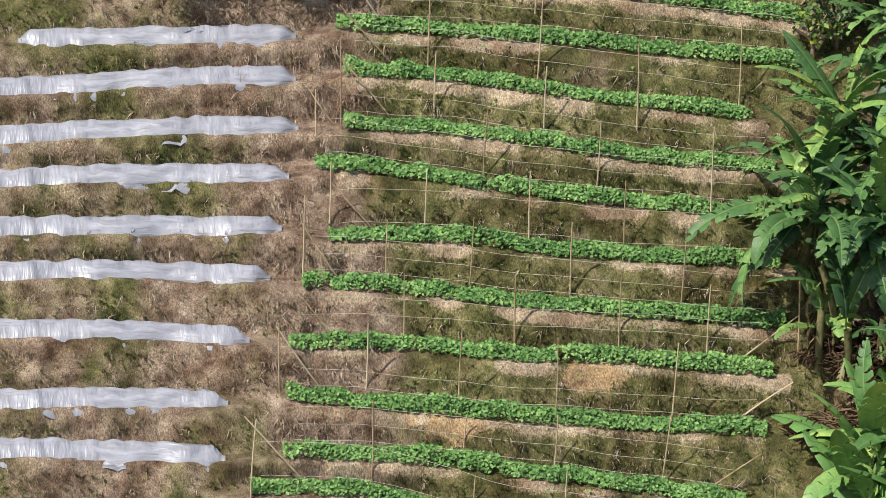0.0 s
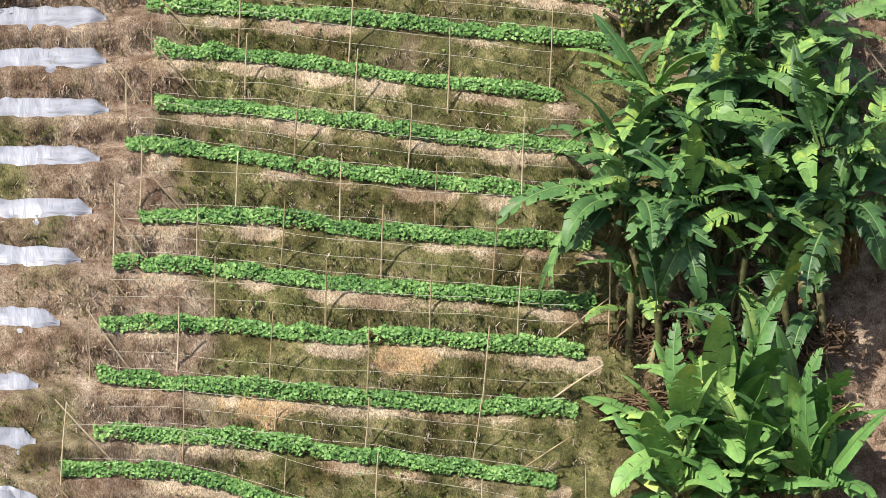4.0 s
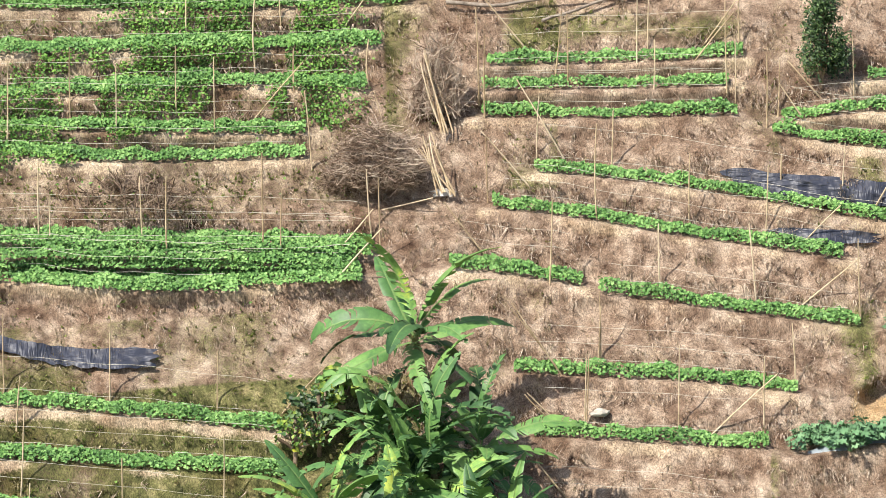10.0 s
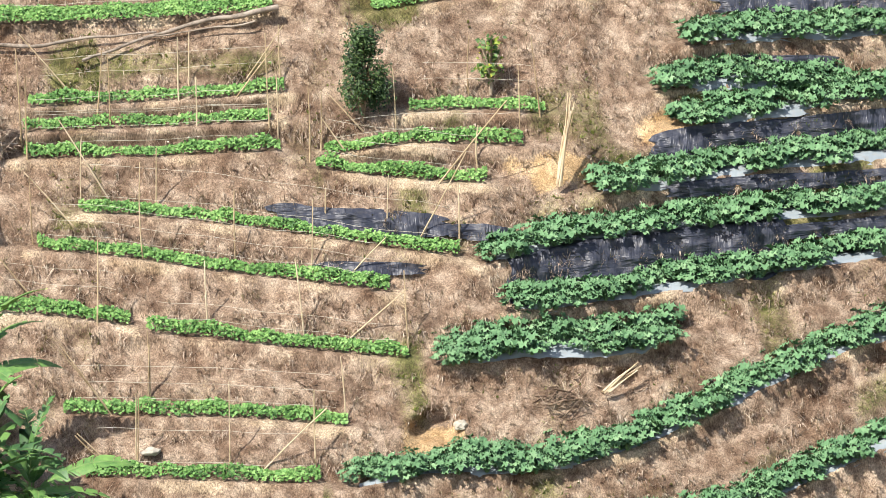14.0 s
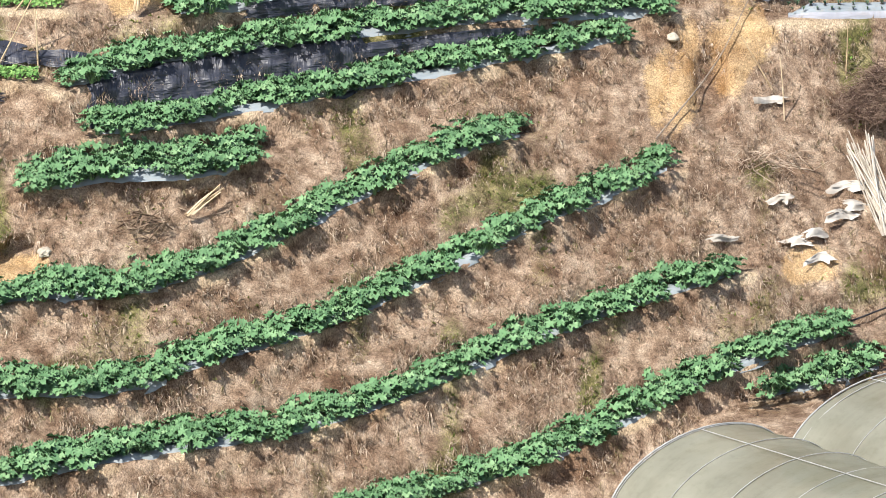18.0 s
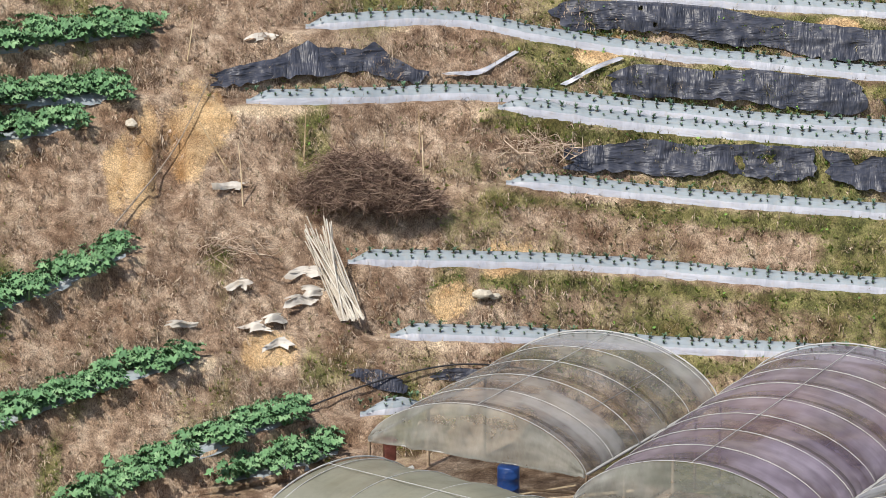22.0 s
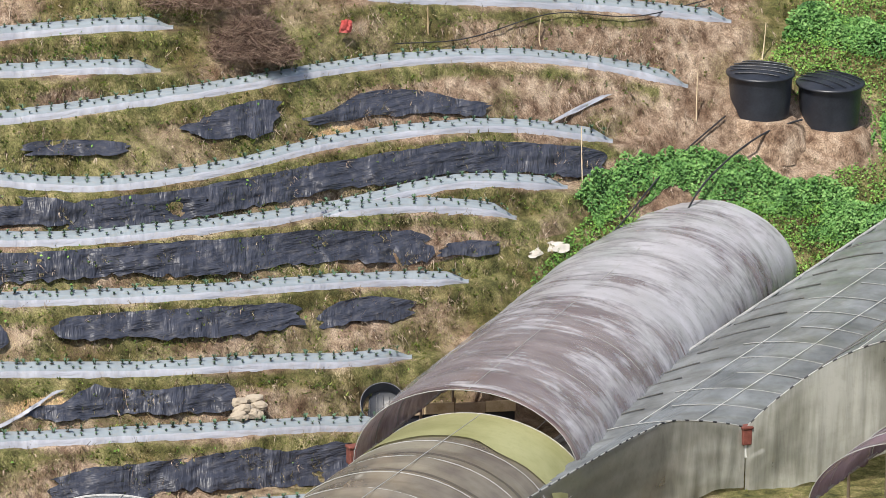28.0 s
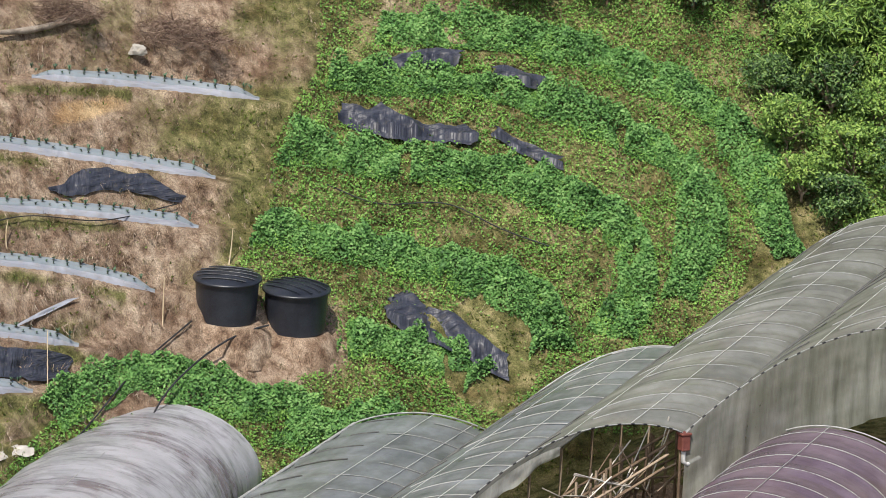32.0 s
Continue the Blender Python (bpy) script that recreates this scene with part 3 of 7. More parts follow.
stake(-4.55, 17.75, 0.05, 1.67)
stake(-3.82, 19.78, 0.02, 2.17)
stake(-3.52, 20.35, 0.05, 1.61)
stake(-3.35, 19.16, 0.02, 1.84)
stake(-2.34, 16.48, 0.03, 2.13)
stake(-1.28, 19.52, -0.05, 2.57)
stake(-1.04, 19.21, -0.02, 1.76)
stake(-0.92, 20.40, -0.03, 1.69)
stake(-0.17, 16.35, 0.06, 1.97)
stake(1.98, 16.97, 0.09, 1.74)
stake(4.04, 16.69, -0.02, 1.82)
stake(-6.33, 15.37, 0.08, 2.28)
stake(-4.88, 13.73, -0.05, 1.95)
stake(-3.18, 15.24, -0.03, 1.80)
stake(-0.43, 14.99, -0.21, 2.12)
stake(2.55, 14.60, -0.08, 2.19)
stake(-2.66, 12.31, 0.03, 2.40)
stake(-5.34, 12.32, 0.06, 2.01)
stake(0.71, 13.25, -0.12, 1.71)
stake(-0.19, 12.25, 0.00, 2.17)
stake(-0.16, 18.65, -0.02, 2.08)
stake(0.16, 18.89, 0.03, 1.60)
stake(2.31, 19.16, -0.08, 1.92)
stake(4.63, 18.25, 0.00, 1.36)
stake(6.40, 19.44, -0.24, 2.26)
stake(4.41, 19.81, 0.00, 1.93)
stake(5.80, 19.09, -0.03, 1.93)
stake(0.27, 17.24, 0.00, 1.11)
brace(-6.67, 20.18, -1.57, 1.93)
brace(-5.83, 17.94, -1.34, 2.30)
brace(-6.73, 17.28, -1.46, 1.74)
brace(-7.96, 15.81, -1.29, 1.73)
brace(-5.99, 13.51, -1.35, 1.79)
brace(-6.17, 12.49, -0.82, 0.85)
brace(-2.20, 20.15, 1.10, 1.37)
brace(-2.12, 20.34, 1.26, 1.77)
brace(1.15, 18.57, -0.93, 1.36)
brace(1.39, 19.30, -0.94, 1.04)
brace(3.47, 18.09, 1.92, 2.30)
brace(2.83, 16.83, 1.38, 2.54)
brace(0.75, 16.10, 1.15, 1.18)
brace(0.66, 14.80, 1.74, 1.49)
brace(-1.78, 12.26, 1.78, 1.70)
stake(-16.54, 20.96, 0.08, 1.93)
stake(-13.83, 20.96, 0.00, 1.93)
stake(-14.58, 19.99, 0.00, 2.24)
brace(-12.24, 20.90, 1.10, 1.53)
stake(26.99, 14.94, 0.05, 1.56)
stake(29.29, 14.39, 0.00, 1.24)
stake(30.43, 13.41, -0.07, 2.30)
stake(30.29, 14.79, -0.03, 1.25)
stake(23.69, 17.44, 0.19, 1.24)
brace(24.94, 14.83, -0.87, 1.55)
stake(25.26, 14.13, -0.13, 1.79)
stake(68.91, 16.63, 0.10, 1.27)
stake(67.11, 15.19, 0.02, 1.64)
stake(63.95, 13.82, -0.07, 2.25)
stake(59.52, 18.80, -0.02, 0.93)
stake(62.69, 17.99, 0.00, 0.95)

# ---- ground ----
def mesh_of(name, verts, faces, mats, smooth=False, index=None):
    """A mesh from arrays; faces all of one size."""
    verts, faces = np.asarray(verts, np.float32), np.asarray(faces, np.int32)
    me = bpy.data.meshes.new(name)
    n, k = faces.shape
    me.vertices.add(len(verts))
    me.vertices.foreach_set("co", verts.ravel())
    me.loops.add(n * k)
    me.loops.foreach_set("vertex_index", faces.ravel())
    me.polygons.add(n)
    me.polygons.foreach_set("loop_start", np.arange(0, n * k, k, dtype=np.int32))
    me.polygons.foreach_set("loop_total", np.full(n, k, np.int32))
    for m in mats if isinstance(mats, (list, tuple)) else [mats]:
        me.materials.append(m)
    if index is not None:
        me.polygons.foreach_set("material_index", np.asarray(index, np.int32))
    me.update(calc_edges=True)
    if smooth:
        me.polygons.foreach_set("use_smooth", np.ones(n, bool))
    return me


def grid_faces(nu, nv):
    i = np.arange(nu - 1)[:, None] * nv + np.arange(nv - 1)[None, :]
    i = i.ravel()
    return np.stack([i, i + nv, i + nv + 1, i + 1], 1)


def greenness(s, h):
    """Share of green weeds and moss between the beds."""
    g = np.interp(s, [-50, -32, -30, -28.6, -27.4, -25.5, -14, -8, 22, 30, 36, 58, 66, 70, 90], [0.5, 0.5, 0.4, 0.0, 0.1, 0.86, 0.8, 0.1, 0.12, 0.25, 0.48, 0.48, 0.35, 0.95, 0.95])
    g = g + np.where((s < -6) & (h > 17.3), 0.35, 0) + np.where((s > 62) & (s < 72) & (h > 14), -0.1, 0)
    g = g + np.where((s > 58) & (h < 12.9) & (h > 8.8) & (s > 60 + (12.4 - h) * 0.8), 0.6, 0)
    g = g + np.where((s > -26) & (s < -11.5) & (h > 17.2) & (h < 21.5), 0.25, 0) - np.where((s < -8) & (s > -27) & (h > 13.6) & (h < 15.6), 0.4, 0)
    g = g - 1.2 * np.clip(1.4 - np.hypot((s - 69.0) / 3.3, (h - 14.3) / 1.5), 0, 0.7) - np.where(s > 66, 0.25 * np.clip((h - 21.3) / 1.5, 0, 1), 0)
    g = g - np.where(h > 15.5, 0.55 * np.clip(1.3 - np.abs(s + 9.6) / 1.9, 0, 1), 0) + 0.6 * np.clip(1.3 - np.hypot((s + 4.5) / 3.6, (h - 20.9) / 0.55), 0, 1)
    g = g + np.where((s > 0) & (s < 32), 0.9 * np.clip(lumps(s, h, 1.3, 25) - 0.2, 0, 0.6), 0)
    near = tread_share(s, h + 0.15)
    g = g + np.where((s > 32) & (s < 66), 0.45 * near, 0) + np.where((s < -8) & (h > 18.6), 0.3, 0)
    return np.clip(g + 0.3 * lumps(s, h, 1.7, 21) + 0.15 * lumps(s, h, 0.6, 22), 0, 1)


def tread_share(s, h):
    """Nearness to the lip of a bed: bare trodden soil."""
    out = np.zeros_like(s)
    for ss, hh, tread, half in STEPS:
        inside = (s > ss[0] - 0.5) & (s < ss[-1] + 0.5)
        x = h - np.interp(s, ss, hh)
        out = np.maximum(out, np.where(inside, np.clip(1 - np.abs(x + 0.17) / 0.26, 0, 1), 0))
    return out


CLAY_SPOTS = [(-24.3, 5.35, 1.2, 0.5), (-23.0, 3.2, 0.9, 0.5), (-20.0, 6.1, 1.1, 0.45), (3.3, 12.8, 1.1, 0.5), (-28.0, 3.3, 1.0, 0.5), (23.7, 15.9, 1.6, 1.1), (22.2, 15.0, 0.8, 1.1), (33.0, 12.2, 1.2, 0.6),
              (35.6, 16.7, 1.2, 0.35), (21.8, 15.3, 0.6, 0.9), (26.0, 11.0, 1.2, 0.6), (59.2, 22.2, 1.5, 0.7), (64.5, 21.5, 1.3, 0.5), (10.4, 19.0, 1.4, 0.6), (7.0, 18.2, 2.0, 0.5),
              (31.2, 11.5, 0.8, 0.6), (48.6, 11.3, 1.0, 0.35), (45.3, 10.9, 0.4, 0.35), (37.5, 14.1, 0.7, 0.3), (52.5, 14.0, 0.8, 0.35), (57.0, 16.6, 1.0, 0.3), (61.5, 15.2, 0.9, 0.4), (42.0, 17.0, 0.9, 0.3)]
BAND_S = np.array([-47, -33, -27, -18, -8, -3, 1, 12, 17, 22, 40, 46, 58, 64, 80, 97.0])
BAND_LOW = np.array([2.0, 1.8, 1.7, 1.5, 1.3, 3.0, 7.0, 6.2, 6.0, 5.5, 4.8, 4.3, 4.0, 4.2, 4.3, 6.0])
BAND_TOP = np.array([16, 17.5, 21.5, 24, 24.3, 24.3, 24.2, 24, 23.4, 20.8, 20.2, 22, 24, 26, 25.5, 25.5])
SG, HG = np.arange(-47, 98, 0.14), np.arange(-1.0, 27.5, 0.075)
gs, gh = [a.ravel() for a in np.meshgrid(SG, HG, indexing="ij")]
quads = grid_faces(len(SG), len(HG))
inside = (gh > np.interp(gs, BAND_S, BAND_LOW) - 1) & (gh < np.interp(gs, BAND_S, BAND_TOP) + 1)
quads = quads[inside[quads].all(1)]
used = np.unique(quads)
gs, gh = gs[used], gh[used]
quads = np.searchsorted(used, quads)
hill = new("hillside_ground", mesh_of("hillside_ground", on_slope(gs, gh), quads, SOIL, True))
tagged(hill, "terraced hillside of tan soil with dry grass banks", "hillside", kind="structure")


def clay_share(s, h):
    out = np.zeros_like(s)
    for cs, ch, cw, cv in CLAY_SPOTS:
        out = np.maximum(out, 1.1 - np.hypot((s - cs) / cw, (h - ch) / cv) + 0.4 * lumps(s, h, 0.5, 31))
    return np.clip(out, 0, 1)


clay = clay_share(gs, gh)
zone = np.interp(gs, [-47, -30, -27, -12, -9, 22, 34, 58, 66, 97], [0.1, 0.1, 1, 1, 0.7, 0.8, 0.15, 0.15, 0.4, 0.1])
bare = np.clip(tread_share(gs, gh) * zone * (0.6 + 0.8 * lumps(gs, gh, 0.9, 34)) + 0.35 * lumps(gs, gh, 1.1, 33) + 0.05, 0, 1)
for layer, values in (("mossy", greenness(gs, gh) * np.where((gs < -11) & (gh > 15), 0.4, 1)), ("bare", bare), ("clay", np.clip(clay * 1.35, 0, 1))):
    at = hill.data.attributes.new(layer, 'FLOAT', 'POINT')
    at.data.foreach_set("value", values.astype(np.float32))

# the wide land around: valley floor under the viewer and hills that go on past the terraces
aa = np.radians(np.r_[np.arange(-180, -18.9, 6.0), np.arange(-18.5, 39.6, 1.0), np.arange(42, 181, 6.0)])
kk = np.r_[0.0005, 0.02, 0.1, 0.25, 0.45, 0.65, 0.8, 0.9, 0.96, 1.0, 1.06, 1.15, 1.3, 1.6, 2.2, 4, 8, 16, 26.0]
ga, gk = np.meshgrid(aa, kk, indexing="ij")
sa = np.clip(ga * RS, -60, 100)
ahead = np.clip(1.4 - np.abs(ga - 0.18) / 0.9, 0, 1)
r = glide(sa, BEND_S, BEND_R) * gk
low = np.interp(sa, FLOOR_S, FLOOR_Z) - 1.2
z = np.maximum(low, 18 + (r - glide(sa, BEND_S, BEND_R)) * 0.781 - 1.5) * ahead + low * (1 - ahead)
z = np.minimum(z, 55 + 8 * np.sin(ga * 5)) - 3 * (gk < 0.8) - 3.5 * ((ga > -0.36) & (ga < 0.72) & (gk > 0.8) & (gk < 1.3))
land = new("ground", mesh_of("ground", np.stack([r * np.sin(ga) + 0.6 * (gk < 0.05), r * np.cos(ga) - 0.6 * (gk < 0.05), z], -1).reshape(-1, 3), grid_faces(len(aa), len(kk)),
           mottled("valley_grass", [(0.25, (0.08, 0.09, 0.03)), (0.5, (0.20, 0.16, 0.08)), (0.75, (0.34, 0.26, 0.15))], 0.2, 3), True))
tagged(land, "wide grassy valley and hills round the terraces", "ground", kind="structure")

# ---- crops, plastic and grass on the terraces ----
def along(pts, n, rng, wide):
    """n random places in a strip: s, h on the line, metres outward across it, and the share of the way."""
    c = curve(pts, step=0.2)
    d = np.r_[0, np.cumsum(np.hypot(*np.diff(c, axis=0).T))]
    u = rng.rand(n) * d[-1]
    return np.interp(u, d, c[:, 0]), np.interp(u, d, c[:, 1]), (rng.rand(n) - 0.5) * wide, u / d[-1]


def length_of(pts):
    c = curve(pts, step=0.3)
    return float(np.hypot(*np.diff(c, axis=0).T).sum())


def outward(s):
    a = np.asarray(s) / RS
    return np.stack([-np.sin(a), -np.cos(a), 0 * a], -1)


def sideways(s):
    a = np.asarray(s) / RS
    return np.stack([np.cos(a), -np.sin(a), 0 * a], -1)


def frames(s, rng, n, tilt=0.8):
    """Random leaf frames that look up and out: two axes in the leaf."""
    nrm = 0.55 * outward(s) + np.array([0, 0, 0.8]) + tilt * rng.randn(n, 3) * 0.5
    nrm /= np.linalg.norm(nrm, axis=1, keepdims=True)
    t = rng.randn(n, 3)
    a = np.cross(nrm, t)
    a /= np.linalg.norm(a, axis=1, keepdims=True)
    return a, np.cross(nrm, a), nrm


def leaf_cloud(centres, s, rng, size, tilt=0.8, slim=0.38):
    """Small folded leaves, four corners each, as one array of triangles."""
    n = len(centres)
    a, b, nrm = frames(s, rng, n, tilt)
    w = (size * (0.6 + 0.8 * rng.rand(n)))[:, None]
    v = np.stack([centres - a * w * 0.5, centres + b * w * slim + nrm * w * 0.12, centres + a * w * 0.55 - nrm * w * 0.1, centres - b * w * slim + nrm * w * 0.12], 1)
    i = np.arange(n)[:, None] * 4
    f = np.concatenate([i + np.array([[0, 1, 2]]), i + np.array([[0, 2, 3]])])
    return v.reshape(-1, 3), f


rng = np.random.RandomState(5)
for pts, wide in BEANS:
    wide = wide * (0.86 if pts[0][0] > -9 else 1.0)
    n = int(length_of(pts) * 380 * wide)
    s, h, across, u = along(pts, n, rng, 0.80 * wide)
    bump = 0.75 + 0.35 * lumps(s, h, 0.5, 41) + 0.2 * lumps(s, h, 1.8, 42)
    gap = lumps(s, h * 0 + h[0], 1.1, 43) + 0.4 * lumps(s, h, 0.35, 44)
    top = 0.34 * bump * np.sqrt(np.clip(1 - (across / (0.42 * wide))**2, 0, 1))
    keep = (rng.rand(n) < np.clip(1.5 + 1.1 * gap, 0.12, 1)) & (top > 0.02)
    s, h, across, top = s[keep], h[keep], across[keep], top[keep]
    c = on_slope(s, h) + outward(s) * across[:, None]
    c[:, 2] += top * (0.35 + 0.75 * rng.rand(len(s))) + 0.02
    v, f = leaf_cloud(c, s, rng, 0.096)
    ob = new("bean_row", mesh_of("bean_row", v, f, BEAN_LEAF))
    tagged(ob, "row of bright green bean plants on a terrace", "crop row", "bean rows", "stuff")

for pts, wide in POTATO:
    c = curve(pts, step=0.2)
    d = np.r_[0, np.cumsum(np.hypot(*np.diff(c, axis=0).T))]
    n = int(d[-1] * 1050 * wide)
    u = rng.rand(n) * d[-1]
    t = np.gradient(c * [1, 1.62], axis=0)
    t /= np.linalg.norm(t, axis=1, keepdims=True)
    i = np.clip(np.searchsorted(d, u), 0, len(c) - 1)
    half = 0.5 * wide * (0.85 + 0.3 * lumps(u, u * 0 + len(c), 1.3, 53))
    across = (rng.rand(n) * 2 - 1) * half
    s, h = np.interp(u, d, c[:, 0]) - t[i, 1] * across, np.interp(u, d, c[:, 1]) + t[i, 0] * across / 1.62
    top = 0.78 * (0.62 + 0.75 * lumps(s, h, 0.42, 51)) * np.sqrt(np.clip(1 - (across / half)**2, 0, 1))
    keep = (top > 0.03) & (lumps(s, h, 0.6, 52) > -0.78)
    s, h, top = s[keep], h[keep], top[keep]
    p = on_slope(s, h)
    p[:, 2] += top * (0.2 + 0.9 * rng.rand(len(s))) + 0.02
    v, f = leaf_cloud(p, s, rng, 0.112, 1.0)
    ob = new("potato_row", mesh_of("potato_row", v, f, POTATO_LEAF))
    tagged(ob, "curving row of leafy green potato plants", "crop row", "potato rows", "stuff")


def part(name, data, material, parent, label=""):
    """Links a bmesh or a mesh as one mesh object under a thing or a part."""
    if isinstance(data, bmesh.types.BMesh):
        me = bpy.data.meshes.new(name)
        data.to_mesh(me)
        data.free()
        data = me
    if material and not data.materials:
        data.materials.append(material)
    ob = new(name, data)
    ob.parent = parent
    if label:
        ob["label"] = label
    return ob


def squash_mesh(seed):
    """One squash plant: lobed leaves on petioles round a crown."""
    rg = np.random.RandomState(seed)
    vs, fs = [], []
    for k in range(26):
        ang, lift = rg.rand() * 6.283, 0.10 + 0.36 * rg.rand()
        reach = 0.12 + 0.38 * rg.rand()
        tip = np.array([math.cos(ang) * reach, math.sin(ang) * reach, lift + 0.06])
        size = 0.12 + 0.085 * rg.rand()
        fwd = np.array([math.cos(ang), math.sin(ang), -0.25 - 0.4 * rg.rand()])
        fwd /= np.linalg.norm(fwd)
        side = np.cross([0, 0, 1], fwd)
        side /= np.linalg.norm(side)
        side = side * math.cos(0.4) + np.array([0, 0, 1]) * (rg.rand() - 0.5) * 0.7
        nrm = np.cross(fwd, side)
        o = len(vs)
        vs.append(tip - fwd * size * 0.35 - nrm * 0.02)
        m = 15
        for j in range(m):
            t = -2.7 + 5.4 * j / (m - 1)
            rad = size * (1.08 if j % 3 == 1 else 0.62) * (0.85 + 0.25 * math.cos(t))
            vs.append(tip - fwd * size * 0.3 + (fwd * math.cos(t) + side * math.sin(t)) * rad + nrm * 0.03 * (1 if j % 2 else -1))
        fs += [[o, o + j, o + j + 1] for j in range(1, m)]
        o = len(vs)
        base = np.array([math.cos(ang) * 0.03, math.sin(ang) * 0.03, 0.0])
        vs += [base - side * 0.012, base + side * 0.012, tip - fwd * size * 0.35]
        fs.append([o, o + 1, o + 2])
    return mesh_of("squash_plant", vs, fs, SQUASH_LEAF)


SQUASH_MESHES = [squash_mesh(i) for i in range(6)]
BLOSSOM = mottled("squash_blossom", [(0.3, (0.75, 0.48, 0.02)), (0.7, (0.85, 0.62, 0.05))], 5, 30, 0.6, 0.3, 0)


def root(name, at, label, category, group=""):
    e = new(name)
    e.location = at
    e.empty_display_size = 0.2
    return tagged(e, label, category, group)


def sweep_profile(c, profile, jitter, seed):
    """Verts of a strip: profile of (outward, up) pairs carried along the line."""
    base = on_slope(c[:, 0], c[:, 1])
    k = np.ones(7) / 7
    pad = np.pad(base, ((3, 3), (0, 0)), mode="edge")
    base = np.stack([np.convolve(pad[:, i], k, mode="valid") for i in range(3)], 1)
    o = outward(c[:, 0])
    rows = []
    for q, (po, pu) in enumerate(profile):
        j1, j2 = jitter * lumps(c[:, 0], c[:, 0] * 0 + q * 0.23, 0.45, seed), jitter * lumps(c[:, 0], c[:, 0] * 0 + q * 0.31, 0.3, seed + 1)
        end = np.clip(np.minimum(np.arange(len(c)), np.arange(len(c))[::-1]) / 4.0, 0.25, 1)
        v = base + o * (po * np.clip(np.minimum(np.arange(len(c)), np.arange(len(c))[::-1]) / 5.0, 0.35, 1) + j1)[:, None]
        if q >= len(profile) - 2:
            j2 = j2 + 1.2 * jitter * lumps(c[:, 0], c[:, 0] * 0, 0.16, seed + 2)
        v[:, 2] += (pu + j2) * np.where(pu > 0, end, 1)
        rows.append(v)
    return np.stack(rows, 1).reshape(-1, 3), base


def marked(me, c, profile):
    """Marks the way along a film strip and across it, for its creases."""
    d = np.r_[0, np.cumsum(np.hypot(*np.diff(np.array(profile), axis=0).T))]
    for layer, val in (("along", np.repeat(c[:, 0], len(d))), ("around", np.tile(d, len(c)))):
        a = me.attributes.new(layer, 'FLOAT', 'POINT')
        a.data.foreach_set("value", val.astype(np.float32))
    return me


def seedling_mesh(seed):
    rg = np.random.RandomState(seed)
    vs, fs = [np.zeros(3)], []
    for k in range(10):
        a, ln, lean = rg.rand() * 6.28, 0.11 + 0.08 * rg.rand(), 0.5 + 0.5 * rg.rand()
        d, w = np.array([math.cos(a), math.sin(a), 0]), np.array([-math.sin(a), math.cos(a), 0]) * 0.021
        o = len(vs)
        vs += [d * ln * lean * 0.5 + [0, 0, ln * 0.8] + w, d * ln * lean * 0.5 + [0, 0, ln * 0.8] - w, d * ln * lean + [0, 0, ln * 0.85]]
        fs += [[0, o, o + 1], [o + 1, o, o + 2]]
    # flat dark disc that stands for the planting hole
    o = len(vs)
    vs += [np.array([0.055 * math.cos(a), 0.055 * math.sin(a), 0.016]) for a in np.arange(6) * math.pi / 3]
    fs += [[o, o + 1, o + 2], [o, o + 2, o + 3], [o, o + 3, o + 4], [o, o + 4, o + 5]]
    return mesh_of("seedling", vs, fs, [SEEDLING, HOLE_SOIL], False, [0] * (len(fs) - 4) + [1] * 4)


HOLE_SOIL = mottled("planting_hole_soil", [(0.3, (0.04, 0.032, 0.024)), (0.7, (0.09, 0.07, 0.05))], 6, 40, 0.95, 0.2, 0.3)
SEEDLINGS = [seedling_mesh(i) for i in range(5)]
PROFILE = [(-0.42, 0.10), (-0.36, 0.30), (-0.2, 0.33), (0.0, 0.29), (0.16, 0.23), (0.24, 0.17), (0.32, 0.05), (0.36, -0.10), (0.40, -0.16)]
for n, pts in enumerate(MULCH):
    c = curve(pts, step=0.2)
    v, base = sweep_profile(c, PROFILE, 0.022, 100 + n)
    f = grid_faces(len(c), len(PROFILE))
    idx = np.tile(np.array([0, 0, 0, 0, 0, 1, 1, 1]), len(c) - 1)
    bed = root("mulch_bed", spot(*pts[0]), "raised bed under silver plastic mulch with leek seedlings", "planting bed", "mulched beds")
    inv = Matrix.Translation(-bed.location)
    film = part("mulch_film", marked(mesh_of("mulch_film", v, f, [MULCH_FILM, MULCH_SKIRT], True, idx), c, PROFILE), None, bed, "silver plastic film with white skirt, its glare in the colour")
    film.matrix_parent_inverse = inv
    total = length_of(pts)
    for line, (po, pu) in enumerate(((-0.04, 0.308), (0.16, 0.232))):
        for k in range(int(total / 0.38)):
            u = (k + 0.5 + 0.25 * line) * 0.38 / total * (len(c) - 1)
            i = int(min(u, len(c) - 1))
            p = base[i] + outward(c[i:i + 1, 0])[0] * (po + 0.02 * rng.randn())
            sd = part("seedling", SEEDLINGS[rng.randint(5)], None, bed)
            sd.matrix_parent_inverse = inv
            sd.matrix_basis = pose(p[0], p[1], p[2] + pu, 0, 0, rng.rand() * 360) @ Matrix.Scale((0.75 + 0.5 * rng.rand()) * (0.6 if line else 1.0), 4)

WRAP = [(-0.4, 0.0), (-0.34, 0.22), (-0.15, 0.30), (0.0, 0.26), (0.12, 0.20), (0.24, 0.12), (0.34, 0.0), (0.42, -0.14), (0.45, -0.24)]
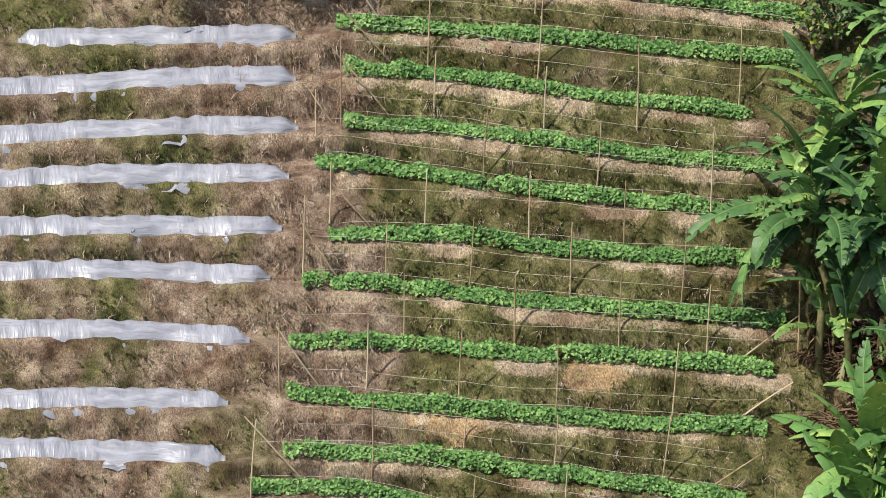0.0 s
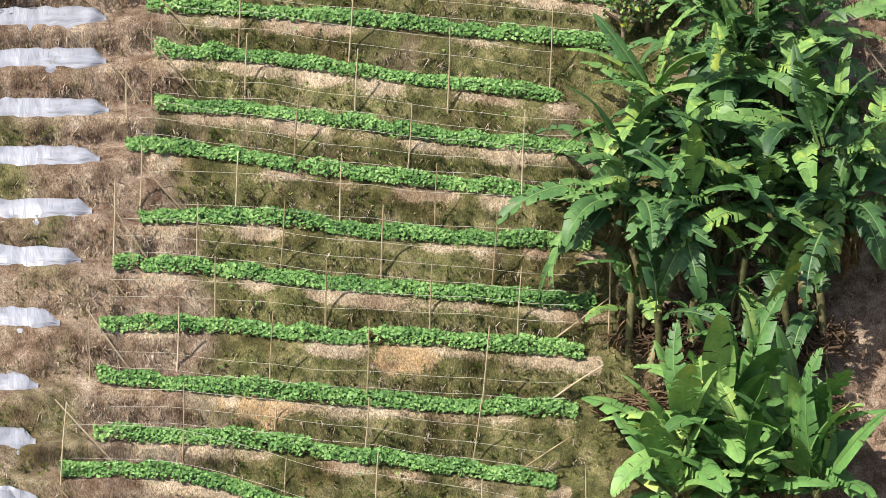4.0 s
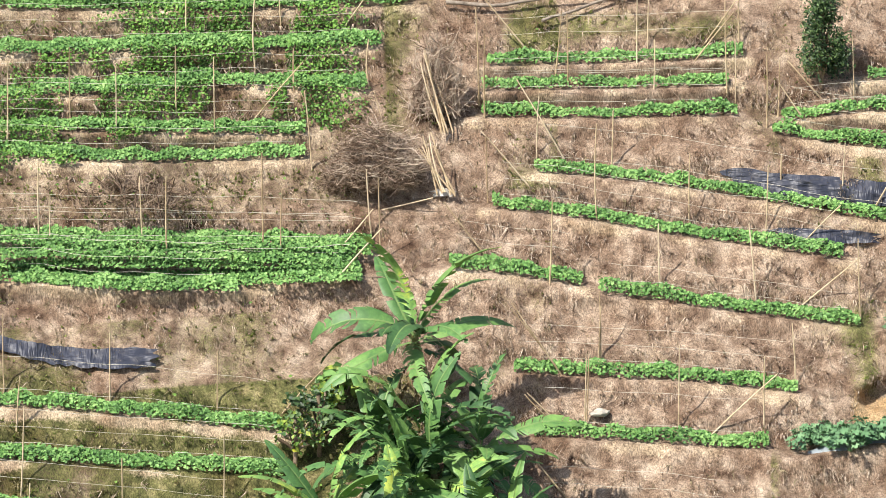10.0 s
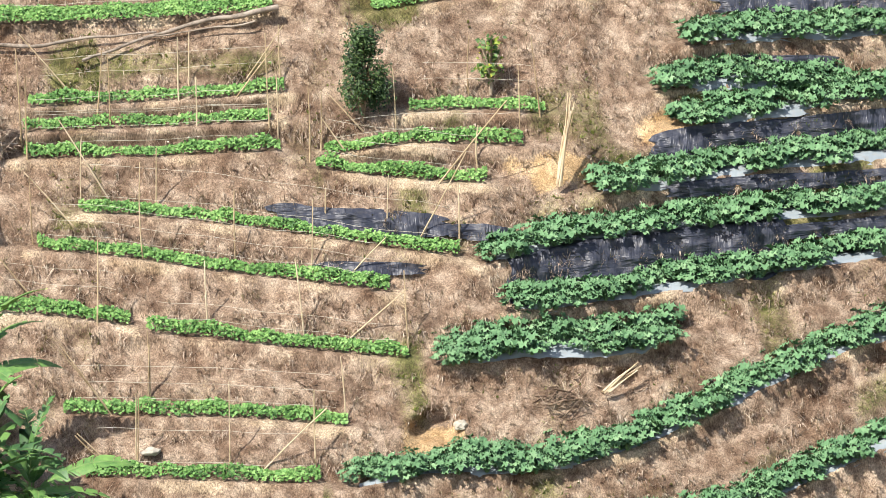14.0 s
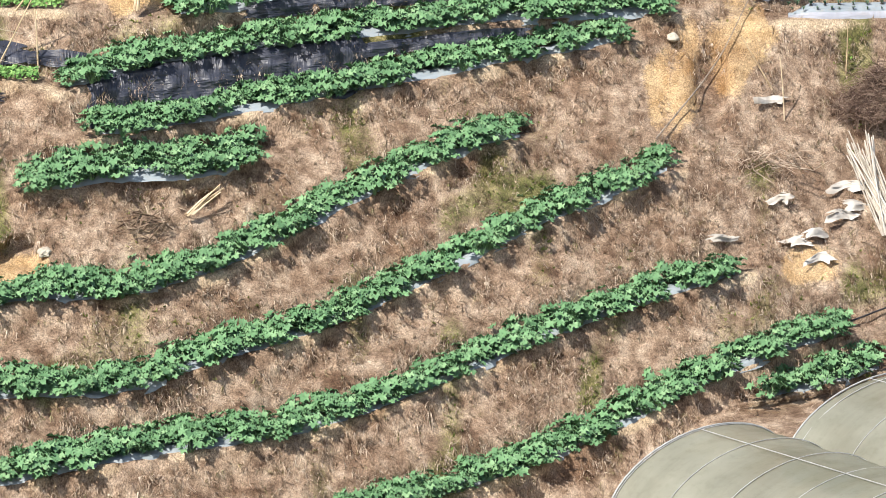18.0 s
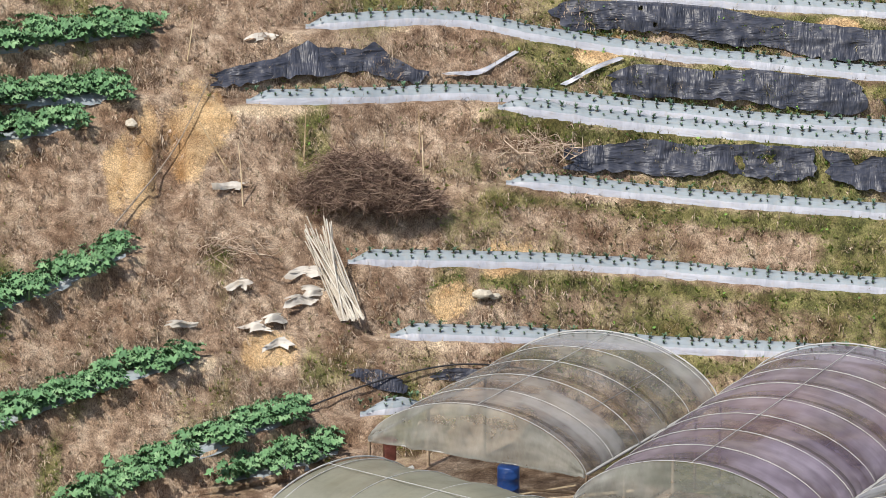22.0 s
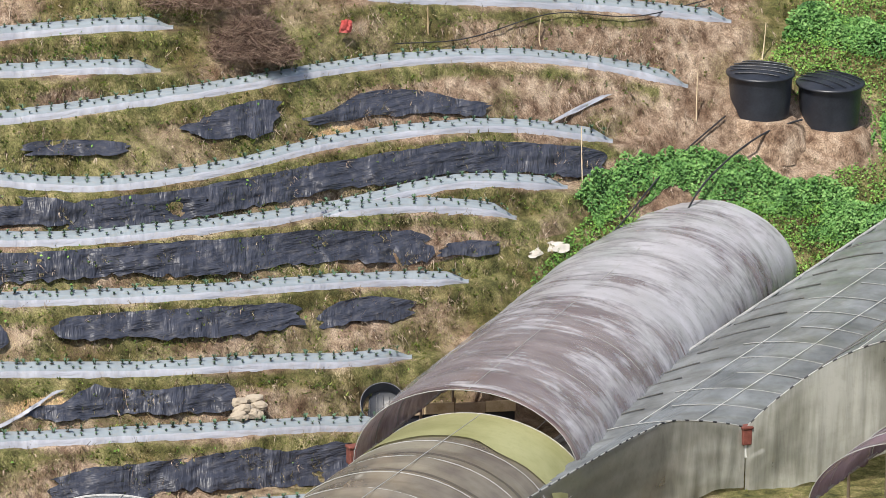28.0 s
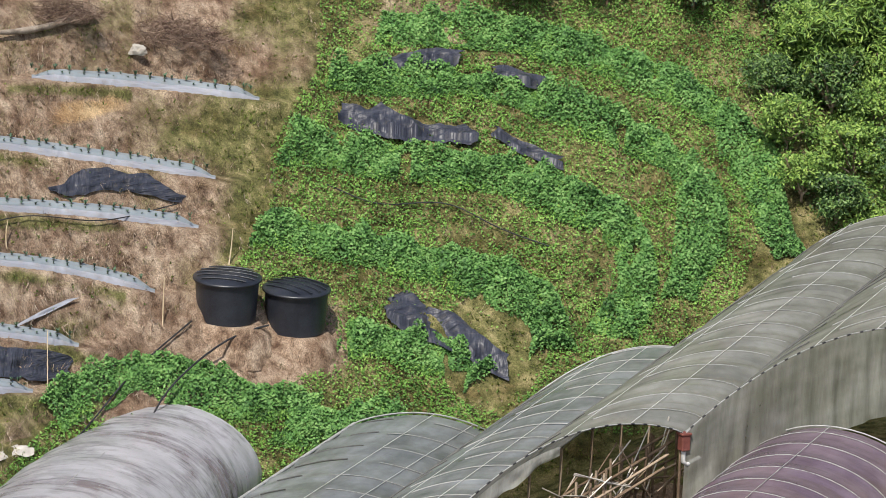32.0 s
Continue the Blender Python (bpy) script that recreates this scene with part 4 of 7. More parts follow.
for n, pts in enumerate(STRIPS):
    c = curve(pts, step=0.12)
    v, base = sweep_profile(c, WRAP, 0.05, 300 + 3 * n)
    ob = new("plastic_covered_bed", marked(mesh_of("plastic_covered_bed", v, grid_faces(len(c), len(WRAP)), WHITE_FILM, True), c, WRAP))
    tagged(ob, "fallow bed wrapped in wrinkled white plastic film", "planting bed", "white covered beds")

for n, (pts, wide) in enumerate(SQUASH):
    bed = root("squash_row", spot(*pts[0]), "row of dark green squash plants on grey plastic mulch", "crop row", "squash rows")
    inv = Matrix.Translation(-bed.location)
    c = curve(pts, step=0.2)
    prof = [(-0.4 * wide, 0.0), (-0.3 * wide, 0.12), (0.2 * wide, 0.12), (0.36 * wide, 0.04), (0.44 * wide, -0.02), (0.5 * wide, -0.12)]
    v, base = sweep_profile(c, prof, 0.04, 500 + n)
    film = part("mulch_film", marked(mesh_of("mulch_film", v, grid_faces(len(c), len(prof)), MULCH_FILM, True), c, prof), None, bed, "grey plastic film under the leaves")
    film.matrix_parent_inverse = inv
    total = length_of(pts)
    for k in range(int(total / 0.165 * wide)):
        i = int((k + rng.rand()) / (total / 0.165 * wide) * (len(c) - 1))
        w = rng.rand() - 0.5
        p = np.array(spot(c[i, 0], c[i, 1] - w * 0.4 * wide)) * 0.5 + base[i] * 0.5 + outward(c[i:i + 1, 0])[0] * (w * 0.66 * wide)
        sq = part("squash_plant", SQUASH_MESHES[rng.randint(6)], None, bed)
        sq.matrix_parent_inverse = inv
        sq.matrix_basis = pose(p[0], p[1], p[2] + 0.04, 0, 0, rng.rand() * 360) @ Matrix.Scale(0.82 + 0.36 * rng.rand(), 4)


def sheet_mesh(pts, half, seed, mat=None, deep=1.0, tops=()):
    """Torn film hung down a bank: ragged edges, folds and holes."""
    c = curve(pts, step=0.06)
    c[:, 0] = c[:, 0] + np.linspace(-0.18, 0.18, len(c)) * (1 if c[-1, 0] > c[0, 0] else -1)
    nv = 26
    u = np.linspace(-1, 1, nv)
    S = np.repeat(c[:, :1], nv, 1)
    x = c[:, 0]
    topline = half * (0.9 + 0.16 * lumps(x, x * 0 + seed, 1.6, seed) + 0.05 * lumps(x, x * 0, 0.25, seed + 3))
    botline = half * (0.95 + 0.25 * lumps(x, x * 0 + seed + 9, 1.5, seed + 1) + 0.14 * lumps(x, x * 0, 0.2, seed + 4))
    end = np.clip(np.minimum(np.arange(len(c)), np.arange(len(c))[::-1]) / 9.0, 0, 1)[:, None]
    taper = 0.55 + 0.45 * end[:, 0] ** 0.6
    topline, botline = topline * taper, botline * (0.75 + 0.25 * end[:, 0])
    if tops:
        topline = half * np.interp(np.linspace(0, 1, len(c)), [q[0] for q in tops], [q[1] for q in tops]) + 0.02 * lumps(x, x * 0, 0.15, seed + 3)
    S = S + (1 - end) * 0.22 * lumps(u[None, :] * 1.7 + seed, u[None, :] * 0 + (np.arange(len(c)) > len(c) / 2)[:, None] * 7.0, 0.8, seed + 2)
    H = c[:, 1:] + np.where(u > 0, u * topline[:, None], u * botline[:, None])
    fold = 0.05 + 0.08 * lumps(S * 1.2 + H * 0.9, H * 0.5, 0.55, seed + 5) + 0.07 * lumps(S, H, 0.7, seed + 6) + 0.014 * lumps(S * 0.8 - H * 1.8, H, 0.2, seed + 7) + 0.008 * lumps(S * 1.2 + H * 0.4, H * 0.3, 0.09, seed + 9)
    fold = fold + 0.15 * (0.5 - np.abs(lumps(S * 1.0 + H * 0.5, H * 0.22, 0.32, seed + 12))) * np.clip(0.6 - u, 0, 1)[None, :] + 0.05 * (0.5 - np.abs(lumps(S * 0.5, H * 1.6, 0.3, seed + 13)))
    fold = fold * deep
    v = on_slope(S.ravel(), H.ravel(), (0.06 + fold).ravel(), np.clip((deep - 1) * 1.2 * fold * (u[None, :] > -0.6), 0, 1).ravel())
    f = grid_faces(len(c), nv)
    hole = lumps(S, H, 0.42, seed + 8).ravel()
    keep = hole[f].mean(1) < 0.93
    me = mesh_of("film", v, f[keep], mat or BLACK_FILM, True)
    for layer, val in (("along", S + 3.7 * (seed % 50)), ("around", H)):
        a = me.attributes.new(layer, 'FLOAT', 'POINT')
        a.data.foreach_set("value", val.ravel().astype(np.float32))
    return me


# upper edge of a sheet, shaped to fit the camera's view: share of the way along, height
TOP_EDGE = {}
TOP_EDGE[24.56] = ((0, 0), (0.05, 0.2), (0.3, 0.35), (0.42, 1.1), (0.45, 1.3), (0.5, 0.8), (0.7, 0.75), (0.76, 1.35), (0.84, 0.6), (0.93, 0.1), (1, -0.3))
TOP_EDGE[48.41] = ((0, -0.7), (0.12, -0.3), (0.25, 0.75), (0.32, 1.15), (0.4, 0.85), (0.62, 0.6), (0.8, 0.95), (1, 1.0))
TOP_EDGE[49.02] = ((0, 0.4), (0.14, 0.9), (0.2, 0.8), (0.5, 0.9), (0.68, 1.25), (0.8, 0.85), (0.95, 1.2), (1, 1.0))
TOP_EDGE[52.88] = ((0, -0.6), (0.2, 0.5), (0.5, 0.9), (0.85, 1.2), (1, 0.9))
TOP_EDGE[56.23] = ((0, -0.4), (0.15, 0.2), (0.3, 1.2), (0.6, 1.3), (0.75, 0.9), (1, 0.3))
TOP_EDGE[42.09] = ((0, 1.1), (0.1, 0.9), (0.14, 0.3), (0.22, 0.9), (0.5, 0.8), (0.8, 0.9), (0.93, 1.0), (1, -0.2))
TOP_EDGE[34.69] = ((0, 1.0), (0.03, 0.7), (0.2, 0.9), (0.3, 1.2), (0.5, 0.8), (0.75, 1.0), (1, 0.9))
TOP_EDGE[64.12] = ((0, -0.8), (0.12, 0.7), (0.2, 1.1), (0.4, 1.0), (0.55, 0.4), (0.7, 0.9), (1, 0.0))
TOP_EDGE[-23.29] = ((0, 0.6), (0.3, 0.5), (0.6, 0.6), (0.9, 0.9), (1, 0.7))
TOP_EDGE[73.66] = ((0, 0.6), (0.1, 1.2), (0.16, 1.3), (0.25, 0.9), (0.6, 0.9), (1, 0.5))
TOP_EDGE[72.09] = ((0, 0.8), (0.2, 0.6), (0.3, 1.4), (0.45, 0.5), (0.85, 0.4), (0.93, 0.9), (1, 0.2))
TOP_EDGE[5.5] = ((0, 0.75), (0.2, 0.8), (0.5, 0.9), (0.8, 0.95), (1, 0.95))
for n, (pts, half) in enumerate(SHEETS):
    ob = new("black_plastic_sheet", sheet_mesh(pts, half * (1.13 if pts[0][0] < 66 else 1.35), 700 + 11 * n, None, 1.0 if pts[0][0] < 66 else 1.8, TOP_EDGE.get(pts[0][0], ())))
    tagged(ob, "torn wrinkled black plastic sheet hung on a bank", "plastic sheet", "black sheets")
ob = new("white_plastic_sheet", sheet_mesh([(-35.9, 3.9), (-33.4, 3.95), (-31.2, 3.75)], 0.42, 2200, WHITE_FILM))
tagged(ob, "wide wrinkled white plastic sheet over a bank", "plastic sheet")
for n, (pts, half) in enumerate((([(45.5, 10.98), (47.2, 11.0), (48.9, 11.62)], 0.05), ([(31.3, 16.5), (32.0, 16.45), (32.8, 16.85)], 0.06), ([(34.6, 16.0), (35.2, 16.3), (35.8, 16.5)], 0.06), ([(63.2, 15.9), (64.4, 16.3)], 0.08))):
    ob = new("torn_film_strip", sheet_mesh(pts, half, 2300 + 17 * n, MULCH_SKIRT))
    tagged(ob, "twisted strip of torn silver plastic film", "plastic strip", "torn film strips")


# grass: thin drooping blades in tufts
def grass(name, label, mat, n, seed, want, long, blades, droop=0.6, width=0.024):
    rg = np.random.RandomState(seed)
    s, v = rg.uniform(-46, 97, n), rg.rand(n)
    h = np.interp(s, BAND_S, BAND_LOW) * (1 - v) + np.interp(s, BAND_S, BAND_TOP) * v
    keep = rg.rand(n) < want(s, h) * np.clip(0.75 + 1.1 * lumps(s, h * 1.5, 0.34, seed + 3), 0.08, 1)
    s, h = s[keep], h[keep]
    base = on_slope(s, h)
    m = len(s)
    ln = long * (0.5 + 0.8 * rg.rand(m)) * (1 + 0.4 * lumps(s, h, 1.3, seed) + 0.45 * lumps(s, h * 1.5, 0.34, seed + 3))
    o, sd = outward(s), sideways(s)
    lean = (rg.rand(m, 1) + lumps(s, h, 0.9, seed + 5)[:, None]) * 6.283
    vs = []
    for k in range(blades):
        a = rg.rand(m, 1) * 6.283
        a = a * 0.22 + lean
        spread = np.cos(a) * sd + np.sin(a) * o * 0.5
        root_at = base + spread * (0.10 * rg.rand(m, 1)) - np.array([0, 0, 0.03])
        w = sd * width * (0.5 + rg.rand(m, 1)) + o * 0.01 * rg.randn(m, 1)
        tip = root_at + (o * (0.25 + 0.5 * rg.rand(m, 1)) + spread * 0.7 * rg.rand(m, 1) + np.array([0, 0, 1.0]) * (0.8 - droop * rg.rand(m, 1) * 1.6)) * ln[:, None]
        vs.append(np.stack([root_at - w, root_at + w, tip], 1))
    v = np.concatenate(vs).reshape(-1, 3)
    ob = new(name, mesh_of(name, v, np.arange(len(v)).reshape(-1, 3), mat))
    tagged(ob, label, "grass", kind="stuff")


def off_beds(s, h):
    return np.clip(1.15 - np.interp(s, [26, 34, 62, 68], [1.6, 0.7, 0.7, 1.2]) * tread_share(s, h), 0, 1) * np.where(h > np.interp(s, FLOOR_S, FLOOR_Z) + 0.1, 1, 0.12) * np.clip(1 - 1.3 * clay_share(s, h), 0, 1)


def straw_share(s, h):
    zone = np.interp(s, [-46, -30.5, -29, -27.6, -25.5, -13, -9, 24, 32, 38, 56, 62, 70, 74], [0.06, 0.15, 0.8, 0.75, 0.07, 0.15, 0.9, 0.95, 0.75, 0.14, 0.14, 0.4, 0.25, 0.06])
    zone = np.where((s < -9) & (h > 14.3), 0.8, zone)
    return off_beds(s, h) * zone * np.clip(0.75 + 0.7 * lumps(s, h, 1.2, 61), 0, 1)


def dull_share(s, h):
    zone = np.interp(s, [-46, -12, -8, 28, 36, 60, 68, 76], [0.6, 0.55, 0.12, 0.12, 0.68, 0.68, 0.25, 0.1])
    return off_beds(s, h) * zone * np.clip(0.7 + 0.8 * lumps(s, h, 1.0, 62), 0, 1)


def weed_share(s, h):
    return off_beds(s, h) * np.clip(greenness(s, h) * 1.3 - 0.28, 0, 1)


grass("dry_grass", "pale brown dry grass drooping over the banks", STRAW, 330000, 71, straw_share, 0.31, 7, droop=0.95, width=0.0085)
grass("withered_grass", "dull brown withered grass on the banks", DULL, 270000, 72, dull_share, 0.23, 6, droop=0.85, width=0.010)
grass("green_grass", "short green weeds and grass between beds", WEED, 150000, 73, weed_share, 0.15, 4, droop=0.4)


def edge_share(s, h):
    zone = np.interp(s, [28, 33, 64, 67], [0, 1, 1, 0])
    return zone * np.clip(tread_share(s, h + 0.34) + 0.8 * tread_share(s, h - 0.40) - 0.15 + 0.5 * lumps(s, h, 0.8, 66), 0, 1)


grass("lush_edge_grass", "fresh green grass along the mulched beds", EDGE_GRASS, 150000, 74, edge_share, 0.13, 4, droop=0.3, width=0.016)

# broad-leaved weeds: low patches on the green parts of the slope
rg = np.random.RandomState(77)
n = 560000
s, q = np.where(rg.rand(n) < 0.75, rg.uniform(61, 97, n), rg.uniform(-46, 61, n)), rg.rand(n)
h = np.interp(s, BAND_S, BAND_LOW) * (1 - q) + np.interp(s, BAND_S, BAND_TOP) * q
lush = np.clip(np.where(s > 61, greenness(s, h) * 2.0 - 0.4, greenness(s, h) * 1.6 - 0.75), 0, 1) * np.where(s > 61, 0.95 * (s > np.interp(h, [12, 13.2, 14.2, 16, 17.6, 20, 22], [62.5, 64, 66, 68.5, 70, 70, 71.2])), np.where((s < -11) & (h > 15), 0.15, 0.06)) * np.where(h > np.interp(s, FLOOR_S, FLOOR_Z) + 0.1, 1, 0)
lush = lush * np.where(np.hypot((s - 76.5) / 1.5, (h - 13.7) / 1.7) < 1, 0.03, 1)
for pts, half in SHEETS:
    if pts[0][0] > 66:
        ss, hh = np.array(sorted(pts)).T
        lush = lush * np.where((s > ss[0] - 0.2) & (s < ss[-1] + 0.2) & (np.abs(h - np.interp(s, ss, hh)) < half * 1.25), 0.02, 1)
keep = rg.rand(n) < lush * np.clip(0.75 + 0.6 * lumps(s, h, 0.8, 78), 0, 1)
s, h = s[keep], h[keep]
c = on_slope(s, h) + outward(s) * (0.05 + 0.10 * rg.rand(len(s), 1))
clear = np.ones(len(s), bool)
for lx, ly, rx, ry, ln in ((60.15, 125.1, 67.59, 126.47, 27), (67.6, 126.4, 73.82, 124.82, 27), (73.85, 124.75, 83.26, 125.56, 40), (83.3, 125.5, 92.7, 126.3, 40), (55.6, 128.0, 61.3, 122.8, 26)):
    ax, wx = np.array([0.766, 0.643]), np.array([rx - lx, ry - ly])
    det = wx[0] * ax[1] - wx[1] * ax[0]
    a = ((c[:, 0] - lx) * ax[1] - (c[:, 1] - ly) * ax[0]) / det
    u = (wx[0] * (c[:, 1] - ly) - wx[1] * (c[:, 0] - lx)) / det
    clear &= ~((a > 0) & (a < 1) & (u > 0) & (u < ln - 0.6))
s, h, c = s[clear], h[clear], c[clear]
c[:, 2] += (0.03 + 0.15 * rg.rand(len(s)) * np.where(s > 61, 1, 0.6)) * (0.8 + 0.9 * lumps(s, h, 0.45, 79))
v, f = leaf_cloud(c, s, rg, 0.09, 1.1, 0.35)
ob = new("broadleaf_weeds", mesh_of("broadleaf_weeds", v, f, BROADLEAF))
tagged(ob, "dense low green weeds between the potato rows", "weeds", kind="stuff")

n = 90000
s, h = rg.uniform(-25.5, -10.6, n), rg.uniform(18.3, 22.0, n)
patch = lumps(s, h, 1.4, 81) + 0.6 * lumps(s, h, 0.5, 82) + np.interp(h, [18.3, 18.8, 21, 22], [-0.4, 0.1, 0.1, -0.3])
keep = rg.rand(n) < np.clip(patch * 1.1 + 0.05, 0, 0.34) * np.clip((-11.2 - s) / 1.6, 0, 1)
s, h = s[keep], h[keep]
c = on_slope(s, h) + outward(s) * 0.08
c[:, 2] += 0.03 + 0.22 * rg.rand(len(s))
v, f = leaf_cloud(c, s, rg, 0.09, 1.1)
ob = new("field_weeds", mesh_of("field_weeds", v, f, BROADLEAF))
tagged(ob, "bright green weeds spreading between bean rows", "weeds", kind="stuff")

# ---- bamboo stakes, braces and twine ----
def stick_mesh(name, seed, mat, r0=0.019, r1=0.012, sides=6, rings=7, bend=0.03, nodes=True):
    """A unit-high bent cane with swollen nodes."""
    rg = np.random.RandomState(seed)
    zz = np.linspace(0, 1, rings)
    cx, cy = bend * np.sin(zz * 3.1) * rg.randn(), bend * np.sin(zz * 2.6) * rg.randn()
    rad = np.interp(zz, [0, 1], [r0, r1]) * (1 + (0.12 * rg.rand(rings) if nodes else 0))
    a = np.arange(sides) * 2 * math.pi / sides
    v = np.stack([cx[:, None] + rad[:, None] * np.cos(a), cy[:, None] + rad[:, None] * np.sin(a), np.repeat(zz[:, None], sides, 1)], -1).reshape(-1, 3)
    f = []
    for i in range(rings - 1):
        for j in range(sides):
            k = (j + 1) % sides
            f.append([i * sides + j, i * sides + k, (i + 1) * sides + k, (i + 1) * sides + j])
    v = np.concatenate([v, [[cx[-1], cy[-1], 1.0]]])
    t = len(v) - 1
    f += [[(rings - 1) * sides + j, (rings - 1) * sides + (j + 1) % sides, t, t] for j in range(sides)]
    me = bpy.data.meshes.new(name)
    me.from_pydata([tuple(p) for p in v], [], [tuple(dict.fromkeys(q)) for q in f])
    me.materials.append(mat)
    return me


CANES = [stick_mesh("bamboo_stake", i, BAMBOO) for i in range(8)]


def cane(name, at, top, me, label, group, thick=1.0):
    way = Vector(top) - Vector(at)
    ob = new(name, me)
    ob.matrix_basis = Matrix.Translation(at) @ way.to_track_quat("Z", "Y").to_matrix().to_4x4() @ Matrix.Diagonal((thick, thick, way.length, 1))
    return tagged(ob, label, "stake", group)


for k, (s, h, ds, dz) in enumerate(STAKES):
    p = spot(s, h)
    t = p + Vector(sideways(s)) * ds + Vector((0, 0, dz))
    cane("bamboo_stake", p - Vector((0, 0, 0.12)), t, CANES[k % 8], "thin upright bamboo stake in a terrace bed", "bamboo stakes", 1.1 + 0.4 * ((k * 37) % 10) / 10)
for k, (s, h, ds, dz) in enumerate(BRACES):
    p = spot(s, h)
    t = p + Vector(sideways(s)) * ds + Vector((0, 0, dz)) + Vector(outward(s)) * 0.1
    cane("bamboo_brace", p - Vector((0, 0, 0.05)), t, CANES[(k + 3) % 8], "slanting bamboo brace at the end of a row", "bamboo braces", 1.35)


def tube(name, pts, radius, mat, label, category, group="", sides=4):
    """A thin tube along world points."""
    p = np.array(pts, float)
    t = np.gradient(p, axis=0)
    t /= np.linalg.norm(t, axis=1, keepdims=True) + 1e-9
    u = np.cross(t, [0.03, 0.02, 1.0])
    u /= np.linalg.norm(u, axis=1, keepdims=True) + 1e-9
    w = np.cross(t, u)
    a = np.arange(sides) * 2 * math.pi / sides
    rad = np.broadcast_to(np.asarray(radius, float), (len(p),))
    v = (p[:, None] + rad[:, None, None] * (np.cos(a)[None, :, None] * u[:, None] + np.sin(a)[None, :, None] * w[:, None])).reshape(-1, 3)
    f = []
    for i in range(len(p) - 1):
        for j in range(sides):
            k = (j + 1) % sides
            f.append([i * sides + j, i * sides + k, (i + 1) * sides + k, (i + 1) * sides + j])
    ob = new(name, mesh_of(name, v, f, mat, True))
    return tagged(ob, label, category, group)


for n, (pts, wide) in enumerate(BEANS):
    for line, height in enumerate((0.42, 0.85, 1.3)):
        if (n * 3 + line) % 5 == 4:
            continue
        c = curve(pts, step=0.5)
        p = on_slope(c[:, 0], c[:, 1])
        k = np.ones(5) / 5
        pad = np.pad(p, ((2, 2), (0, 0)), mode="edge")
        p = np.stack([np.convolve(pad[:, i], k, mode="valid") for i in range(3)], 1)
        p[:, 2] += height - 0.05 * np.abs(np.sin(c[:, 0] * 1.05)) + 0.03 * lumps(c[:, 0], c[:, 0] * 0, 1.5, n)
        tube("twine", p, 0.0055, TWINE, "pale twine strung between bamboo stakes", "twine", "twine lines", 3)

# ---- plastic tunnels ----
def tunnel_film(name, one, two, clear=0.25, rough=0.2, veil=0.12, panes=0.16):
    """Aged greenhouse film: cloudy, partly see-through, streaked over the arch, each bay its own tone."""
    m, nodes, links, b = material(name, rough, 0.55)
    at = {}
    for layer in ("along", "around", "panel"):
        n = nodes.new("ShaderNodeAttribute")
        n.attribute_name = layer
        at[layer] = n.outputs["Fac"]

    def lay(sx, sy, scale, detail=4, skew=0.0):
        k = [nodes.new("ShaderNodeMath") for _ in range(3)]
        for q in k:
            q.operation = 'MULTIPLY'
        links.new(at["along"], k[0].inputs[0])
        k[0].inputs[1].default_value = sx
        links.new(at["around"], k[1].inputs[0])
        k[1].inputs[1].default_value = sy
        k[2].operation = 'MULTIPLY_ADD'
        links.new(at["around"], k[2].inputs[0])
        k[2].inputs[1].default_value = skew
        links.new(k[0].outputs[0], k[2].inputs[2])
        c = nodes.new("ShaderNodeCombineXYZ")
        links.new(k[2].outputs[0], c.inputs[0])
        links.new(k[1].outputs[0], c.inputs[1])
        return noise_node(nodes, links, c.outputs[0], scale, detail)

    def blend(x, y, w):
        k = nodes.new("ShaderNodeMath")
        k.operation = 'MULTIPLY_ADD'
        links.new(y, k.inputs[0])
        k.inputs[1].default_value = w
        links.new(x, k.inputs[2])
        q = nodes.new("ShaderNodeMath")
        q.operation = 'SUBTRACT'
        links.new(k.outputs[0], q.inputs[0])
        q.inputs[1].default_value = w / 2
        return q.outputs[0]
    big, streak, fine = lay(1, 1.3, 0.45, 3), lay(7, 0.45, 1.0, 5, 0.6), lay(14, 1.2, 1.0, 4, -1.5)
    fac = blend(blend(blend(big, streak, veil), at["panel"], panes), fine, veil * 0.5)
    col = ramp(nodes, links, fac, [(0.28, one), (0.72, two)])
    stain = noise_node(nodes, links, place_coord(nodes), 5, 5, 0.7)
    col = mixed(nodes, links, 0.3, col, ramp(nodes, links, stain, [(0.36, (0.75, 0.75, 0.70)), (0.5, (1.0, 1.0, 1.0))]), 'MULTIPLY')
    links.new(col, b.inputs["Base Color"])
    add_bump(nodes, links, b, streak, 0.12, 0.06)
    tr = nodes.new("ShaderNodeBsdfTransparent")
    tr.inputs[0].default_value = (0.86, 0.86, 0.84, 1)
    mx = nodes.new("ShaderNodeMixShader")
    links.new(ramp(nodes, links, fac, [(0.35, (clear * 1.5,) * 3), (0.65, (clear * 0.6,) * 3)]), mx.inputs[0])
    glow = nodes.new("ShaderNodeBsdfTranslucent")
    links.new(col, glow.inputs[0])
    both = nodes.new("ShaderNodeMixShader")
    both.inputs[0].default_value = 0.3
    links.new(b.outputs[0], both.inputs[1])
    links.new(glow.outputs[0], both.inputs[2])
    links.new(both.outputs[0], mx.inputs[1])
    links.new(tr.outputs[0], mx.inputs[2])
    links.new(mx.outputs[0], nodes["Material Output"].inputs["Surface"])
    return m


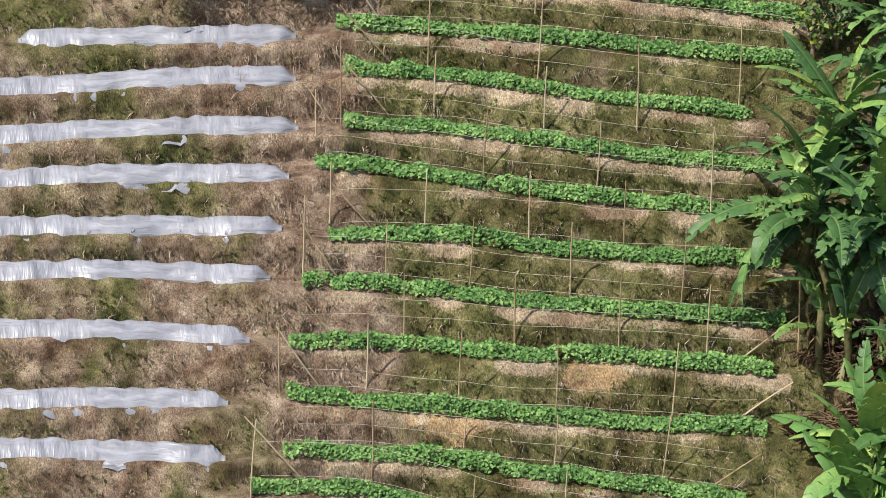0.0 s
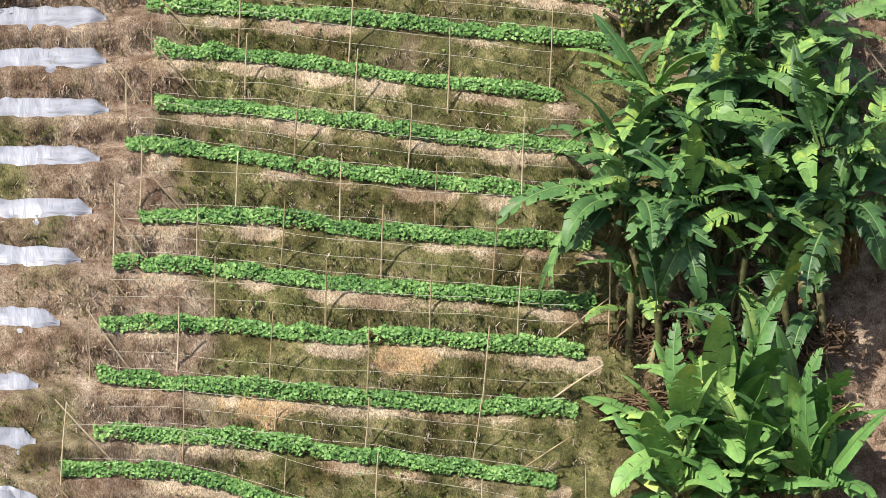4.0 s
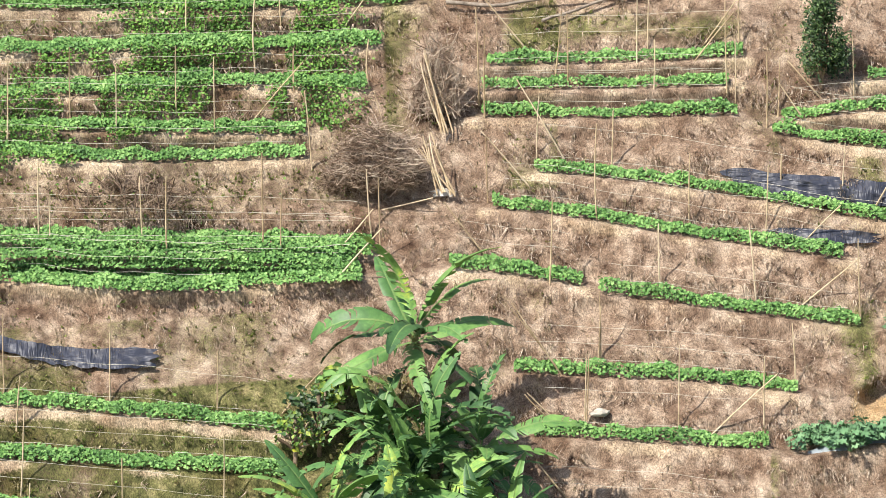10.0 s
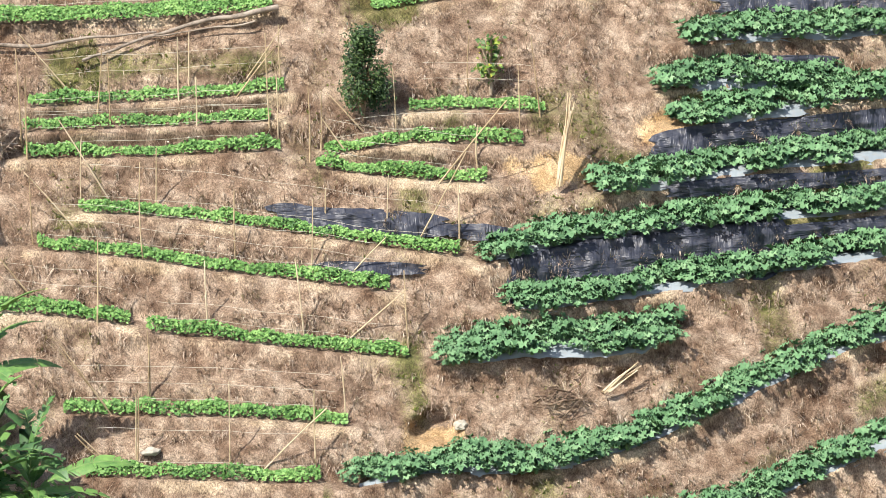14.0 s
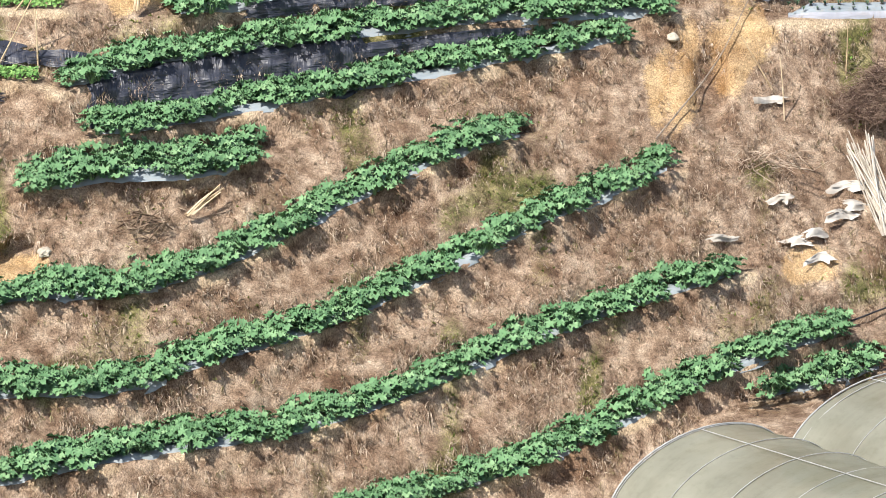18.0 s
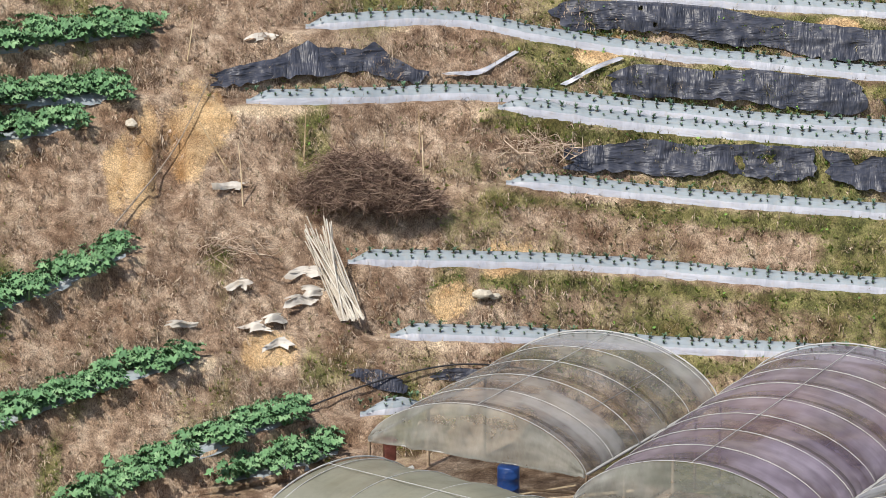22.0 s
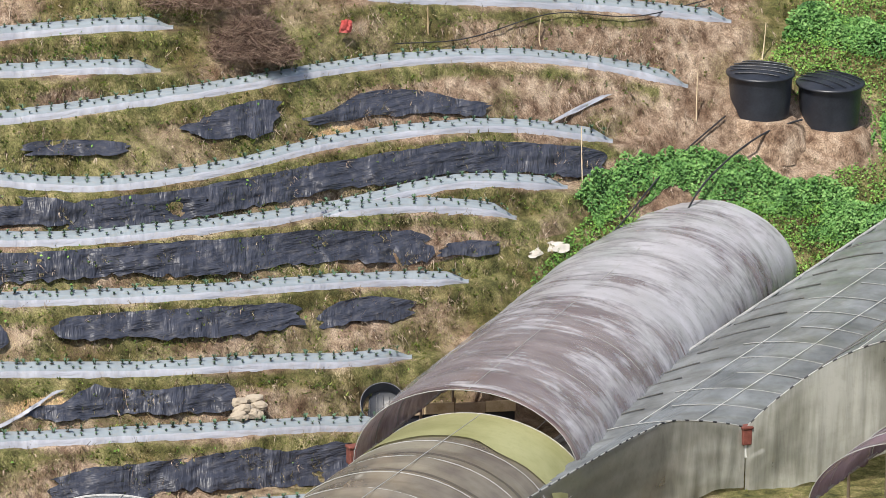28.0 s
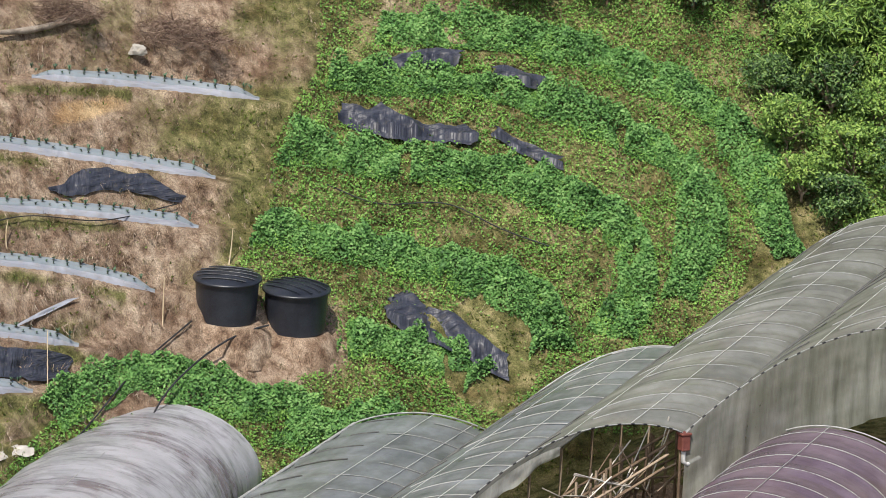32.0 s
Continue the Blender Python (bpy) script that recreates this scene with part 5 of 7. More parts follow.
def skin_layers(me, U, T, step, seed, tones=()):
    """Marks the way along and round the skin, and a tone for each bay of film."""
    bayno = np.floor((U + 0.35 * step) / step * 1.0)
    tone = lumps(bayno * 1.37 + 0.5, bayno * 0 + np.floor(T / 3.4) * 0.9, 1.0, 970 + seed) * 0.5 + 0.5
    if tones:
        tone = np.interp(bayno, np.arange(len(tones)), tones) * 1.2 - 0.1
    for layer, val in (("along", U + 31.0 * seed), ("around", T), ("panel", tone)):
        a = me.attributes.new(layer, 'FLOAT', 'POINT')
        a.data.foreach_set("value", val.ravel().astype(np.float32))
    return me


GREY_FILM = tunnel_film("grey_green_film", (0.16, 0.15, 0.155), (0.40, 0.395, 0.385), 0.4, 0.16, 0.1, 0.22)
# purple and blue films: sky sheen put into their pale ends
PURPLE_FILM = tunnel_film("purple_brown_film", (0.12, 0.085, 0.125), (0.40, 0.345, 0.42), 0.22, 0.15, 0.1, 0.22)
BLUE_FILM = tunnel_film("blue_grey_film", (0.19, 0.195, 0.185), (0.54, 0.57, 0.64), 0.22, 0.15, 0.08, 0.42)
GREEN_FILM = tunnel_film("pale_green_film", (0.235, 0.24, 0.185), (0.33, 0.335, 0.27), 0.1, 0.25, 0.15)
BROWN_FILM = tunnel_film("brown_film", (0.20, 0.165, 0.14), (0.36, 0.335, 0.27), 0.2)
MAUVE_FILM = tunnel_film("mauve_film", (0.17, 0.10, 0.11), (0.46, 0.39, 0.41), 0.12, 0.2, 0.35, 0.1)
GREY_ROOF_FILM = tunnel_film("old_grey_roof_film", (0.25, 0.25, 0.225), (0.41, 0.41, 0.375), 0.14, 0.22, 0.12)
SLATE_FILM = tunnel_film("slate_film", (0.21, 0.225, 0.235), (0.37, 0.395, 0.41), 0.16, 0.2, 0.1)
PLUM_FILM = tunnel_film("plum_film", (0.14, 0.09, 0.125), (0.30, 0.225, 0.285), 0.06, 0.16, 0.12)
BAY_CURTAIN = tunnel_film("pale_curtain_film", (0.33, 0.335, 0.285), (0.58, 0.58, 0.53), 0.34, 0.25, 0.3)
CURTAIN = tunnel_film("curtain_film", (0.34, 0.345, 0.31), (0.52, 0.525, 0.48), 0.4, 0.22, 0.18)
PIPE = mottled("pale_steel_pipe", [(0.3, (0.28, 0.28, 0.27)), (0.7, (0.44, 0.44, 0.43))], 4, 30, 0.5, 0.5, 0.1)
OLD_WOOD = mottled("weathered_timber", [(0.25, (0.13, 0.09, 0.06)), (0.5, (0.26, 0.19, 0.13)), (0.75, (0.42, 0.33, 0.24))], 2, 25, 0.85, 0.2, 0.4, "object", 0.5)
RUST = mottled("rusty_red_steel", [(0.25, (0.10, 0.03, 0.02)), (0.6, (0.20, 0.065, 0.05)), (0.85, (0.30, 0.13, 0.10))], 3, 22, 0.6, 0.4, 0.3)
WHITE_PVC = mottled("white_pvc", [(0.3, (0.62, 0.62, 0.60)), (0.7, (0.78, 0.78, 0.76))], 3, 25, 0.45, 0.5, 0.1)


def arch_points(f, lat, wl, wr, zl, zr, zc, n=18, bow=0.85):
    """An arch from the left eave over the ridge to the right eave, in the plane across the axis."""
    t = np.linspace(0, math.pi, n)
    side = -np.cos(t)
    lift = np.sin(t) ** bow
    across = np.where(side < 0, side * wl, side * wr)
    z = np.where(side < 0, zl + (zc - zl) * lift, zr + (zc - zr) * lift)
    return np.stack([f[0] + lat[0] * across, f[1] + lat[1] * across, z], 1)


def tube_mesh(name, pts, radius, mat, sides=5):
    p = np.array(pts, float)
    t = np.gradient(p, axis=0)
    t /= np.linalg.norm(t, axis=1, keepdims=True) + 1e-9
    u = np.cross(t, [0.31, 0.22, 0.9])
    u /= np.linalg.norm(u, axis=1, keepdims=True) + 1e-9
    w = np.cross(t, u)
    a = np.arange(sides) * 2 * math.pi / sides
    v = (p[:, None] + radius * (np.cos(a)[None, :, None] * u[:, None] + np.sin(a)[None, :, None] * w[:, None])).reshape(-1, 3)
    f = [[i * sides + j, i * sides + (j + 1) % sides, (i + 1) * sides + (j + 1) % sides, (i + 1) * sides + j] for i in range(len(p) - 1) for j in range(sides)]
    return mesh_of(name, v, f, mat, True)


def fixed(ob, parent):
    ob.matrix_parent_inverse = Matrix.Translation(-parent.location)
    return ob


def tunnel(front, back, zc, wl, wr, zl, zr, floor, film, label, step=1.6, curtain=0.0, wrinkle=0.03, seed=0, curtain_mat=None, posts=True, proud=0.012, bow=1.35, tones=(), rib_shades=True):
    """An arched plastic tunnel on posts: skin, dark rib shade strips, ribs, ridge pipe, gutters, end curtain."""
    f, b = np.array(front, float), np.array(back, float)
    ax = (b - f) / np.linalg.norm(b - f)
    lat = np.array([ax[1], -ax[0]])
    ln = float(np.linalg.norm(b - f))
    e = root("plastic_tunnel", (f[0], f[1], floor), label, "greenhouse", "plastic tunnels")
    nu, na = int(ln / 0.14) + 2, 44
    us = np.linspace(0, ln, nu)

    def skin(us, lift=0.0):
        grid = np.stack([arch_points(f + ax * u, lat, wl, wr, zl, zr, zc, na, bow) for u in us])
        centre = np.stack([np.r_[f + ax * u, min(zl, zr) - 1.2] for u in us])[:, None]
        out = grid - centre
        out /= np.linalg.norm(out, axis=2, keepdims=True)
        U, T = np.meshgrid(us, np.linspace(0, 6, na), indexing="ij")
        low = np.clip(np.abs(T - 3) - 1.2, 0, 1.8) / 1.8
        sag = lift - 0.05 * np.sin((U / step) % 1.0 * math.pi) + wrinkle * lumps(U * 2.2, T * 0.6, 0.9, 900 + seed) + 0.4 * wrinkle * lumps(U * 4 + T, T, 0.5, 930 + seed)
        sag = sag + low * (0.05 * lumps(U * 3.1 + 0.35 * T, T * 0.16, 0.5, 940 + seed) + 0.03 * lumps(U * 6.3 - 0.5 * T, T * 0.3, 0.5, 945 + seed))
        return grid + out * sag[..., None], U, T
    grid, U, T = skin(us)
    fixed(part("film_skin", skin_layers(mesh_of("film_skin", grid.reshape(-1, 3), grid_faces(nu, na), film, True), U, T, step, seed, tones), None, e, "cloudy aged plastic film"), e)
    for k in range(int(ln / step) + 1):
        p = arch_points(f + ax * min(k * step, ln), lat, wl + proud, wr + proud, zl, zr, zc + proud, 24, bow)
        fixed(part("rib", tube_mesh("rib", p, 0.0125, PIPE), None, e), e)
        # dark strip beside some ribs: rib shadow on the film put in as colour
        if rib_shades and k * step + 0.6 < ln and (k * 7 + seed) % 5 < 3:
            u0 = k * step + 0.28 + 0.12 * math.sin(seed * 3.1 + k * 2.3)
            g, U, T = skin(np.array([u0, u0 + 0.10, u0 + 0.2]), 0.008)
            fixed(part("rib_shade_strip", skin_layers(mesh_of("rib_shade_strip", g.reshape(-1, 3), grid_faces(3, na), RIB_SHADE_FILM, True), U, T, step, seed), None, e, "dark strip for a rib's shadow on the film"), e)
    p = arch_points(b, lat, wl + 0.02, wr + 0.02, zl, zr, zc + 0.02, 24, bow)
    fixed(part("end_rib", tube_mesh("end_rib", p, 0.025, PIPE), None, e), e)
    for name, q, z in (("ridge_pipe", 0.0, zc + 0.035), ("tie_pipe", wr * 0.5, zr + (zc - zr) * 0.45), ("left_gutter", -wl, zl), ("right_gutter", wr, zr)):
        pp = [np.r_[f + ax * u + lat * q, z] for u in np.linspace(0, ln, 6)]
        fixed(part(name, tube_mesh(name, pp, 0.012 if "pipe" in name else 0.045, PIPE), None, e), e)
    if posts:
        for u in np.arange(0.0, ln, 3.2):
            for q, z in ((-wl, zl), (wr, zr)):
                base = f + ax * u + lat * q
                fixed(part("post", tube_mesh("post", [(*base, floor - 0.3), (*base, (floor + z) / 2), (*base, z)], 0.045, OLD_WOOD), None, e), e)
    if curtain > 0:
        m = 90
        top = arch_points(f - ax * 0.05, lat, wl, wr, zl, zr, zc, m, bow)
        rows = []
        w = np.linspace(0, 1, m)
        pleat = lumps(w * 26, np.zeros(m), 1.0, seed + 41)
        for t in np.linspace(0, 1, 14):
            hem = np.interp(w, [0, 1], [zl, zr]) - curtain * (1 + 0.12 * lumps(w * 9, np.zeros(m), 1.0, seed + 40)) - 0.05 * np.abs(lumps(w * 14, np.zeros(m), 1.0, seed + 44))
            v = top.copy()
            v[:, 2] = top[:, 2] * (1 - t) + hem * t
            v[:, :2] -= ax * ((0.04 + 0.10 * pleat + 0.07 * lumps(w * 9 + t, np.full(m, t * 1.5), 1.0, seed + 43)) * math.sin(t * 2.2))[:, None]
            rows.append(v)
        fixed(part("end_curtain", skin_layers(mesh_of("end_curtain", np.concatenate(rows), grid_faces(14, m), curtain_mat or CURTAIN, True), np.tile(np.linspace(0, 6, m), 14), np.repeat(np.linspace(0, 2, 14), m), 20.0, seed), None, e, "creased hanging end film"), e)
        hem = [np.r_[f - ax * 0.03 + lat * q, z - curtain] for q, z in zip(np.linspace(-wl, wr, 5), np.linspace(zl, zr, 5))]
        fixed(part("hem_pipe", tube_mesh("hem_pipe", hem, 0.02, PIPE), None, e), e)
    return e


def end_band(e, back, ax, wl, wr, zl, zr, zc, deep, bow, mat, label):
    """A strip of other film over the last metres of a tunnel."""
    b, ax = np.array(back, float), np.array(ax, float) / np.hypot(*ax)
    lat = np.array([ax[1], -ax[0]])
    us = np.linspace(-deep, 0.05, 8)
    g = np.stack([arch_points(b + ax * u, lat, wl + 0.03, wr + 0.03, zl, zr, zc + 0.03, 30, bow) for u in us])
    g[0, :, :2] += ax * (0.25 * lumps(np.linspace(0, 9, 30), np.zeros(30), 1.0, 77))[:, None]
    U, T = np.meshgrid(us, np.linspace(0, 6, 30), indexing="ij")
    fixed(part("end_band", skin_layers(mesh_of("end_band", g.reshape(-1, 3), grid_faces(8, 30), mat, True), U, T, 9.0, 3), None, e, label), e)


# dark see-through tone for the painted rib shadows
RIB_SHADE_FILM = tunnel_film("rib_shade_strip", (0.10, 0.085, 0.09), (0.17, 0.15, 0.155), 0.7, 0.3)
OLIVE_FILM = tunnel_film("yellowed_film", (0.36, 0.36, 0.15), (0.50, 0.50, 0.26), 0.1, 0.3)
tunnel((28.22, 121.3), (33.3, 127.1), 12.0, 3.2, 3.15, 10.62, 10.62, 8.5, GREY_FILM, "open-ended arched tunnel of grey-green plastic film", 1.5, 0.03, seed=1)
tunnel((32.33, 115.45), (39.49, 124.56), 12.0, 3.2, 3.15, 10.6, 10.6, 8.5, PURPLE_FILM, "arched tunnel of purple-tinged plastic film", 1.5, 0.05, seed=2)
# the high middle tones paint the pale blue glare on this tunnel
tunnel((36.2, 110.3), (46.61, 122.53), 12.0, 3.2, 3.15, 10.4, 10.4, 8.5, BLUE_FILM, "arched tunnel of pale blue-grey plastic film", 1.6, 0.1, seed=3, tones=(0.35, 0.45, 0.6, 0.95, 1.0, 0.3, 0.1, 0.2, 0.35, 0.45, 0.4))
brown = tunnel((44.5, 111.5), (58.7, 125.73), 12.2, 3.2, 3.15, 10.5, 10.5, 8.5, BROWN_FILM, "arched tunnel of brown film with a yellow-green far end", 1.7, 0.3, seed=4, bow=1.2)
end_band(brown, (58.7, 125.73), (14.2, 14.23), 3.2, 3.15, 10.5, 10.5, 12.2, 2.6, 1.2, OLIVE_FILM, "yellow-green algae-stained film")
mauve = tunnel((58.26, 125.65), (75.57, 144.95), 13.0, 3.45, 3.3, 10.5, 10.6, 8.6, MAUVE_FILM, "long tunnel under wrinkled double mauve and white film", 2.0, 0, 0.035, seed=5, proud=-0.02, bow=0.95, rib_shades=False)


def streaky_film(name, one, two):
    """Thin milky film that clings in white streaks and lies clear between them."""
    m = tunnel_film(name, one, two, 0.5, 0.2, 0.3, 0.0)
    nodes, links = m.node_tree.nodes, m.node_tree.links
    at = {}
    for layer in ("along", "around", "panel"):
        n = nodes.new("ShaderNodeAttribute")
        n.attribute_name = layer
        at[layer] = n.outputs["Fac"]
    c = nodes.new("ShaderNodeCombineXYZ")
    links.new(at["along"], c.inputs[0])
    links.new(at["around"], c.inputs[1])
    veils = []
    for turn, sx, sy in ((0.75, 3.0, 0.5), (-0.6, 2.6, 0.5), (0.5, 0.42, 0.6)):
        r = nodes.new("ShaderNodeMapping")
        r.vector_type = 'POINT'
        r.inputs["Rotation"].default_value, r.inputs["Scale"].default_value = (0, 0, turn), (sx, sy, 1)
        links.new(c.outputs[0], r.inputs["Vector"])
        veils.append(noise_node(nodes, links, r.outputs[0], 1.0, 5, 0.65))
    total = at["panel"]
    for v, k in zip(veils, (0.8, 0.7, 2.0)):
        q = nodes.new("ShaderNodeMath")
        q.operation = 'MULTIPLY_ADD'
        links.new(v, q.inputs[0])
        q.inputs[1].default_value = k
        links.new(total, q.inputs[2])
        total = q.outputs[0]
    r = nodes.new("ShaderNodeMapRange")
    r.inputs["From Min"].default_value, r.inputs["From Max"].default_value = 2.05, 2.5
    r.inputs["To Min"].default_value, r.inputs["To Max"].default_value = 0.82, 0.15
    links.new(total, r.inputs["Value"])
    out = [n for n in nodes if n.type == 'MIX_SHADER' and n.outputs[0].links and n.outputs[0].links[0].to_node.type == 'OUTPUT_MATERIAL'][0]
    links.new(r.outputs["Result"], out.inputs[0])
    return m


def cover_sheet(e, front, back, zc, wl, wr, zl, zr, start, stop, seed):
    """A second, milky film thrown over a tunnel, thickest at its rear, with long diagonal creases."""
    f, b = np.array(front, float), np.array(back, float)
    ax = (b - f) / np.linalg.norm(b - f)
    lat = np.array([ax[1], -ax[0]])
    us, na = np.linspace(start, stop, 150), 90
    g = np.stack([arch_points(f + ax * u, lat, wl, wr, zl, zr, zc, na, 0.95) for u in us])
    U, T = np.meshgrid(us, np.linspace(0, 6, na), indexing="ij")
    centre = np.stack([np.r_[f + ax * u, zl] for u in us])[:, None]
    out = (g - centre) / np.linalg.norm(g - centre, axis=2, keepdims=True)
    x = U + 0.75 * T
    crease = 0.06 + 0.04 * (0.5 - np.abs(lumps(x * 2.2, T * 0.35, 1.0, seed))) + 0.03 * (0.5 - np.abs(lumps(U * 2.4 - 1.1 * T, T * 0.4, 1.0, seed + 1))) + 0.04 * lumps(U, T, 1.4, seed + 2)
    g = g + out * crease[..., None]
    me = mesh_of("cover_sheet", g.reshape(-1, 3), grid_faces(len(us), na), COVER_FILM, True)
    skin_layers(me, U, T, 5.0, seed)
    thick = np.interp(U, [0, 5, 9, 12, 16, 22, 26], [0.30, 0.34, 0.42, 0.62, 0.74, 0.58, 0.80]) + 0.06 * (T - 3) * np.interp(U, [6, 12], [1, 0])
    me.attributes["panel"].data.foreach_set("value", thick.ravel().astype(np.float32))
    fixed(part("cover_sheet", me, None, e, "torn milky white film thrown over the tunnel"), e)


COVER_FILM = streaky_film("milky_cover_film", (0.56, 0.56, 0.60), (0.74, 0.74, 0.80))
cover_sheet(mauve, (58.26, 125.65), (75.57, 144.95), 13.0, 3.45, 3.3, 10.5, 10.6, 0.1, 25.8, 61)


def bay(left, right, left_far, right_far, rise, floor, film, label, step=1.9, curtain=0.0, seed=0, forward=()):
    """One stepped bay of the multi-span house between two rising gutters; forward: share across and metres by which its front reaches out."""
    l0, r0, l1, r1 = (np.array(p, float) for p in (left, right, left_far, right_far))
    ln = float(np.linalg.norm((l1 + r1 - l0 - r0) / 2))
    e = root("plastic_tunnel", (left[0], left[1], floor), label, "greenhouse", "plastic tunnels")
    na = 48
    reach_at, reach = [q[0] for q in forward] or [0], [q[1] for q in forward] or [0]

    def arch(u, n, grow=0.0):
        """Points of one arch; u: metres from the front, one number or one a point."""
        t = np.linspace(0, 1, n)
        k = (np.zeros(n) + u)[:, None] / ln
        p = (l0 + (l1 - l0) * k) * (1 - t)[:, None] + (r0 + (r1 - r0) * k) * t[:, None]
        p[:, 2] += (rise + grow) * np.sin(t * math.pi) ** 0.8
        return p

    def front_of(n):
        return -np.interp(np.linspace(0, 1, n), reach_at, reach)
    nu = int(ln / 0.2) + 2
    start = front_of(na)
    grid = np.stack([arch(start * (1 - w) + ln * w, na) for w in np.linspace(0, 1, nu)])
    U = start[None, :] + (ln - start[None, :]) * np.linspace(0, 1, nu)[:, None]
    T = np.tile(np.linspace(0, 7, na), (nu, 1))
    low = np.clip(np.abs(T - 3.5) - 1.6, 0, 1.9) / 1.9
    grid[:, :, 2] += -0.05 * np.sin((U / step) % 1.0 * math.pi) + 0.03 * lumps(U * 2.2, T * 0.6, 0.9, 960 + seed) + low * 0.05 * lumps(U * 3.3, T * 0.2, 0.5, 964 + seed)
    fixed(part("film_skin", skin_layers(mesh_of("film_skin", grid.reshape(-1, 3), grid_faces(nu, na), film, True), U, T, step, seed), None, e, "cloudy aged plastic film"), e)
    for k in range(int(ln / step) + 1):
        p = arch(k * step, 30, 0.012)
        cut = 11 + (k * 5) % 8
        fixed(part("rib", tube_mesh("rib", p[cut:], 0.018, PIPE), None, e), e)
        # thin dark streak along the left side of each arch
        fixed(part("dark_streak", tube_mesh("dark_streak", p[2 + (k * 3) % 4:9 + (k * 4) % 5] + [0.2, 0.2, 0.0], 0.026, STREAK_DARK), None, e), e)
    fixed(part("end_rib", tube_mesh("end_rib", arch(ln, 30, 0.03), 0.03, PIPE), None, e), e)
    for name, q, up in (("ridge_pipe", 0.52, 0.02), ("side_pipe", 0.78, 0.0)):
        pp = np.stack([arch(u, 51, up)[int(q * 50)] for u in np.linspace(0, ln, 12)])
        fixed(part(name, tube_mesh(name, pp + [0, 0, 0.025], 0.009, WHITE_PVC), None, e), e)
    for name, p, q in (("left_gutter", l0, l1), ("right_gutter", r0, r1)):
        fixed(part(name, tube_mesh(name, [p + (q - p) * u for u in np.linspace(0, 1, 6)], 0.06, PIPE), None, e), e)
    for u in np.arange(0.3, ln, 3.2):
        p = r0 + (r1 - r0) * u / ln
        fixed(part("post", tube_mesh("post", [(p[0], p[1], floor - 0.3), (p[0], p[1], (floor + p[2]) / 2), tuple(p)], 0.05, OLD_WOOD), None, e), e)
    ends = arch(front_of(240) - 0.03, 240, 0.03)
    d = np.r_[0, np.cumsum(np.linalg.norm(np.diff(ends, axis=0), axis=1))]
    fixed(part("front_rib", tube_mesh("front_rib", ends, 0.02, PIPE), None, e, "pale pipe along the front edge"), e)
    for x in np.arange(0.2, d[-1], 0.5):
        i = int(np.searchsorted(d, x))
        j = min(i + 4, 239) if d[min(i + 4, 239)] - d[i] < 0.3 else min(i + 1, 239)
        w = ends[j] - ends[i]
        w = w / (np.linalg.norm(w) + 1e-6) * 0.14
        fixed(part("film_clip", tube_mesh("film_clip", [ends[i], ends[i] + w], 0.028, RUBBER, 4), None, e), e)
    if curtain > 0:
        m = 110
        top = arch(front_of(m) - 0.05, m)
        share = np.linspace(0, 1, m)
        out = np.cross(np.gradient(top, axis=0), [0, 0, 1.0])
        out /= np.linalg.norm(out, axis=1, keepdims=True) + 1e-9
        rows = []
        for t in np.linspace(0, 1, 14):
            v = top.copy()
            hem = np.minimum(np.interp(share, [0, 1], [l0[2], r0[2]]), top[:, 2]) - curtain * (1 + 0.1 * lumps(share * 8, share * 0, 1.0, seed + 47))
            v[:, 2] = top[:, 2] * (1 - t) + hem * t
            v += out * ((0.05 + 0.12 * lumps(share * 30, share * 0 + t * 0.6, 1.0, seed + 41) + 0.08 * lumps(share * 11 + 2 * t, share * 0 + t, 1.0, seed + 42)) * t)[:, None]
            rows.append(v)
        fixed(part("end_curtain", skin_layers(mesh_of("end_curtain", np.concatenate(rows), grid_faces(14, m), BAY_CURTAIN, True), np.tile(np.linspace(0, 6, m), 14), np.repeat(np.linspace(0, 2, 14), m), 20.0, seed), None, e, "creased hanging end film"), e)
    return e


RUBBER = mottled("black_rubber", [(0.3, (0.012, 0.012, 0.014)), (0.7, (0.04, 0.04, 0.045))], 4, 30, 0.6, 0.4, 0.1)
STREAK_DARK = mottled("streak_tone", [(0.3, (0.07, 0.07, 0.07)), (0.7, (0.14, 0.14, 0.13))], 4, 30, 0.6, 0.4, 0.1)
bay((59.68, 125.32, 10.74), (67.58, 126.48, 10.7), (81.8, 143.3, 12.18), (88.0, 143.69, 10.97), 0.62, 8.6, SLATE_FILM, "long tunnel of slate-grey film with a torn end wall", 1.9, 1.9, 6,
    ((0, 14), (0.50, 14), (0.54, 9), (0.57, 5), (0.60, 2), (0.64, 0.3), (0.68, 0), (1, 0)))
bay((67.62, 126.45, 10.7), (73.74, 124.85, 13.17), (87.98, 143.71, 11.66), (94.17, 142.13, 14.03), 0.95, 8.8, SLATE_FILM, "higher long tunnel of slate-grey plastic film", 1.9, 2.6, 7)
bay((73.82, 124.8, 13.18), (83.26, 125.57, 15.6), (104.31, 150.36, 14.5), (113.6, 151.05, 17.31), 1.5, 10, GREY_ROOF_FILM, "wide grey plastic tunnel open at its timber-framed end", 2.0, 0, 8)
bay((83.31, 125.53, 15.64), (92.71, 126.33, 18.06), (113.65, 151.01, 17.36), (123.38, 152.3, 20.01), 1.0, 11, GREY_ROOF_FILM, "upper grey plastic tunnel with a hanging end film", 2.0, 2.2, 9)
plum = tunnel((65.0, 112.0), (78.68, 124.11), 14.2, 3.0, 3.2, 12.2, 12.6, 9.5, PLUM_FILM, "plum-coloured plastic tunnel with a yellowed end band", 1.7, 0, 0.02, seed=10, proud=0.01, bow=1.15, rib_shades=False)
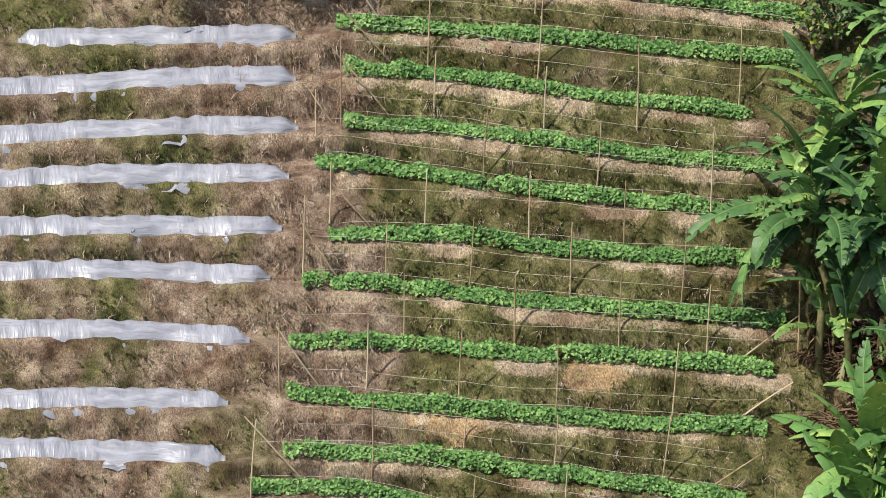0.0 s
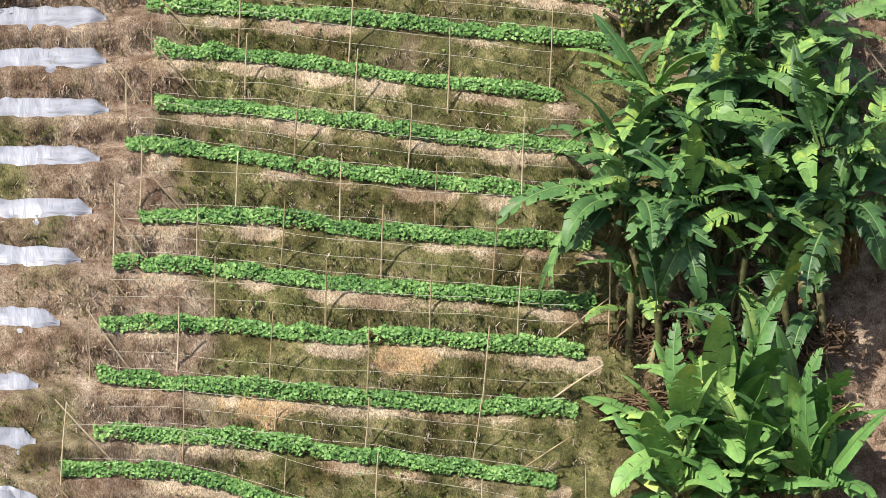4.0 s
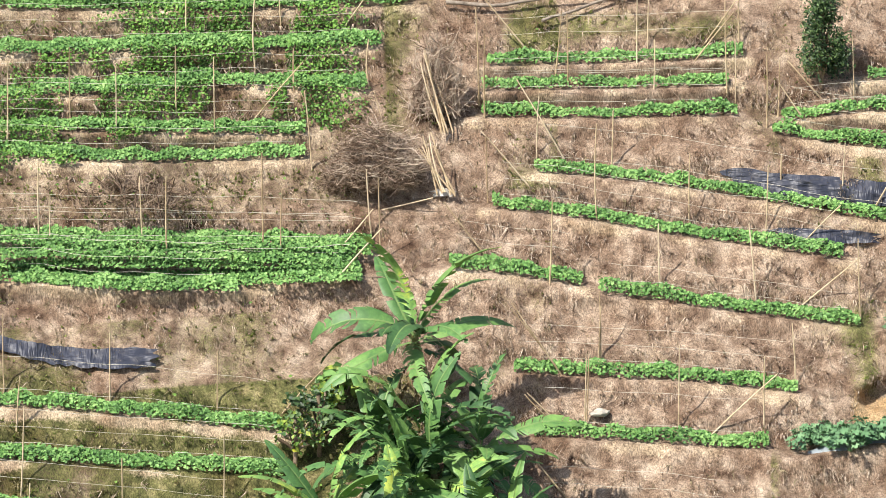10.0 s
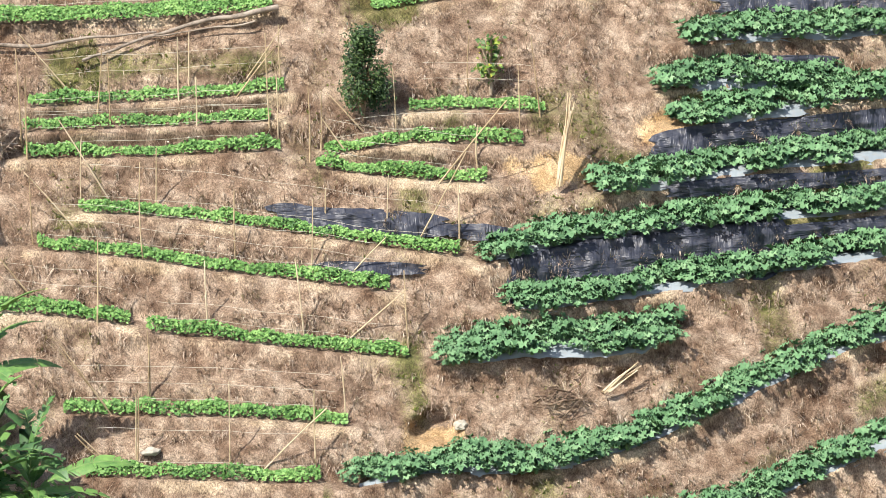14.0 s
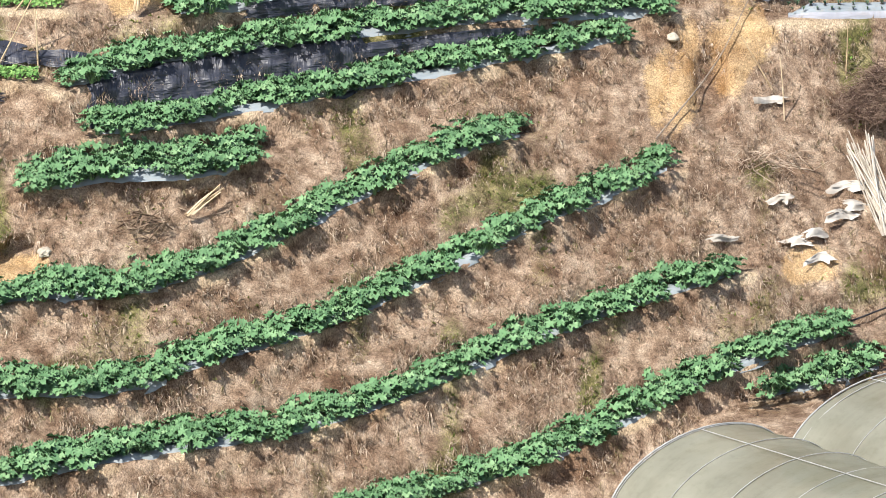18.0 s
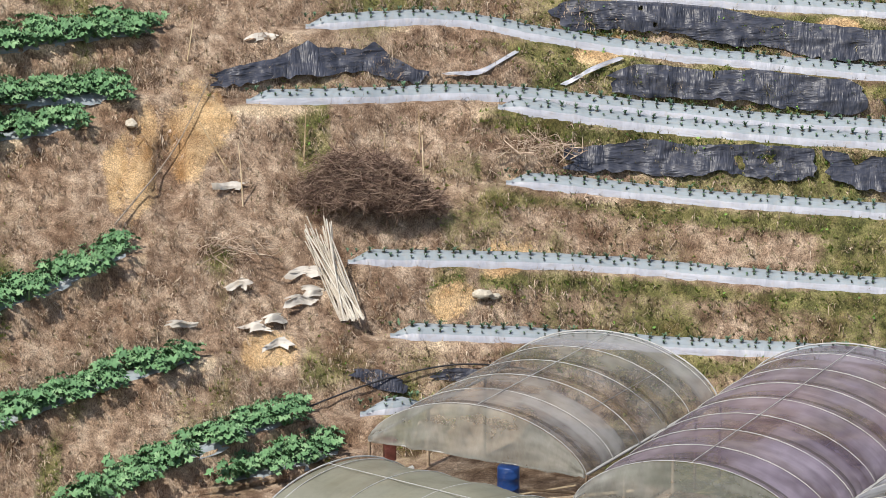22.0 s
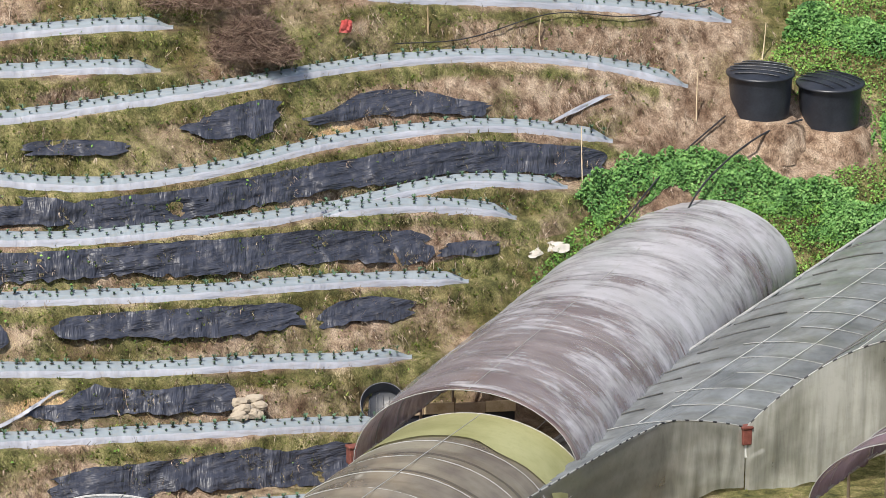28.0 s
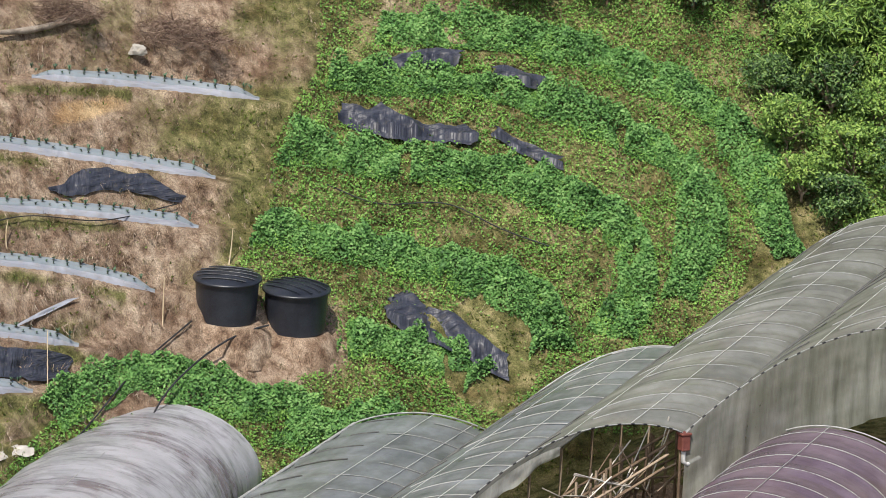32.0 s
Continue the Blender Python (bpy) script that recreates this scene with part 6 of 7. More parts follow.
end_band(plum, (78.68, 124.11), (13.68, 12.11), 3.0, 3.2, 12.2, 12.6, 14.2, 0.4, 1.15, OLIVE_FILM, "yellowed strip of film along the end")
tunnel((71.0, 109.5), (88.15, 124.82), 15.6, 3.1, 3.2, 13.4, 13.8, 9.5, PLUM_FILM, "dark plum plastic tunnel beside another one", 1.7, 0, 0.02, seed=11, proud=0.01, bow=1.15, rib_shades=False)
tunnel((33.0, 107.0), (23.7, 118.38), 11.62, 3.3, 3.3, 9.9, 9.9, 7.5, GREEN_FILM, "pale olive plastic tunnel below the squash rows", 1.6, 0, seed=12, bow=0.9, rib_shades=False)
tunnel((25.5, 106.4), (18.93, 115.55), 11.5, 3.2, 3.2, 9.6, 9.6, 6.0, GREEN_FILM, "pale olive plastic tunnel at the foot of the slope", 1.6, 0, seed=13, bow=0.9, rib_shades=False)


def box_bm(sx, sy, sz, bevel=0.0, at=(0, 0, 0)):
    bm = bmesh.new()
    bmesh.ops.create_cube(bm, size=1, matrix=Matrix.Translation(at) @ Matrix.Diagonal((sx, sy, sz, 1)))
    if bevel:
        bmesh.ops.bevel(bm, geom=bm.edges[:], offset=bevel, segments=1, affect='EDGES')
    return bm


def gutter_box(x, y, z, floor):
    """A downpipe hopper at the end of a gutter, with its pipe elbow."""
    e = root("gutter_hopper", (x, y, z - 0.6), "rust-red gutter hopper with white plastic downpipe", "gutter", "gutter hoppers")
    part("hopper", box_bm(0.3, 0.3, 0.5, 0.03, (0, 0, 0.35)), RUST, e, "rust-red sheet steel hopper")
    part("rim", box_bm(0.36, 0.36, 0.08, 0.02, (0, 0, 0.62)), RUST, e)
    part("pipe", tube_mesh("pipe", [(0, 0, 0.1), (0, 0, -0.25), (0.1, -0.03, -0.34), (0.65, 0.1, -0.2)], 0.075, WHITE_PVC, 8), None, e, "white plastic pipe elbow")
    part("post", tube_mesh("post", [(-0.05, 0.1, 0.2), (-0.05, 0.1, (floor - z) / 2), (-0.05, 0.1, floor - z + 0.5)], 0.05, OLD_WOOD, 6), None, e, "timber post under the hopper")


for x, y, z, fl in ((67.59, 126.47, 10.7, 8.6), (73.82, 124.82, 13.1, 8.8), (83.26, 125.56, 15.6, 10), (26.37, 123.44, 10.5, 8.5), (56.1, 128.9, 10.7, 8.6), (49.2, 115.95, 10.7, 8.5)):
    gutter_box(x, y, z, fl)

# soil block added under the wide tunnel: a backdrop that darkens the space behind its timber frame
inner = new("soil_backdrop", bpy.data.meshes.new("soil_backdrop"))
bm = box_bm(7, 1.2, 4.0, 0.2, (0, 0, 0))
bmesh.ops.subdivide_edges(bm, edges=bm.edges[:], cuts=6, use_grid_fill=True)
for w in bm.verts:
    w.co += 0.25 * noise.noise_vector(w.co * 0.9)
bm.to_mesh(inner.data)
bm.free()
inner.data.materials.append(SOIL)
inner.matrix_basis = pose(83.6, 129.6, 10.6, 0, 0, 14)
tagged(inner, "added soil block as a backdrop inside the wide tunnel", "earth bank", kind="structure")

# timber frame in the open end of the wide tunnel
frame_root = root("scaffold", (78, 122, 10), "grey timber trusses in the open tunnel end", "scaffold")
fr = np.random.RandomState(4)
fa, fb = np.array([74.6, 123.2]), np.array([82.6, 125.6])
for k in range(30):
    a = fa + (fb - fa) * (k % 15) / 14
    back = np.array([0.66, 0.75]) * (0.5 + 2.5 * fr.rand())
    hz = 13.0 + 2.4 * (k % 15) / 14
    p0, p1 = np.r_[a + back, 9.6], np.r_[a + back + 0.1 * fr.randn(2), hz + 0.4 * fr.rand()]
    fixed(part("stud", tube_mesh("stud", [p0, (p0 + p1) / 2, p1], 0.05, OLD_WOOD, 4), None, frame_root), frame_root)
    q1 = np.r_[a + back + np.array([0.9, 0.25]) * (1 + fr.rand()), hz - 0.3 - 1.6 * fr.rand()]
    q0 = np.r_[a + back, hz - 1.8 * fr.rand()]
    fixed(part("strut", tube_mesh("strut", [q0, (q0 + q1) / 2, q1], 0.035, OLD_WOOD, 4), None, frame_root), frame_root)
for k in range(4):
    p0, p1 = np.r_[fa + 0.4 * k, 12.2 + 0.35 * k], np.r_[fb + 0.4 * k, 14.6 + 0.3 * k]
    fixed(part("rail", tube_mesh("rail", [p0, (p0 + p1) / 2, p1], 0.05, OLD_WOOD, 4), None, frame_root), frame_root)

for k in range(34):
    x0 = fr.rand()
    x1 = np.clip(x0 + (0.12 + 0.25 * fr.rand()) * (1 if k % 2 else -1), 0, 1)
    d0, d1 = (np.array([0.66, 0.75]) * (0.2 + 2.2 * fr.rand()) for _ in range(2))
    p0, p1 = np.r_[fa + (fb - fa) * x0 + d0, 11.4 + 1.9 * x0 + 1.2 * fr.rand()], np.r_[fa + (fb - fa) * x1 + d1, 13.0 + 1.9 * x1 + 1.2 * fr.rand()]
    fixed(part("cross_pole", tube_mesh("cross_pole", [p0, (p0 + p1) / 2 + 0.04 * fr.randn(3), p1], 0.024, PALE_CANE if k % 3 else OLD_WOOD, 5), None, frame_root), frame_root)
gu, gv = np.meshgrid(np.linspace(0, 1, 40), np.linspace(0, 1, 10), indexing="ij")
top = np.stack([73.9 + 4.6 * gu, 124.7 + 0.35 * gu, 13.15 + 1.25 * gu + 1.35 * np.sin(gu * 1.75) ** 0.8], -1)
top[..., 2] -= gv * (0.95 - 0.65 * gu) * (1 + 0.25 * lumps(gu * 9, gu * 0, 1.0, 90))
top[..., 1] += 0.12 * lumps(gu * 12, gv * 1.5, 1.0, 91) * gv
flap = new("torn_film_flap", skin_layers(mesh_of("torn_film_flap", top.reshape(-1, 3), grid_faces(40, 10), BAY_CURTAIN, True), gu * 5, gv, 9.0, 4))
tagged(flap, "torn olive film flap hanging at the open tunnel end", "plastic sheet")

# ---- banana plants ----
def leaf_material(name, stops, rough=0.5):
    return mottled(name, stops, 1.2, 9, rough, 0.35, 0.15, "object", 0.7)


BANANA_LEAF = leaf_material("banana_leaf", [(0.1, (0.03, 0.075, 0.028)), (0.5, (0.08, 0.175, 0.05)), (0.85, (0.19, 0.33, 0.085)), (1.0, (0.40, 0.48, 0.09))])
DRY_LEAF = leaf_material("withered_banana_leaf", [(0.2, (0.09, 0.055, 0.03)), (0.7, (0.25, 0.17, 0.09))], 0.8)
STEM = mottled("banana_stem", [(0.25, (0.05, 0.055, 0.02)), (0.5, (0.13, 0.12, 0.05)), (0.8, (0.24, 0.20, 0.10))], 2.5, 14, 0.7, 0.3, 0.3)


def banana_leaf_mesh(seed, mat, length=2.0, width=0.27, droop=1.0, torn=0.5):
    """A long blade along +y that arches over, combed by the wind into strips along its veins."""
    rg = np.random.RandomState(seed)
    n = 44
    u = np.linspace(0, 1, n + 1)
    ang = 0.15 - droop * (0.15 + 1.25 * u**1.5)
    y = np.r_[0, np.cumsum(np.cos(ang[:-1]))] * length / n
    z = np.r_[0, np.cumsum(np.sin(ang[:-1]))] * length / n
    x = 0.05 * np.sin(u * 3 + rg.rand() * 6) * length
    w = width * np.clip(np.sin(np.clip((u - 0.10) / 0.90, 0, 1) ** 0.62 * math.pi), 0, 1) ** 0.6
    vs, fs = [], []
    for side in (-1, 1):
        base_fold = 0.15 + 0.3 * rg.rand()
        i = 0
        while i < n:
            run = 1 + int(rg.exponential(1.0 + 5 * (1 - torn))) if torn > 0 else n
            j = min(n, i + run)
            fold, back, cut = base_fold + torn * 0.9 * (rg.rand() - 0.65), 0.25 + 0.45 * rg.rand(), min(0.42 * (j - i), torn * (0.4 + 1.4 * rg.rand()))
            for k in range(i, j):
                if w[k] < 0.02 and w[k + 1] < 0.02:
                    continue
                o = len(vs)
                lead, trail = (cut if k == i else 0.0), (cut if k == j - 1 else 0.0)
                for q, m, in_gap in ((0.0, k, lead), (1.0, k + 1, -trail)):
                    yy, zz, xx, ww = y[m], z[m], x[m], w[m]
                    dy, dz = (y[k + 1] - y[k]) * in_gap, (z[k + 1] - z[k]) * in_gap
                    vs += [(xx, yy, zz), (xx + side * ww * 0.55, yy + back * 0.45 * ww + dy * 0.6, zz + ww * 0.5 * fold + dz * 0.6),
                           (xx + side * ww * (1 - 0.12 * abs(in_gap)), yy + back * ww + dy * 1.3, zz + ww * (fold * 0.45 - 0.38) + dz * 1.3)]
                fs += [[o, o + 1, o + 4, o + 3], [o + 1, o + 2, o + 5, o + 4]] if side > 0 else [[o, o + 3, o + 4, o + 1], [o + 1, o + 4, o + 5, o + 2]]
            i = j
    for i in range(0, n, 2):
        o, r0, r1 = len(vs), 0.026 * (1 - u[i]) + 0.007, 0.026 * (1 - u[i + 2]) + 0.007
        vs += [(x[i] - r0, y[i], z[i] + 0.012), (x[i] + r0, y[i], z[i] + 0.012), (x[i + 2] + r1, y[i + 2], z[i + 2] + 0.012), (x[i + 2] - r1, y[i + 2], z[i + 2] + 0.012)]
        fs.append([o, o + 1, o + 2, o + 3])
    me = mesh_of("banana_leaf", vs, fs, [mat, MIDRIB], False)
    index = np.zeros(len(fs), np.int32)
    index[-(n // 2):] = 1
    me.polygons.foreach_set("material_index", index)
    return me


MIDRIB = mottled("leaf_midrib", [(0.3, (0.11, 0.19, 0.055)), (0.7, (0.20, 0.29, 0.10))], 4, 20, 0.5, 0.4, 0)
LEAVES = [banana_leaf_mesh(i, BANANA_LEAF, 2.45 + 0.2 * (i % 5), 0.25 + 0.04 * (i % 3), 0.5 + 0.2 * (i % 6), 0.2 + 0.14 * (i % 5)) for i in range(12)]
DRIED = [banana_leaf_mesh(40 + i, DRY_LEAF, 1.5, 0.12, 1.6, 0.8) for i in range(3)]


BRIGHT_LEAF = leaf_material("young_banana_leaf", [(0.1, (0.06, 0.14, 0.04)), (0.5, (0.13, 0.27, 0.07)), (0.85, (0.27, 0.43, 0.12)), (1.0, (0.44, 0.52, 0.13))])
YOUNG = [banana_leaf_mesh(70 + i, BRIGHT_LEAF, 2.4 + 0.15 * (i % 5), 0.30 + 0.04 * (i % 3), 0.25 + 0.16 * (i % 6), 0.10 + 0.12 * (i % 5)) for i in range(12)]


def banana_plant(s, h, tall, seed, leaves=10, size=1.0, erect=0.0, out=0.0):
    rg = np.random.RandomState(seed)
    p = spot(s, h) + Vector(outward(s)) * out
    e = root("banana_plant", p, "banana plant with broad wind-torn green leaves", "banana plant", "banana clump")
    lean = Vector((0.12 * rg.randn(), 0.12 * rg.randn(), 0))
    pts = [(lean.x * t * t * tall, lean.y * t * t * tall, t * tall - 0.2) for t in np.linspace(0, 1, 6)]
    part("pseudostem", tube_mesh("pseudostem", pts, 0.10, STEM, 8), None, e, "thick sheathed stem with dry scraps")
    top = Vector(pts[-1])
    a0 = rg.rand() * 360
    for k in range(leaves + 4 if leaves else 3):
        lf = part("leaf", (YOUNG if erect else LEAVES)[rg.randint(12)], None, e)
        lift = 80 - 100 * (k / (leaves + 4)) ** 0.85 + 8 * rg.randn() + erect * 15
        lf.matrix_basis = Matrix.Translation(top + Vector((0, 0, -0.25 * k / (leaves + 1)))) @ pose(0, 0, 0, 0, 0, a0 + k * 137.5 + 20 * rg.randn()) @ pose(0, 0, 0, lift, 12 * rg.randn(), 0) @ Matrix.Scale(size * (0.9 + 0.35 * rg.rand()), 4)
    for k in range(8):
        lf = part("dry_leaf", DRIED[k % 3], None, e, "brown hanging dead leaf")
        lf.matrix_basis = Matrix.Translation(top + Vector((0, 0, -0.45 - 0.9 * rg.rand()))) @ pose(0, 0, 0, -35, 0, rg.rand() * 360) @ Matrix.Scale(0.7 + 0.3 * rg.rand(), 4)
    return e


for k, (s, h, tall, n, size) in enumerate(((-9.85, 12.5, 3.0, 11, 1.0), (-9.57, 10.2, 2.3, 11, 1.0), (-11.76, 8.8, 2.4, 11, 1.0), (-10.03, 8.3, 2.6, 12, 1.0), (-8.31, 8.5, 2.5, 11, 1.0),
                                           (-13.2, 8.0, 2.2, 11, 1.05), (-12.08, 7.4, 2.5, 12, 1.05), (-7.79, 7.2, 2.4, 12, 1.05), (-9.09, 7.3, 2.5, 11, 1.0), (-10.92, 7.5, 2.5, 11, 1.0),
                                           (-13.9, 7.6, 2.2, 11, 1.05), (-12.6, 9.6, 2.2, 10, 0.95), (-7.3, 8.9, 2.1, 10, 0.95), (-11.4, 10.8, 2.2, 10, 0.9), (-8.6, 10.9, 2.1, 9, 0.9),
                                           (-9.0, 9.4, 2.4, 11, 1.0), (-10.7, 9.9, 2.5, 10, 1.0), (-6.9, 7.9, 2.0, 9, 1.0), (-10.0, 11.0, 2.2, 10, 0.95))):
    banana_plant(s, h, tall, 60 + k, n, size, 0, 0.8)
for k, (s, h, tall, n, size) in enumerate(((-11.64, 3.3, 1.9, 10, 1.05), (-10.15, 3.8, 2.0, 10, 1.05), (-8.62, 3.2, 1.9, 10, 1.05), (-12.3, 2.7, 1.5, 10, 1.0), (-10.1, 2.6, 1.7, 10, 1.0), (-7.6, 2.6, 1.8, 9, 1.0))):
    banana_plant(s, h, tall, 90 + k, n, size, 0.9, 0.5)

for k, (s, h, tall) in enumerate(((-13.4, 6.3, 1.5), (-12.5, 5.9, 1.7), (-11.6, 6.2, 1.6), (-10.6, 5.9, 1.8), (-9.6, 5.7, 1.7), (-8.7, 6.0, 1.8), (-7.7, 6.2, 1.6), (-11.0, 5.3, 1.4), (-9.0, 5.2, 1.4), (-12.9, 6.8, 2.0), (-8.1, 7.0, 2.0), (-10.2, 6.5, 2.2))):
    banana_plant(s, h, tall, 120 + k, 0, 0.8, 0, 0.9)


# ---- shrubs, trees and vines ----
LEAF_DARK = mottled("dark_shrub_leaf", [(0.2, (0.015, 0.035, 0.01)), (0.5, (0.035, 0.075, 0.02)), (0.8, (0.09, 0.15, 0.04))], 1.5, 12, 0.5, 0.4, 0, "island", 0.6)
LEAF_VINE = mottled("vine_leaf", [(0.2, (0.035, 0.09, 0.015)), (0.5, (0.10, 0.19, 0.03)), (0.75, (0.25, 0.32, 0.05)), (0.95, (0.55, 0.48, 0.05))], 1.5, 12, 0.5, 0.4, 0, "island", 0.7)
LEAF_FERN = mottled("fern_leaf", [(0.2, (0.05, 0.105, 0.018)), (0.5, (0.13, 0.235, 0.042)), (0.8, (0.28, 0.40, 0.085))], 1.2, 10, 0.5, 0.3, 0, "island", 0.6)
LEAF_IVY = mottled("creeper_leaf", [(0.2, (0.018, 0.045, 0.012)), (0.5, (0.06, 0.13, 0.03)), (0.8, (0.17, 0.27, 0.07))], 1.5, 12, 0.5, 0.4, 0, "island", 0.6)
TWIG = mottled("dead_twig", [(0.2, (0.10, 0.065, 0.045)), (0.5, (0.22, 0.155, 0.11)), (0.8, (0.38, 0.29, 0.21))], 3, 20, 0.85, 0.2, 0, "island", 0.6)


def shrub(name, label, s, h, wide, tall, n, leaf, mat, seed, out=0.3, category="shrub", limbs=7, slim=0.38):
    """A woody shrub: tapered trunk, limbs, and a crown of many small leaves in clumps with gaps."""
    rg = np.random.RandomState(seed)
    p = np.array(spot(s, h)) + outward(np.array([s]))[0] * out
    e = root(name, p, label, category)
    hubs = []
    for k in range(limbs):
        u = (k + 0.6) / limbs
        a = rg.rand() * 6.283
        tip = np.array([math.cos(a) * wide * 0.36, math.sin(a) * wide * 0.3, tall * (0.2 + 0.72 * u)])
        part("limb", tube_mesh("limb", [(0, 0, tall * 0.05 * k / limbs), tip * [0.45, 0.45, 0.6], tip], 0.03 + 0.02 * (1 - u), OLD_WOOD, 5), None, e)
        hubs.append(tip)
    part("trunk", tube_mesh("trunk", [(0, 0, -0.3), (0.03, 0, tall * 0.4), (0, 0.03, tall * 0.85)], 0.06, OLD_WOOD, 7), None, e)
    hubs = np.array(hubs + [np.array([0.25 * wide * rg.randn(), 0.2 * wide * rg.randn(), tall * (0.15 + 0.8 * rg.rand())]) for _ in range(limbs * 2)])
    hubs[:, :2] *= (1.25 - 0.75 * hubs[:, 2:] / tall)
    which = rg.randint(len(hubs), size=n)
    c = hubs[which] + rg.randn(n, 3) * np.array([wide * 0.13, wide * 0.13, tall * 0.085])
    c = c[(c[:, 2] > 0.05) & (c[:, 2] < tall * (0.85 + 0.15 * rg.rand(n)))]
    n = len(c)
    v, f = leaf_cloud(c, np.full(n, s), rg, leaf, 1.1, slim)
    part("crown", mesh_of("crown", v, f, mat), None, e)
    return e


shrub("evergreen_shrub", "dense dark evergreen shrub standing on a bank", 1.38, 19.7, 1.15, 2.6, 4600, 0.10, LEAF_DARK, 1, slim=0.26)
shrub("vine_thicket", "tangled vine thicket with yellowing leaves", -13.0, 12.3, 1.6, 1.6, 420, 0.15, LEAF_DARK, 2)
shrub("vine_thicket", "vine thicket with broad yellow-green leaves", -12.3, 13.0, 1.2, 1.2, 320, 0.24, LEAF_VINE, 3)
shrub("vine_thicket", "dark vine thicket at the banana stems", -13.7, 12.2, 1.3, 1.1, 200, 0.13, LEAF_VINE, 4)
shrub("vine_climber", "sparse vine climbing on stakes and netting", 5.0, 20.25, 0.8, 1.5, 260, 0.13, LEAF_VINE, 5)
for k, (s, h, w, t) in enumerate(((-28.7, 13.9, 2.0, 2.4), (-29.9, 14.2, 2.6, 3.2), (-31.5, 14.0, 2.4, 3.4), (-29.3, 15.9, 2.2, 2.8), (-30.4, 17.2, 2.6, 3.0))):
    shrub("roadside_shrub", "bushy green shrub beside the bean terraces", s, h, w, t, 4600, 0.24, LEAF_IVY, 10 + k, slim=0.12)
for k, (s, h, w, t) in enumerate(((-20, 22.6, 3.2, 2.2), (-17, 22.7, 3.4, 2.4), (-14, 22.6, 3.2, 2.2), (-11.3, 22.5, 2.6, 2.0))):
    shrub("hedge_shrub", "dark shrub along the top of a terrace", s, h, w, t, 2600, 0.14, LEAF_DARK, 20 + k)
for k, (s, h, w, t) in enumerate(((85.2, 21.6, 2.6, 2.6), (86.6, 22.4, 3.0, 3.0), (88.5, 21.0, 3.2, 3.0), (87.6, 23.4, 3.0, 2.4))):
    shrub("feathery_tree", "feathery bright green tree at the field edge", s, h, w, t, 4600, 0.30, LEAF_FERN, 30 + k, 0.8, "tree", 9, 0.12)
for k, (s, h, w, t) in enumerate(((86.3, 18.6, 2.6, 2.0), (87.9, 18.4, 2.8, 2.2), (86.9, 19.9, 2.8, 2.2), (85.9, 17.4, 2.0, 1.6), (89.2, 19.5, 3, 2.6))):
    shrub("ivy_bank_shrub", "dense dark green creeper shrub on a steep bank", s, h, w, t, 4200, 0.13, LEAF_IVY if k % 2 else LEAF_FERN, 40 + k, slim=0.3)
for k, (s, h, w, t) in enumerate(((84.6, 22.2, 2.4, 2.2), (83.9, 21.0, 2.0, 1.6), (84.4, 19.6, 2.2, 1.8), (85.6, 20.6, 2.6, 2.4), (84.9, 18.0, 2.0, 1.6), (86.0, 23.4, 3.0, 2.4), (87.4, 20.6, 2.6, 2.4))):
    shrub("bank_shrub", "scrubby dark green bush on a steep bank", s, h, w, t, 2600, 0.16, LEAF_FERN if k % 2 == 0 else LEAF_IVY, 140 + k, slim=0.2)
for k, (s, h, w, t) in enumerate(((79.2, 24.0, 2.6, 1.9), (81.6, 23.9, 2.6, 2.0), (83.6, 23.6, 2.4, 2.2), (76.6, 24.1, 2.6, 1.6))):
    shrub("hedge_shrub", "dark leafy shrub above the potato field", s, h, w, t, 2600, 0.13, LEAF_DARK, 50 + k)


# creeper that clothes the steep bank past the potato field
rg = np.random.RandomState(83)
n = 70000
s, h = rg.uniform(83.2, 93, n), rg.uniform(13.5, 25.3, n)
keep = rg.rand(n) < np.clip(0.85 + 0.8 * lumps(s, h, 0.9, 84), 0, 1) * np.clip((s - np.interp(h, [14, 17, 20, 23], [86.3, 85.6, 84.6, 83.4])) / 0.8, 0, 1)
s, h = s[keep], h[keep]
bulge = 0.35 + 0.35 * lumps(s, h, 0.8, 85) + 0.2 * lumps(s, h, 0.35, 86)
c = on_slope(s, h) + outward(s) * (bulge * (0.5 + 0.6 * rg.rand(len(s))))[:, None]
c[:, 2] += 0.1 * rg.rand(len(s))
v, f = leaf_cloud(c, s, rg, 0.15, 1.2, 0.25)
ob = new("bank_creeper", mesh_of("bank_creeper", v, f, LEAF_FERN))
tagged(ob, "dense green creeper clothing a steep bank", "creeper", kind="stuff")

